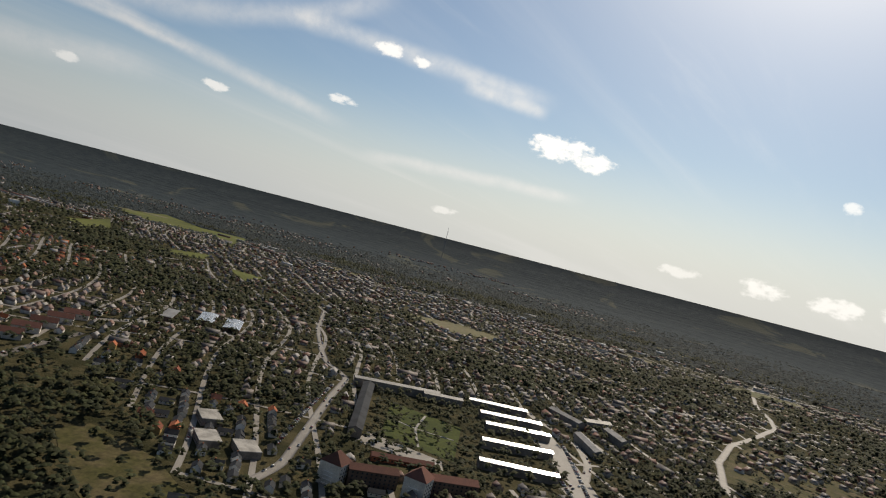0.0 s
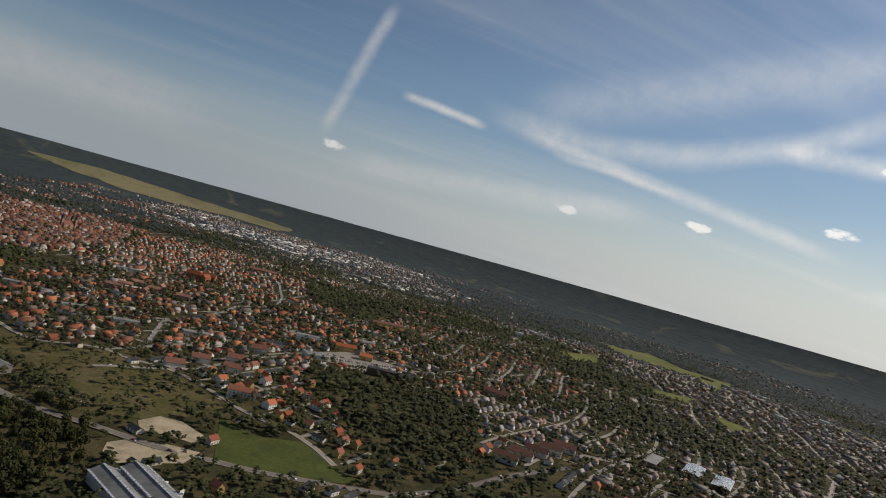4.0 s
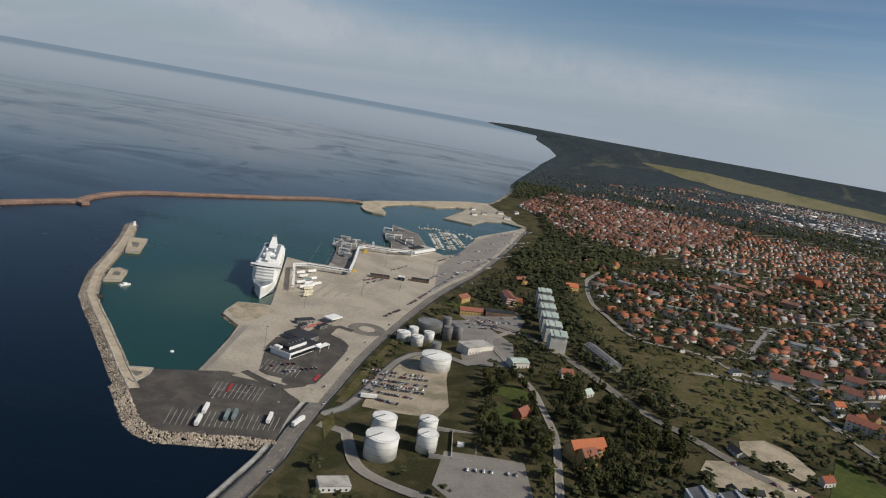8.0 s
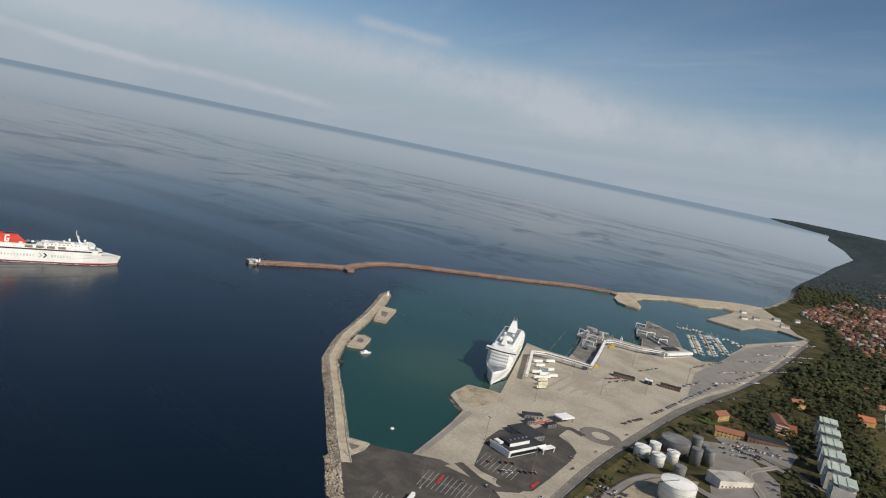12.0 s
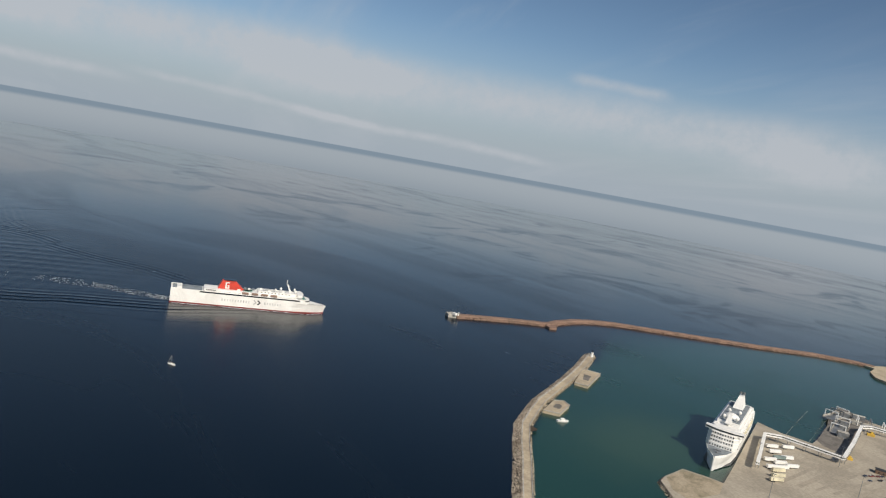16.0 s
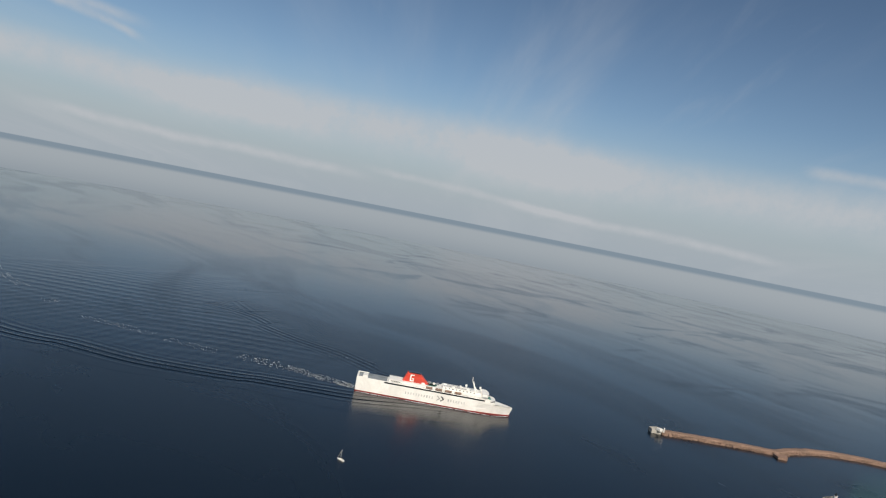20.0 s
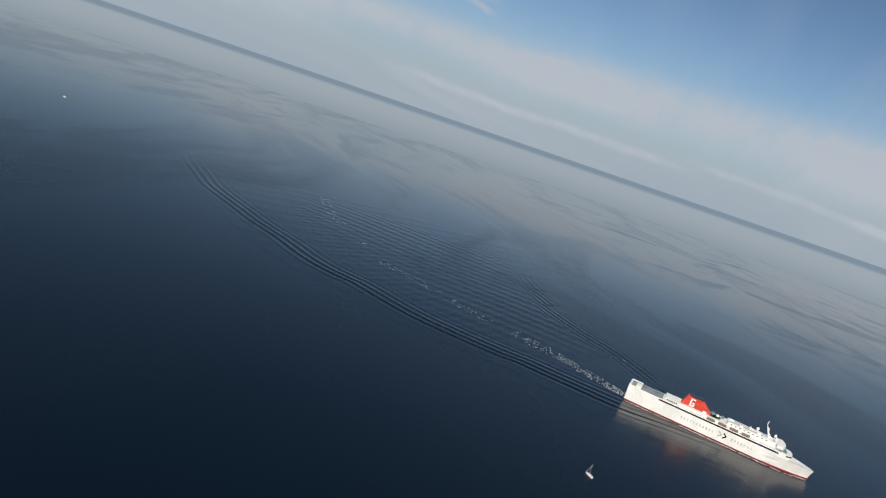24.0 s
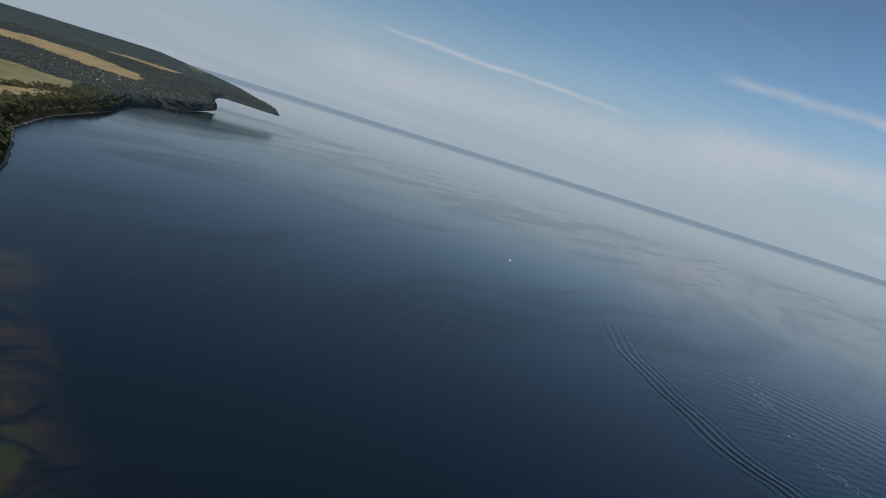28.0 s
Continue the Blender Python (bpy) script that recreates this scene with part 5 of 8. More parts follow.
    # Lettering on the side stands as plain grey bars with two chevrons between.
    for side in (-1, 1):
        y = side * 12.62
        for i in range(11):
            part("name_bar", Shape().box(-36 + i * 3.3, -36 + i * 3.3 + 1.5, y - 0.06, y + 0.06, 7.0, 9.6), M_PALE_MARK, f, "plain pale grey lettering bar")
        for i in range(7):
            part("name_bar", Shape().box(17 + i * 3.3, 17 + i * 3.3 + 1.5, y - 0.06, y + 0.06, 7.0, 9.6), M_PALE_MARK, f, "plain pale grey lettering bar")
        for x, m in ((3.5, M_PALE_MARK), (8.5, M_DARK)):
            s = Shape()
            s.beam((x, y, 11), (x + 3.4, y, 8.5), 0.16, 1.3).beam((x, y, 6), (x + 3.4, y, 8.5), 0.16, 1.3)
            part("chevron", s, m, f)
    window_row(f, -56, -44, -10.5, 17.2, 6, 1.4, 1.0)
    window_row(f, 10, 50, -8.5, 19.8, 9, 1.6, 0.9)
    f.scale = (1.0, 1.04, 1.12)
    return f


def build_moored_ship():
    s = thing("moored_ship", "large white passenger ship moored at the quay", "ship", at=(-104, 905, 0), turn=-79.3)
    xs = [-98, -96, -60, 0, 40, 62, 78, 90, 98]
    hw = [12.6, 14.0, 14.2, 14.2, 14.0, 12.4, 8.8, 4.6, 0.5]
    part("hull", loft(Shape(), [hull_ring(x, h, 0.97 if x < 60 else 0.74, -3, 13.0, 4.0 if x > 62 else 0) for x, h in zip(xs, hw)]), M_WHITE, s, "white hull with a flared bow")
    part("boot_top", loft(Shape(), [hull_ring(x, h * 0.99, 0.97, -3.2, 0.9, 0.4 if x > 62 else 0) for x, h in zip(xs, [v * 0.8 if i > 5 else v for i, v in enumerate(hw)])]), M_DARK, s)
    part("foredeck", Shape().prism([(60, -12), (78, -9.2), (90, -5.2), (99, -0.8), (99, 0.8), (90, 5.2), (78, 9.2), (60, 12)], 13.0, 13.5), M_DECK, s, "grey-blue foredeck")
    part("bulwark", Shape().beam((62, -12.6, 13.9), (82, -8.6, 13.9), 0.3, 1.6).beam((82, -8.6, 13.9), (101, -0.4, 13.9), 0.3, 1.6).beam((62, 12.6, 13.9), (82, 8.6, 13.9), 0.3, 1.6).beam((82, 8.6, 13.9), (101, 0.4, 13.9), 0.3, 1.6), M_WHITE, s)
    part("winch", Shape().soft_box(74, 77, -3, 3, 13.5, 15), M_STEEL, s)
    part("bollard", Shape().ring(84, 0, [(1.0, 13.5), (1.0, 15)], 10), M_STEEL, s)
    tiers = [(64, 14.2, 13.0, 17.2), (63.2, 14.2, 17.2, 20.6), (62.4, 14.2, 20.6, 24.0), (61.6, 14.0, 24.0, 27.2)]
    for k, (front, half, z0, z1) in enumerate(tiers):
        tier = part("deck_tier", Shape().prism([(-92 + 4 * k, -half), (front - 8, -half), (front - 1.5, -half * 0.72), (front, 0), (front - 1.5, half * 0.72), (front - 8, half), (-92 + 4 * k, half)], z0, z1 - 0.25), M_WHITE, s)
        part("deck_edge", Shape().prism([(-93 + 4 * k, -half - 0.3), (front - 7.6, -half - 0.3), (front - 1.4, -half * 0.73), (front + 0.1, 0), (front - 1.4, half * 0.73), (front - 7.6, half + 0.3), (-93 + 4 * k, half + 0.3)], z1 - 0.25, z1), M_WHITE, tier)
        for y in (-half, half):
            window_row(tier, -86 + 4 * k, front - 10, y, z0 + 1.2, 16, 3.2, 1.3)
        pane = Shape().box(-0.12, 0.12, -0.5, 0.5, 0, 1.5).mesh("window", M_PANE)
        for j in range(-4, 5):
            ob = new("window", pane)
            ob.parent = tier
            y = j * half * 0.165
            ob.location = (front + 0.05 - abs(y) / (half * 0.72) * 1.5, y, z0 + 1.3)
    bridge = part("bridge", Shape().prism([(48, -17.5), (55, -17.5), (58.5, -9), (59.5, 0), (58.5, 9), (55, 17.5), (48, 17.5)], 27.2, 30.2), M_WHITE, s, "bridge with wide open wings")
    part("bridge_windows", Shape().prism([(55.1, -17.3), (58.8, -9), (59.8, 0), (58.8, 9), (55.1, 17.3), (54.6, 17.2), (58.2, 9), (59.2, 0), (58.2, -9), (54.6, -17.2)], 28.4, 29.6), M_DARK, bridge)
    part("upper_deck", Shape().prism([(-80, -12.5), (44, -12.5), (50, -8), (50, 8), (44, 12.5), (-80, 12.5)], 27.2, 30.4), M_WHITE, s)
    part("sun_deck", Shape().box(-70, 34, -10.5, 10.5, 30.4, 33.2), M_WHITE, s)
    part("deck_top", Shape().box(-66, 30, -9.5, 9.5, 33.2, 33.4), M_DECK, s)
    part("radar_mast", Shape().prism([(30, -3), (40, -3), (40, 3), (30, 3)], 33, 41, [(31, -1.2), (34, -1.2), (34, 1.2), (31, 1.2)]).beam((33, -5, 38), (33, 5, 38), 0.6).beam((32.5, -3, 40.4), (32.5, 3, 40.4), 0.5), M_WHITE, s)
    part("dome", Shape().ring(14, 0, [(7.5, 33.2), (7.5, 35), (6, 37), (3, 38.4), (0.2, 38.8)], 20), M_WHITE, s, "round white domed deckhouse", True)
    for x, y, r in ((24, 6, 1.6), (24, -6, 1.6), (-8, 5, 1.8), (-8, -5, 1.8)):
        part("radome", Shape().ring(x, y, [(0.5, 33), (0.5, 34.4), (r, 35.4), (r, 36.6), (r * 0.6, 37.8), (0.1, 38.2)], 12), M_WHITE, s, "", True)
    fun = part("funnel", Shape().prism([(-62, -5), (-36, -5), (-36, 5), (-62, 5)], 33, 45, [(-58, -2.4), (-48, -2.4), (-48, 2.4), (-58, 2.4)]), M_WHITE, s, "tall white funnel casing")
    part("funnel_top", Shape().ring(-54, -1.6, [(1.2, 46), (1.2, 49)], 10).ring(-54, 1.6, [(1.2, 46), (1.2, 49)], 10), M_STEEL, fun)
    for k in range(5):
        x = -50 + k * 18
        for side in (-1, 1):
            boat = Shape()
            loft(boat, [[(x + dx, side * 14.6 + w * c, 22.3 + 1.7 * q) for c, q in ((-1, 0.2), (-0.7, -0.8), (0.7, -0.8), (1, 0.2), (0, 1.0), (-1, 0.2))] for dx, w in ((-5, 0.3), (-3.6, 1.4), (3.6, 1.4), (5, 0.3))])
            part("lifeboat", boat, M_CREAM, s, "cream lifeboat on its davits")
    s.scale = (0.84, 1.0, 1.0)
    return s


def build_yacht(x, y, turn, label):
    b = thing("sailing_yacht", label, "boat", at=(x, y, 0), turn=turn)
    hull = Shape()
    loft(hull, [hull_ring(px, h, 0.92, -0.5, 1.3, 0.3) for px, h in ((-5.5, 1.2), (-3, 1.7), (0, 1.9), (3, 1.3), (5.6, 0.1))])
    part("hull", hull, M_WHITE, b)
    part("cabin", Shape().soft_box(-1.5, 2.4, -0.9, 0.9, 1.3, 2.0), M_WHITE, b)
    part("mast", Shape().ring(0.6, 0, [(0.14, 1.3), (0.09, 14.5)], 6), M_WHITE, b)
    part("boom", Shape().beam((0.5, 0, 2.6), (-4.4, 0, 2.7), 0.5, 0.5), M_CREAM, b, "boom with its furled sail")
    part("forestay", Shape().beam((0.6, 0, 13.8), (5.4, 0, 1.5), 0.22), M_CREAM, b)
    return b


build_ferry()
build_moored_ship()
build_yacht(-485, 511, 205, "small white sailing yacht with bare mast under way").scale = (0.72, 0.72, 0.66)


def build_motor_boat(x, y, turn, size, label, group=""):
    b = thing("motor_boat", label, "boat", group, at=(x, y, 0), turn=turn)
    hull = Shape()
    loft(hull, [hull_ring(px * size, h * size, 0.9, -0.3, 1.0 * size, 0.25) for px, h in ((-4, 1.2), (-1, 1.5), (2, 1.2), (4.2, 0.1))])
    part("hull", hull, M_WHITE, b)
    part("cabin", Shape().soft_box(-1.6 * size, 1.3 * size, -0.9 * size, 0.9 * size, size, 2.1 * size), M_WHITE, b)
    part("windscreen", Shape().box(1.2 * size, 1.4 * size, -0.8 * size, 0.8 * size, 1.3 * size, 1.9 * size), M_DARK, b)
    return b


build_motor_boat(-1590, -385, 250, 0.9, "white motor boat far out on the open sea")
build_motor_boat(-224, 785, 60, 1.6, "white workboat moored by the pier platform")

# ---- wake of the ferry ----
FWD = Vector((0.480, 0.877, 0)).normalized()
SIDE = Vector((-FWD.y, FWD.x, 0))
FERRY = Vector((-656, 705, 0))


TRACK = [(-610, 789), (-656, 705), (-705, 622), (-786, 552), (-868, 445), (-934, 389), (-970, 343), (-1080, 292), (-1230, 238), (-1385, 206), (-1500, 190)]


def build_wake():
    """Bow and stern waves spreading behind the ferry, curved as the ship has turned; the sheet sinks into the sea at its rim."""
    n, m = 340, 270
    track = np.array(TRACK, float)
    run = np.r_[0, np.cumsum(np.hypot(*np.diff(track, axis=0).T))]
    far = run[-1]
    q0 = np.linspace(0, far, n)
    cx, cy = np.interp(q0, run, track[:, 0]), np.interp(q0, run, track[:, 1])
    for _ in range(30):
        cx[1:-1], cy[1:-1] = (cx[:-2] + 2 * cx[1:-1] + cx[2:]) / 4, (cy[:-2] + 2 * cy[1:-1] + cy[2:]) / 4
    s, v = np.meshgrid(q0, np.linspace(-1, 1, m), indexing="ij")
    tx, ty = np.gradient(cx), np.gradient(cy)
    tl = np.hypot(tx, ty)
    nx, ny = -ty / tl, tx / tl
    near_wide = np.interp(q0, [0, 244, 435, 746, far], [60, 130, 185, 250, 350])[:, None]
    wide = np.interp(q0, [0, 167, 378, 716, far], [60, 150, 260, 430, 720])[:, None]
    off = np.where(v > 0, v * near_wide, v * wide)
    x, y = cx[:, None] + nx[:, None] * off, cy[:, None] + ny[:, None] * off
    r = np.random.default_rng(9)
    z = np.zeros_like(s)
    def eased(at, out):
        a = np.interp(q0, at, out)
        for _ in range(260):
            a[1:-1] = (a[:-2] + 2 * a[1:-1] + a[2:]) / 4
        return a[:, None]

    wob = 2.0 * np.sin(s * 0.013 + 0.9 * np.sin(off * 0.011)) + 0.5 * np.sin(x * 0.021 - y * 0.016)
    for side in (-1, 1):
        if side > 0:
            arm = eased([0, 100, 167, 244, 318, 435, 595, 746, 937, far], [2, 24, 44, 76, 101, 130, 151, 193, 248, 300])
        else:
            arm = eased([0, 100, 167, 278, 378, 512, 716, 900, far], [2, 50, 102, 149, 196, 276, 345, 471, 640])
        d = off * side - arm
        fade = sstep(far, far * 0.7, s) * sstep(20, 150, s)
        lines = np.exp(-(np.where(d > 0, d / 11.0, d / 32.0)) ** 2)
        z += (0.50 if side > 0 else 0.34) * lines * np.cos(2 * np.pi * d / 14.5 + wob) * fade
    # Longer crests lie across the old track and fan out on the far side.
    reach = np.interp(s, [0, 167, 378, 716, far], [10, 80, 180, 340, 560])
    fan = sstep(-reach - 10, -reach * 0.75, off) * sstep(110, 70, off) * sstep(210, 380, s) * sstep(far, far * 0.7, s)
    patchy = 0.65 + 0.35 * np.sin(x * 0.012 + 1.0) * np.cos(y * 0.010)
    z += 0.17 * fan * patchy * sstep(130, -60, off) * np.cos(2 * np.pi * (-0.93 * x + 0.37 * y) / 31 + 0.8 * wob)
    z += 0.06 * fan * np.cos(2 * np.pi * (-0.70 * x - 0.71 * y) / 17 + wob)
    z += 0.03 * np.sin(x * 0.11 + y * 0.07) + 0.08
    rim = sstep(1.0, 0.9, np.abs(v)) * sstep(far, far * 0.93, s) * sstep(0, 60, s)
    z = z * rim - 0.3 * (1 - rim)
    i, j = np.meshgrid(np.arange(n - 1), np.arange(m - 1), indexing="ij")
    faces = np.stack([i * m + j, i * m + j + 1, (i + 1) * m + j + 1, (i + 1) * m + j], -1).reshape(-1, 4)
    ob = bulk("wake", np.stack([x, y, z], -1).reshape(-1, 3), faces, M_WATER, True)
    tagged(ob, "spreading ripples of the ferry's wake", "wake", kind="stuff")
    s = s - 97
    # Foam: broken flecks along the track and beside the hull.
    r = np.random.default_rng(5)
    q = np.r_[70 + 190 * r.uniform(0, 1, 800) ** 2.6, r.uniform(240, 940, 1100)]
    lane = np.where(r.uniform(size=len(q)) < 0.5, -1, 1) * np.interp(q, [70, 240, 1000], [6, 13, 9]) * np.where(np.arange(len(q)) < 800, r.uniform(0, 1.3, len(q)), r.uniform(0.2, 0.9, len(q)))
    keep = (np.arange(len(q)) < 800) | (np.sin(q * 0.045) + np.sin(q * 0.017 + 1) + 0.6 * np.sin(q * 0.13) > 0.0)
    q, lane = q[keep], lane[keep]
    fx = np.interp(q, s[:, 0], cx) + np.interp(q, s[:, 0], nx) * lane
    fy = np.interp(q, s[:, 0], cy) + np.interp(q, s[:, 0], ny) * lane
    a = r.uniform(0, 1, 620)
    side = np.where(np.arange(620) % 3 > 0, -1, 1)
    hx = FERRY.x + FWD.x * (96 - a * 190) + SIDE.x * side * (np.interp(a, [0, 0.12, 1], [1, 12.6, 13.6]) + r.uniform(0, 2.4, 620))
    hy = FERRY.y + FWD.y * (96 - a * 190) + SIDE.y * side * (np.interp(a, [0, 0.12, 1], [1, 12.6, 13.6]) + r.uniform(0, 2.4, 620))
    px, py = np.r_[fx, hx], np.r_[fy, hy]
    sizes = np.stack([r.uniform(0.9, 3.2, len(px)), r.uniform(0.4, 1.3, len(px)), np.full(len(px), 0.32)], -1) * np.interp(np.r_[q, a * 0], [0, 240, 300, 900], [0.95, 0.75, 0.45, 0.4])[:, None]
    turn = math.atan2(FWD.y, FWD.x) + r.uniform(-0.5, 0.5, len(px))
    v2, f2 = repeat(OCTA_V * 0.6, OCTA_F, np.stack([px, py, np.full(len(px), 0.25)], -1), turn, sizes)
    tagged(bulk("wake_foam", v2, f2, M_FOAM), "white foam flecks trailing the ferry", "foam", kind="stuff")
    return cx, cy


build_wake()

# ---- tank farm ----
def build_tank(x, y, r, h, mat, label, stair=True):
    z = ground_at(x, y)
    t = thing("storage_tank", label, "tank", "tanks by the harbour road", at=(x, y, z))
    part("shell", Shape().ring(0, 0, [(r, -1.5), (r, h - 0.4), (r - 0.15, h)], 40), mat, t, "", True)
    part("roof", Shape().ring(0, 0, [(r + 0.25, h - 0.15), (r + 0.25, h + 0.15), (r * 0.5, h + r * 0.10), (0.05, h + r * 0.14)], 40), mat, t, "shallow conical roof")
    rail = Shape()
    n = 24
    pts = [(math.cos(2 * math.pi * i / n) * (r - 0.2), math.sin(2 * math.pi * i / n) * (r - 0.2)) for i in range(n)]
    for (ax, ay), (bx, by) in zip(pts, pts[1:] + pts[:1]):
        rail.beam((ax, ay, h + 1.2), (bx, by, h + 1.2), 0.10).beam((ax, ay, h), (ax, ay, h + 1.2), 0.08)
    part("rail", rail, M_STEEL, t)
    if stair:
        st = Shape()
        for i in range(22):
            a = 2.2 + i * 0.075
            st.add(*_step(r, a, 0.085, h * i / 22, h * (i + 1) / 22))
        part("stair", st, M_STEEL, t, "spiral steel stair up the shell")
        walk_deck = Shape().beam((math.cos(2.2 + 1.65) * r, math.sin(2.2 + 1.65) * r, h + 0.5), (0, 0, h + r * 0.14 + 0.3), 0.9, 0.25)
        part("gangway", walk_deck, M_STEEL, t)
    for z1 in (h * 0.33, h * 0.66):
        part("seam", Shape().ring(0, 0, [(r + 0.03, z1), (r + 0.03, z1 + 0.18)], 40, False), M_STEEL, t)
    SITES.append((x, y, r + 3))
    return t


def _step(r, a, w, z0, z1):
    p = [(math.cos(a + i) * q, math.sin(a + i) * q) for i in (0, w) for q in (r, r + 1.0)]
    verts = [(px, py, z) for z in (z1 - 0.25, z1) for px, py in p]
    return verts, [(4, 5, 7, 6), (0, 2, 3, 1), (0, 1, 5, 4), (1, 3, 7, 5), (3, 2, 6, 7), (2, 0, 4, 6)]


for x, y, r, h, mat, label in ((89, 514, 11.6, 15.5, M_TANK, "tall white oil tank with a conical roof"), (87, 544, 9.0, 15.5, M_TANK, "white oil tank behind a wider one"),
                               (120, 528, 7.4, 13, M_TANK, "narrow white oil storage tank"), (119, 552, 7.0, 13, M_TANK, "narrow white oil storage tank"),
                               (118, 693, 14.2, 13.5, M_TANK, "broad white oil tank standing alone in a yard"), (81, 767, 7.2, 9, M_TANK, "low white tank beside the street"),
                               (96, 757, 6.2, 10, M_TANK, "small white oil storage tank"), (107, 774, 5.6, 10.5, M_TANK, "small white oil storage tank"),
                               (90, 786, 5.2, 9.5, M_TANK, "small white oil storage tank"), (106, 808, 13.6, 12, M_TANK_GREY, "wide grey tank with a flat cone roof"), (126, 786, 5.0, 15, M_TANK_GREY, "slim dark grey steel silo"),
                               (134, 806, 5.2, 14, M_TANK_GREY, "round dark grey steel silo"), (116, 745, 5.2, 9, M_TANK_GREY, "low dark grey tank"), (137, 792, 4.6, 15, M_TANK_GREY, "slim dark grey steel silo"), (124, 822, 5.0, 15, M_TANK_GREY, "round dark grey steel silo")):
    build_tank(x, y, r, h, mat, label, r > 5.5)


# ---- harbour buildings ----
def windows_on(parent, x0, x1, y, zs, count, w=1.3, h=1.4, pane=M_PANE):
    """Framed windows on a wall along x; y: the wall's face."""
    side = 1 if y > 0 else -1
    glass = Shape().box(-w / 2, w / 2, -0.05, 0.05, 0, h).mesh("window", pane)
    s = (x1 - x0) / count
    for z in zs:
        for i in range(count):
            ob = new("window", glass)
            ob.parent = parent
            ob.location = (x0 + (i + 0.5) * s, y + side * 0.04, z)


def block(name, label, x, y, turn, w, d, h, wall_mat, roof_mat, rise=0.0, storeys=2, group="", count=None, z=None, bays=True):
    """A larger building about its centre, its long side along local x."""
    z = ground_at(x, y) if z is None else z
    b = thing(name, label, "building", group, at=(x, y, z), turn=turn)
    if rise:
        part("wall", Shape().gabled_walls(-w / 2, w / 2, -d / 2, d / 2, -3, h, rise), wall_mat, b)
        part("roof", Shape().gable(-w / 2, w / 2, -d / 2, d / 2, h, rise, 0.5, 0.3), roof_mat, b)
    else:
        part("wall", Shape().box(-w / 2, w / 2, -d / 2, d / 2, -3, h), wall_mat, b)
        part("roof", Shape().soft_box(-w / 2 - 0.25, w / 2 + 0.25, -d / 2 - 0.25, d / 2 + 0.25, h, h + 0.5), roof_mat, b)
    n = count or max(3, int(w / 4))
    if bays:
        for side in (-1, 1):
            windows_on(b, -w / 2 + 1, w / 2 - 1, side * d / 2, [1.0 + 3.0 * k for k in range(storeys)], n)
    n = max(1, round(max(w, d) / (min(w, d) + 6)))
    a = radians(turn if w >= d else turn + 90)
    for k in range(n):
        s = ((k + 0.5) / n - 0.5) * max(w, d)
        SITES.append((x + math.cos(a) * s, y + math.sin(a) * s, min(w, d) / 2 + 5))
    return b


term = block("ferry_terminal", "low terminal with dark flat roofs and white fascia", -12, 681, 65, 44, 22, 5.4, M_WHITE, M_ROOF_DARK, 0, 1, z=2.9)
part("fascia", Shape().box(-22.6, 22.6, -11.9, -11.4, 4.2, 6.2).box(-22.9, -22.4, -11.9, 11.6, 4.2, 6.2), M_WHITE, term, "broad white fascia")
part("front_glass", Shape().box(-20, 20, -11.7, -11.3, 1.0, 3.8), M_DARK, term)
part("penthouse", Shape().soft_box(-16, 8, -5, 8, 5.8, 9.0), M_ROOF_DARK, term)
part("penthouse_wall", Shape().box(-16.3, 8.3, -5.4, -5.05, 5.9, 8.6), M_WHITE, term)
part("lantern", Shape().soft_box(-21, -16.5, 2, 9, 5.8, 7.6), M_WHITE, term, "white roof lantern")
part("canopy", Shape().box(14, 30, -17, -11.5, 4.2, 4.8).box(29, 29.6, -16.8, -16.2, -0.2, 4.2).box(15, 15.6, -16.8, -16.2, -0.2, 4.2), M_WHITE, term)
for k in range(5):
    part("roof_vent", Shape().soft_box(-12 + k * 5, -10.4 + k * 5, -1, 0.8, 9.0, 9.9), M_STEEL, term)
wing = block("office_wing", "dark-roofed low wing behind the terminal", -15, 715, 65, 22, 26, 4.6, M_TANK_GREY, M_ROOF_DARK, 0, 1, z=2.9)
block("guard_hut", "small dark hut beside the barriers", -3, 756, 62, 12, 5, 3.4, M_TANK_GREY, M_ROOF_DARK, 0, 1, "sheds on the apron", z=2.9)
block("guard_hut", "small dark hut beside the barriers", -21, 747, 62, 10, 5, 3.4, M_TANK_GREY, M_ROOF_DARK, 0, 1, "sheds on the apron", z=2.9)
booth = thing("canopy_roof", "white square canopy over the check-in lane", "canopy", at=(3, 781, 2.75), turn=62)
part("roof", Shape().soft_box(-9, 9, -6, 6, 5.2, 6.4), M_WHITE, booth)
for px in (-8, 8):
    for py in (-5, 5):
        part("post", Shape().ring(px, py, [(0.25, 0), (0.25, 5.2)], 8), M_STEEL, booth)
term2 = block("passenger_building", "long white passenger building with a dark roof", 61, 1212, 62, 66, 20, 8, M_WHITE, M_KERB, 0, 2, z=2.75)
part("roof_panel", Shape().soft_box(-20, 12, -5, 6, 8.4, 10.6), M_ROOF_DARK, term2, "dark raised roof panel")
part("white_ramp", Shape().beam((-31, -12, 6.5), (34, -13, 6.5), 4.5, 3.5), M_WHITE, term2, "white enclosed walkway")
block("customs_shed", "low dark shed on the ferry apron", 25, 1004, 12, 26, 7, 4, M_WALL_BROWN, M_ROOF_DARK, 0, 1, "sheds on the apron", z=2.75)
block("customs_shed", "low dark shed on the ferry apron", 80, 1022, 8, 24, 7, 4, M_WALL_BROWN, M_ROOF_DARK, 0, 1, "sheds on the apron", z=2.75)
block("guard_hut", "small dark hut with a pale roof", 54, 1013, 8, 9, 8, 5, M_ROOF_DARK, M_WHITE, 0, 1, "sheds on the apron", z=2.75)
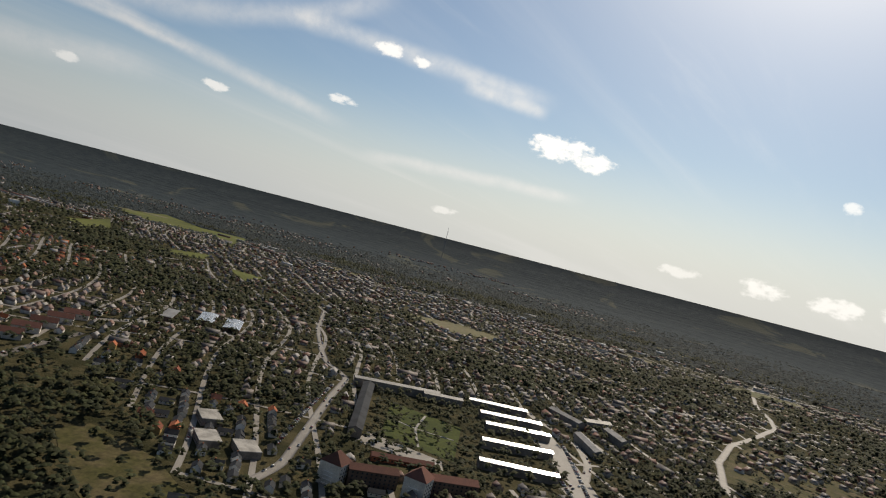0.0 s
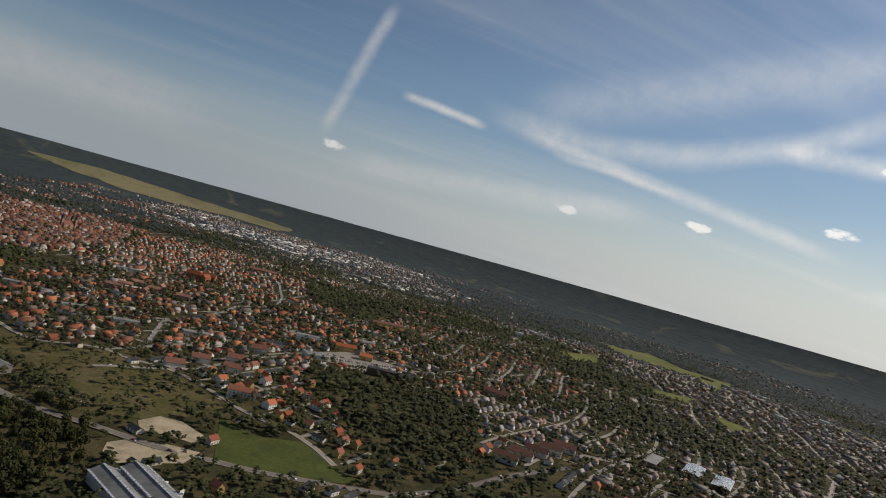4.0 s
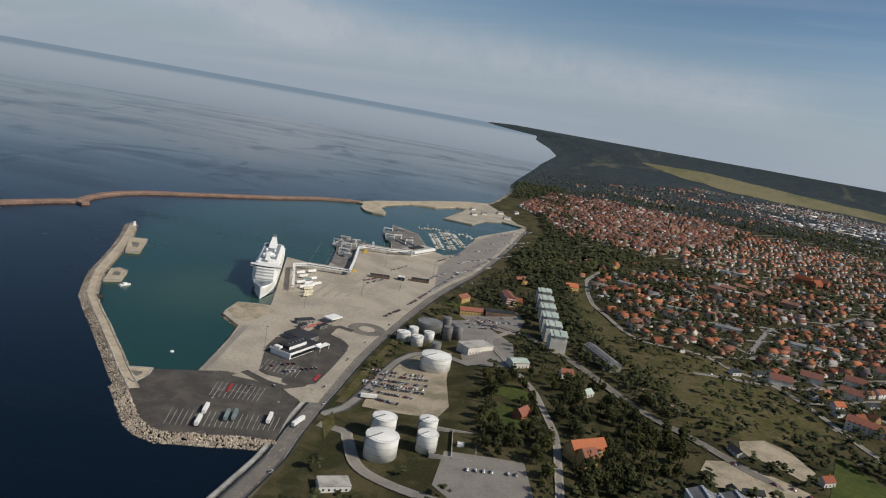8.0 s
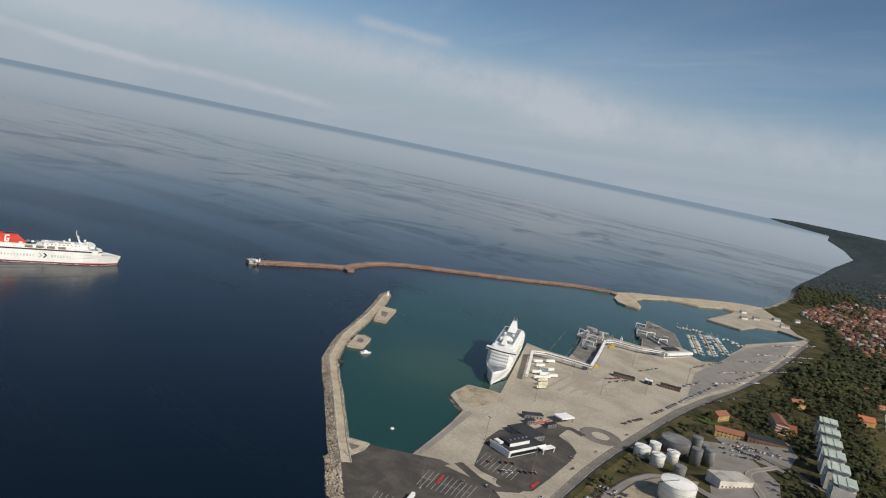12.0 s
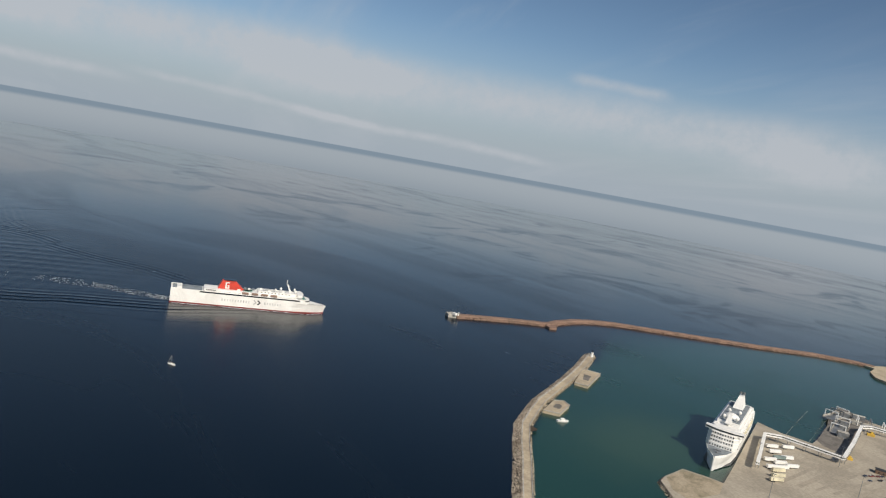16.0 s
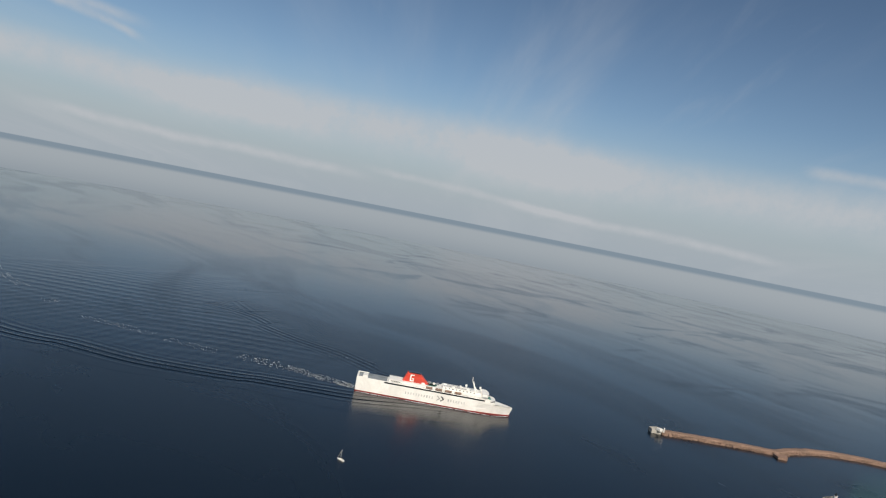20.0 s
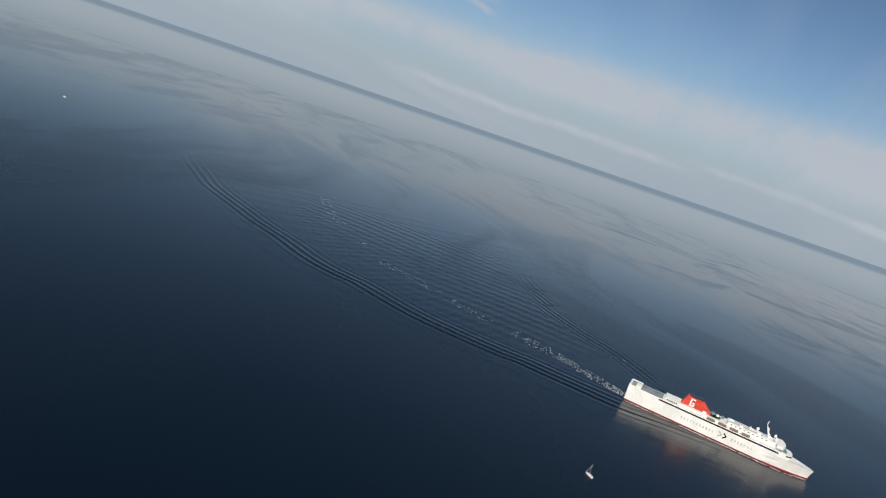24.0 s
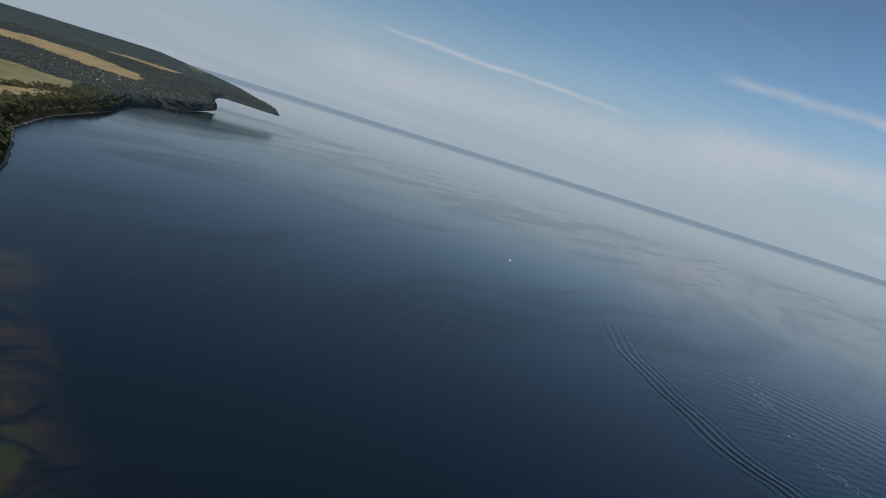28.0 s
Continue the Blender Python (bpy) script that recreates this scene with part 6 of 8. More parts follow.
block("workshop", "low grey workshop by the basin", -23, 763, 40, 20, 7, 4, M_TANK_GREY, M_ROOF_DARK, 0, 1, z=2.75)
block("depot_building", "grey flat-roofed depot with pale roof panels", 156, 757, 40, 34, 18, 7, M_WALL_PALE, M_KERB, 0, 1)
block("depot_building", "grey-roofed workshop behind the tanks", 197, 719, 25, 18, 14, 6, M_WALL_PALE, M_GREY_ROOF, 2, 1)
block("red_roofed_warehouse", "long orange-roofed brick warehouse", 152, 903, 15, 30, 11, 6, M_WALL_OCHRE, M_ROOF_RED, 3.4, 2)
block("red_roofed_warehouse", "orange-roofed brick warehouse by the street", 140, 960, 60, 22, 13, 7, M_WALL_OCHRE, M_ROOF_RED, 3.6, 2)
block("garden_bungalow", "white flat bungalow by the shore road", 66, 466, 20, 20, 12, 4, M_WHITE, M_KERB, 0, 1)

gang = thing("boarding_bridge", "long white raised passenger gangway on posts", "gangway", at=(0, 0, 2.75))
GANG = [(-62, 864), (-86, 966), (-72, 978), (-42, 981), (-14, 983), (-19, 1056), (-27, 1142), (-18, 1157), (24, 1163), (52, 1182)]
for (ax, ay), (bx, by) in zip(GANG, GANG[1:]):
    tube = part("tube", Shape().beam((ax, ay, 7.2), (bx, by, 7.2), 3.4, 3.0), M_WHITE, gang, "white enclosed walkway")
    length = math.hypot(bx - ax, by - ay)
    part("window_band", Shape().beam((ax, ay, 7.6), (bx, by, 7.6), 3.5, 0.8), M_DARK, tube)
    for k in range(int(length / 18) + 1):
        q = (k + 0.5) / (int(length / 18) + 1)
        px, py = ax + (bx - ax) * q, ay + (by - ay) * q
        part("post", Shape().beam((px - 1.3, py, -0.1), (px - 1.3, py, 6), 0.5).beam((px + 1.3, py, -0.1), (px + 1.3, py, 6), 0.5).beam((px - 1.6, py, 5.6), (px + 1.6, py, 5.6), 0.5), M_STEEL, gang)


def build_linkspan(x, y, turn, long, label):
    s = thing("linkspan", label, "ramp", "ferry ramps", at=(x, y, 2.7), turn=turn)
    part("deck", Shape().box(-long / 2, long / 2, -7, 7, -0.6, 0.6), M_STEEL, s)
    for px in (-long * 0.35, 0.0, long * 0.35):
        p = Shape()
        for side in (-1, 1):
            p.beam((px, side * 7.6, -2), (px, side * 7.6, 10), 1.0)
        p.beam((px, -8, 9.6), (px, 8, 9.6), 1.1)
        part("portal", p, M_WHITE if px else M_STEEL, s, "tall steel portal frame")
    for side in (-1, 1):
        part("side_girder", Shape().beam((-long / 2, side * 7, 1.6), (long / 2, side * 7, 1.6), 0.5, 2.4), M_KERB, s)
    part("ramp_flap", Shape().beam((long / 2, 0, 0.4), (long / 2 + 9, 0, 1.6), 10, 0.5), M_STEEL, s)
    return s


for x, y, turn, long, label in ((-46, 1126, 95, 60, "grey steel ferry ramp with portal frames"), (-61, 1179, 80, 46, "steel ferry ramp with pale girders"), (-24, 1182, 15, 40, "steel ferry ramp along the pier"),
                                (1, 1312, 100, 80, "long steel ferry ramp on the outer pier"), (31, 1277, 130, 50, "steel ferry ramp with portal frames")):
    build_linkspan(x, y, turn, long, label)

# ---- lorries, trailers and cars ----
for x, y, turn, w, d, h in ((-36, 1091, 20, 12, 7, 6), (-44, 1135, 20, 9, 7, 8), (-54, 1188, 20, 10, 8, 7), (-41, 1205, 20, 14, 6, 5), (10, 1274, 8, 9, 7, 7), (2, 1323, 8, 10, 6, 6), (16, 1380, 8, 12, 7, 5), (42, 1308, 8, 8, 8, 6)):
    block("ramp_house", "small grey machine house beside a ferry ramp", x, y, turn, w, d, h, M_STEEL, M_KERB, 0, 1, "machine houses at the ramps", z=2.9, bays=False)


def build_trailer(mat, label, cab=False):
    t = thing("lorry_trailer" if not cab else "lorry", label, "trailer" if not cab else "lorry", "parked trailers")
    part("box_body", Shape().soft_box(-6.8, 6.8, -1.28, 1.28, 1.15, 4.0, 0.08), mat, t)
    part("chassis", Shape().box(-6.6, 6.4, -0.9, 0.9, 0.85, 1.15), M_STEEL, t)
    for px in (-5.4, -4.1, -2.8):
        for side in (-1, 1):
            w = Shape()
            w.beam((px, side * 1.0 - 0.2, 0.5), (px, side * 1.0 + 0.2, 0.5), 1.0, 1.0)
            part("wheel", w, M_TYRE, t)
    part("landing_leg", Shape().box(3.6, 3.9, -0.9, -0.6, 0, 1).box(3.6, 3.9, 0.6, 0.9, 0, 1), M_STEEL, t)
    if cab:
        c = part("cab", Shape().soft_box(7.2, 9.4, -1.2, 1.2, 0.6, 3.7, 0.25), mat, t)
        part("windscreen", Shape().box(9.35, 9.46, -1.05, 1.05, 2.0, 3.2), M_DARK, c)
    return t


white_trailer = build_trailer(M_WHITE, "white box trailer parked on the lot")
cream_trailer = build_trailer(M_CREAM, "cream tarpaulin trailer parked on the quay")
teal_trailer = build_trailer(M_TEAL, "grey-green tarpaulin trailer parked on the lot")
lorry = build_trailer(M_WHITE, "white lorry with a box body", True)
white_trailer.matrix_world = pose(-39, 515, 2.78, 0, 0, 97)
teal_trailer.matrix_world = pose(-24, 530, 2.78, 0, 0, 97)
cream_trailer.matrix_world = pose(-48, 884, 2.75, 0, 0, 54)
lorry.matrix_world = pose(25, 539, 2.98, 0, 0, 74)
copy_thing(white_trailer, pose(-41, 534, 2.78, 0, 0, 97))
copy_thing(teal_trailer, pose(-19, 532, 2.78, 0, 0, 97))
copy_thing(white_trailer, pose(5, 537, 2.78, 0, 0, 94))
for x, y, kind in ((-44, 870, cream_trailer), (-42, 857, cream_trailer), (-54, 888, white_trailer), (-43, 911, white_trailer), (-53, 908, white_trailer), (-62, 906, white_trailer), (-53, 931, white_trailer),
                   (-58, 922, teal_trailer), (-73, 950, white_trailer), (-62, 967, white_trailer), (-66, 936, white_trailer), (-48, 897, white_trailer)):
    copy_thing(kind, pose(x, y, 2.75, 0, 0, 54))
for x, y, a in ((311, 492, 30), (316, 480, 20), (332, 460, 60), (338, 447, 55)):
    copy_thing(lorry, pose(x, y, ground_at(x, y) + 0.4, 0, 0, a))
copy_thing(white_trailer, pose(68, 606, ground_at(68, 606) + 0.3, 0, 0, 10))


def build_car(estate):
    c = thing("parked_car", "small saloon car with dark windows, parked", "car", "parked cars")
    part("body", Shape().soft_box(-2.2, 2.2, -0.88, 0.88, 0.3, 0.95, 0.12), M_CAR, c)
    part("cabin", Shape().prism([(-1.9 if estate else -1.5, -0.8), (1.0, -0.8), (1.0, 0.8), (-1.9 if estate else -1.5, 0.8)], 0.9, 1.48, [(-1.6 if estate else -1.0, -0.65), (0.4, -0.65), (0.4, 0.65), (-1.6 if estate else -1.0, 0.65)]), M_DARK, c)
    part("car_roof", Shape().box(-1.55 if estate else -0.95, 0.35, -0.62, 0.62, 1.47, 1.54), M_CAR, c)
    wheel = Shape().beam((0, -0.11, 0), (0, 0.11, 0), 0.62, 0.62).mesh("wheel", M_TYRE)
    for px in (-1.35, 1.35):
        for py in (-0.82, 0.82):
            w = new("wheel", wheel)
            w.parent, w.location = c, (px, py, 0.31)
    return c


cars = [build_car(False), build_car(True)]
tagged(cars[1], "small estate car with dark windows, parked")


def park_row(x0, y0, x1, y1, count, turn, lift=0.0, base=None):
    for i in range(count):
        q = (i + 0.5) / count
        x, y = x0 + (x1 - x0) * q + rng.uniform(-0.4, 0.4), y0 + (y1 - y0) * q + rng.uniform(-0.4, 0.4)
        if rng.uniform() < 0.16:
            continue
        copy_thing(cars[int(rng.integers(0, 2))], pose(x, y, (ground_at(x, y) if base is None else base) + lift, 0, 0, turn + rng.uniform(-4, 4)))


park_row(51, 829, 67, 869, 12, 15, 0, 2.75)
park_row(74, 893, 134, 1119, 34, 15, 0, 2.75)
park_row(6, 971, 21, 995, 9, 60, 0, 2.75)
park_row(13, 963, 32, 997, 9, 60, 0, 2.75)
park_row(35, 1057, 56, 1108, 10, 70, 0, 2.75)
park_row(87, 1034, 112, 1101, 12, 20, 0, 2.75)
park_row(61, 662, 114, 658, 24, 80, 0.25)
park_row(61, 650, 114, 645, 24, 80, 0.25)
park_row(59, 635, 112, 628, 20, 100, 0.25)
park_row(59, 611, 93, 601, 14, 80, 0.25)
park_row(-10, 626, 16, 649, 8, 150, 0, 2.9)
park_row(159, 865, 183, 846, 8, 100, 0.4)
park_row(188, 893, 201, 868, 7, 10, 0.4)
park_row(305, 690, 336, 633, 16, 20, 0.6)
park_row(149, 841, 180, 840, 10, 70, 0.4)
park_row(145, 856, 184, 854, 12, 70, 0.4)
park_row(160, 888, 190, 868, 9, 80, 0.4)
park_row(119, 995, 194, 1147, 20, 60, 0.0, 2.75)
park_row(93, 1163, 145, 1293, 14, 10, 0, 2.75)
park_row(155, 1174, 224, 1356, 16, 10, 0, 2.75)
park_row(62, 623, 107, 615, 16, 90, 0.25)
park_row(-24, 634, 1, 654, 6, 150, 0, 2.92)
for x, y, a in ((30, 612, 82), (46, 735, 70), (62, 805, 66), (31, 702, 30), (25, 470, 70), (110, 929, 62), (37, 681, 254), (92, 890, 245), (36, 581, 260)):
    copy_thing(cars[int(rng.integers(0, 2))], pose(x, y, max(2.75, ground_at(x, y) + 0.36), 0, 0, a))
cars[0].matrix_world = pose(-24, 588, 2.78, 0, 0, 100)
cars[1].matrix_world = pose(-8, 596, 2.78, 0, 0, 100)



def parked_cars():
    """The many cars that stand in rows on the car parks and along the streets of the town."""
    spots = []
    for x0, y0, x1, y1, n, a in ((123, 1108, 192, 1207, 22, 40), (130, 1186, 287, 1416, 42, 40), (157, 1307, 301, 1516, 40, 30), (184, 1408, 326, 1568, 40, 30), (210, 1530, 293, 1660, 44, 20), (634, -130, 926, -79, 70, 105),
                                 (650, -141, 888, -124, 50, 105), (698, 832, 857, 782, 36, 75), (694, 801, 795, 778, 22, 75), (61, 670, 110, 667, 16, 80), (57, 640, 112, 636, 20, 80), (146, 873, 202, 868, 16, 70), (602, 136, 843, 148, 50, 90),
                                 (578, 197, 613, 210, 8, 60), (957, 323, 997, 290, 18, 60), (136, 503, 185, 501, 9, 80)):
        for i in range(n):
            q = (i + 0.5) / n
            if rng.uniform() < 0.78:
                spots.append((x0 + (x1 - x0) * q, y0 + (y1 - y0) * q, a + rng.uniform(-4, 4)))
    for line in (SCHOOL_ROAD, TOWN_ROAD, EAST_ROAD, ROW_STREET, INLAND_ROAD[9:], HALL_ROAD):
        for (x0, y0), (x1, y1) in zip(line, line[1:]):
            long = math.hypot(x1 - x0, y1 - y0)
            for i in range(int(long / 16)):
                q, side = rng.uniform(), rng.choice((-2.6, 2.6))
                spots.append((x0 + (x1 - x0) * q - (y1 - y0) / long * side, y0 + (y1 - y0) * q + (x1 - x0) / long * side, math.degrees(math.atan2(y1 - y0, x1 - x0))))
    p = np.array(spots)
    lift = np.where((p[:, 0] < 340) & (p[:, 1] > 1050), 2.86 - heights(p[:, 0], p[:, 1]), 0.5)
    car = Shape().prism([(-2.1, -0.85), (2.1, -0.85), (2.1, 0.85), (-2.1, 0.85)], 0, 0.8)
    car.prism([(-1.5, -0.8), (1.2, -0.8), (1.2, 0.8), (-1.5, 0.8)], 0.8, 1.45, [(-1.1, -0.65), (0.6, -0.65), (0.6, 0.65), (-1.1, 0.65)])
    tris = np.array([t for f in car.f for t in [(f[0], f[i], f[i + 1]) for i in range(1, len(f) - 1)]])
    v, f = repeat(car.v, tris, np.stack([p[:, 0], p[:, 1], heights(p[:, 0], p[:, 1]) + lift], -1), np.radians(p[:, 2]), np.ones((len(p), 3)) * 1.08)
    tagged(bulk("parked_cars", v, f, M_CARS_FAR), "rows of parked cars in many colours", "cars", kind="stuff")


parked_cars()


def build_light_mast(x, y, z):
    m = thing("light_mast", "tall thin steel floodlight mast on the paved ground", "lamp", "floodlight masts", at=(x, y, z))
    part("pole", Shape().ring(0, 0, [(0.3, 0), (0.14, 21)], 8), M_STEEL, m)
    part("lamp_frame", Shape().beam((-1.6, 0, 21), (1.6, 0, 21), 0.3, 0.5), M_STEEL, m)
    part("base", Shape().soft_box(-0.7, 0.7, -0.7, 0.7, 0, 0.8), M_KERB, m)


for x, y in ((-44, 556), (3, 569), (-39, 674), (12, 648), (-35, 812), (16, 900), (-15, 974), (58, 957), (24, 1079), (96, 1071), (-68, 883)):
    build_light_mast(x, y, 2.78)


def bars(name, places, label, mat=M_LINE, category="marking"):
    """Painted lines: (x0, y0, x1, y1, z, width)."""
    s = Shape()
    for x0, y0, x1, y1, z, w in places:
        s.beam((x0, y0, z), (x1, y1, z), w, 0.05)
    return tagged(part(name, s, mat), label, category, kind="structure")


lines = [(-48 + i * 3.55, 559.2 + i * 0.5, -50.5 + i * 3.72, 586.4 + i * 0.36, 2.81, 0.30) for i in range(11)]
lines += [(-59.2 + i * 3.56, 505.5 + i * 0.89, -63.4 + i * 3.7, 529.6 + i * 0.78, 2.81, 0.30) for i in range(21)]
lines += [(-28.3 + i * 3.9, 625.1 - i * 0.55, -28.1 + i * 4.0, 649.1 - i * 0.47, 2.93, 0.28) for i in range(9)]
lines += [(-50, 572, -13, 577, 2.81, 0.30)]
bars("trim_parking_lines", lines, "faded white parking bay lines")
joints = []
for k in range(9):
    joints.append((-70 + k * 3, 830 + k * 42, 40 + k * 16, 800 + k * 40, 2.765, 0.22))
for k in range(6):
    joints.append((-60 + k * 22, 815, -90 + k * 24, 1160, 2.770, 0.22))
bars("trim_apron_joints", joints, "faint joints between concrete bays", M_QUAY_WORN)
lanes = [(-52 + 13 * k, 850 + 9 * k, -40 + 17 * k, 985 + 12 * k, 2.774, 3.0 + k % 3) for k in range(6)]
bars("trim_tyre_marks", lanes, "broad faint tyre lanes on the apron", M_QUAY_WORN)
edge = []
for line in (offset_line(COAST_ROAD[3:14], 5.6), offset_line(COAST_ROAD[3:14], -5.6)):
    for (x0, y0), (x1, y1) in zip(line, line[1:]):
        edge.append((x0, y0, x1, y1, max(ground_at(x0, y0), 2.3) + 0.40, 0.25))
for (x0, y0), (x1, y1) in zip(COAST_ROAD[3:14], COAST_ROAD[4:14]):
    n = max(1, int(math.hypot(x1 - x0, y1 - y0) / 9))
    for i in range(n):
        a, b = i / n, (i + 0.45) / n
        edge.append((x0 + (x1 - x0) * a, y0 + (y1 - y0) * a, x0 + (x1 - x0) * b, y0 + (y1 - y0) * b, max(ground_at(x0, y0), 2.3) + 0.40, 0.22))
bars("trim_road_lines", edge, "white edge and centre lines on the coast road")
rnd = Shape().ring(41, 778, [(8.6, 2.4), (8.6, 3.05), (8.0, 3.1)], 36)
tagged(part("pavement_roundabout", rnd, M_QUAY), "raised round island of the roundabout", "roundabout", kind="structure")
rnd = Shape().ring(41, 778, [(20, 2.3), (20, 2.86)], 40)
tagged(part("road_roundabout", rnd, M_TARMAC), "circular grey carriageway of the roundabout", "road", kind="structure")
barrier = Shape().beam((-16, 747, 3.2), (-7, 774, 3.2), 0.4, 1.0).beam((-20, 742, 3.2), (-13, 764, 3.2), 0.4, 1.0)
tagged(part("barrier", barrier, M_RED), "row of red traffic barriers by the terminal", "barrier")
tagged(part("barrier", Shape().beam((-38, 571, 3.2), (-39, 586, 3.2), 1.8, 1.0), M_RED), "stack of red plastic barriers on the lot", "barrier")
tagged(part("barrier", Shape().beam((19, 621, 3.3), (21, 634, 3.3), 2.2, 1.2), M_RED), "stack of red plastic barriers beside the road", "barrier")
tagged(part("forklift_truck", Shape().soft_box(-4, 4, -2, 2, 0, 3).box(-1, 2, -1.6, 1.6, 3, 5), M_YELLOW), "yellow terminal tractor under the gangway", "vehicle").matrix_world = pose(-16, 1143, 2.75, 0, 0, 20)
tagged(part("forklift_truck", Shape().soft_box(-3, 3, -1.6, 1.6, 0, 2.4).box(-1, 1.4, -1.3, 1.3, 2.4, 4), M_YELLOW), "yellow forklift beside the gangway", "vehicle").matrix_world = pose(-13, 1012, 2.75, 0, 0, 20)

# ---- lighthouse, buoys and jetties ----
lh = thing("harbour_light", "small white harbour light with a lantern on the pier head", "lighthouse", at=(-340, 1046, 3))
part("tower", Shape().ring(0, 0, [(2.4, 0), (1.6, 6.0), (2.2, 6.2), (2.2, 6.6)], 16), M_WHITE, lh)
part("lantern", Shape().ring(0, 0, [(1.2, 6.6), (1.2, 8.6), (1.5, 8.6), (0.1, 10)], 12), M_DARK, lh)
lh2 = thing("beacon_hut", "white hut and beacon on the breakwater head", "beacon", at=(-549, 995, 5.1))
part("hut", Shape().soft_box(-3, 3, -2.4, 2.4, 0, 3.4), M_WHITE, lh2)
part("beacon", Shape().ring(5, 3, [(0.9, 0), (0.6, 5), (0.9, 5.2), (0.1, 6.2)], 10), M_WHITE, lh2)
for x, y, label in ((-108, 634, "pale square mooring raft in the basin"),):
    b = thing("mooring_buoy", label, "buoy", "buoys in the basin", at=(x, y, 0))
    part("float", Shape().ring(0, 0, [(0.3, -0.6), (1.7 if y < 700 else 1.0, 0), (1.6 if y < 700 else 0.9, 0.7), (0.3, 1.4)], 10), M_WHITE, b)
    part("post", Shape().ring(0, 0, [(0.12, 1.2), (0.12, 2.4)], 6), M_STEEL, b)
dol = thing("mooring_dolphin", "dark timber dolphin beside the pier platform", "dolphin", at=(-225, 731, 0))
part("deck", Shape().box(-4, 4, -5, 5, 1.8, 2.4), M_BARK, dol)
for px in (-3, 3):
    for py in (-4, 4):
        part("pile", Shape().ring(px, py, [(0.4, -4), (0.4, 1.8)], 8), M_BARK, dol)
JETTIES = [(74, 1432, 98, 1290), (93, 1466, 120, 1300), (109, 1476, 138, 1343), (46, 1465, 91, 1495), (129, 1485, 160, 1459)]
for x0, y0, x1, y1 in JETTIES:
    j = thing("jetty", "narrow wooden marina jetty on piles", "jetty", "marina jetties", at=(0, 0, 0))
    part("deck", Shape().beam((x0, y0, 0.9), (x1, y1, 0.9), 2.6, 0.4), M_PIER, j)
    for k in range(8):
        px, py = x0 + (x1 - x0) * k / 7, y0 + (y1 - y0) * k / 7
        part("pile", Shape().ring(px, py, [(0.25, -3), (0.25, 1.6)], 6), M_BARK, j)
boat_a = build_motor_boat(79, 1370, 10, 1.3, "white motor boat moored at a jetty", "boats in the marina")
boat_b = build_yacht(92, 1360, 190, "white yacht with bare mast moored at a jetty")
tagged(boat_b, group="boats in the marina")
for x0, y0, x1, y1 in JETTIES:
    n = int(math.hypot(x1 - x0, y1 - y0) / 6.5)
    a = math.degrees(math.atan2(y1 - y0, x1 - x0))
    for i in range(n):
        for side in (-1, 1):
            if rng.uniform() < 0.42:
                continue
            q = (i + 0.5) / n
            nx, ny = -math.sin(radians(a)) * side * 5.6, math.cos(radians(a)) * side * 5.6
            one = copy_thing(boat_a if rng.uniform() < 0.6 else boat_b, pose(x0 + (x1 - x0) * q + nx, y0 + (y1 - y0) * q + ny, 0, 0, 0, a + 90 * side + rng.uniform(-4, 4)))
            one.scale = (0.62,) * 3
boat_a.scale = boat_b.scale = (0.62,) * 3
for x, y, turn, w, d, label in ((158, 1779, 40, 26, 14, "pale boathouse by the old harbour"), (184, 1818, 25, 22, 14, "white harbour house with a pale roof"), (156, 1872, 60, 34, 12, "long low boathouse at the old harbour"),
                                (228, 1887, 30, 26, 16, "white hotel by the small harbour"), (243, 1811, 20, 30, 14, "pale warehouse by the small harbour"), (274, 1950, 50, 28, 14, "white building by the yacht harbour")):
    block("harbour_house", label, x, y, turn, w * 0.62, d * 0.62, 5, M_WALL_PALE, M_TANK_GREY, 2.4, 2, "houses at the old harbour", bays=False)

# ---- apartment houses ----
def build_stepped_flats(x, y, turn, k):
    b = thing("apartment_block", "white stepped apartment block with a pale green sheet roof", "building", "stepped flats below the slope", at=(x, y, ground_at(x, y)), turn=turn)
    part("wall", Shape().box(-13, 13, -10, 10, -4, 17), M_WALL_PALE, b)
    part("upper_wall", Shape().box(-12, 12, -5, 9.5, 17, 20), M_WALL_PALE, b)
    part("roof", Shape().prism([(-13.6, -10.6), (13.6, -10.6), (13.6, 10.4), (-13.6, 10.4)], 20.0, 20.4).beam((-13.6, -2, 20.8), (13.6, -2, 20.8), 9, 0.4).beam((-13.6, 6, 21.3), (13.6, 6, 21.3), 9, 0.4), M_GREY_ROOF, b, "pale green ribbed sheet roof")
    for z in (2, 5, 8, 11, 14):
        for px in (-8.6, 0, 8.6):
            bal = part("balcony", Shape().box(px - 3.4, px + 3.4, -12.2, -10, z, z + 0.25).box(px - 3.4, px + 3.4, -12.3, -12.1, z + 0.25, z + 1.25), M_WHITE, b)
            part("balcony_door", Shape().box(px - 1.6, px + 1.6, -10.1, -9.95, z + 0.3, z + 2.5), M_PANE, bal)
        windows_on(b, -11, 11, 10, [z], 6)
    b.scale = (1, 1, 0.72)
    b.scale = (0.84, 0.86, 0.92)
    SITES.append((x, y, 18))


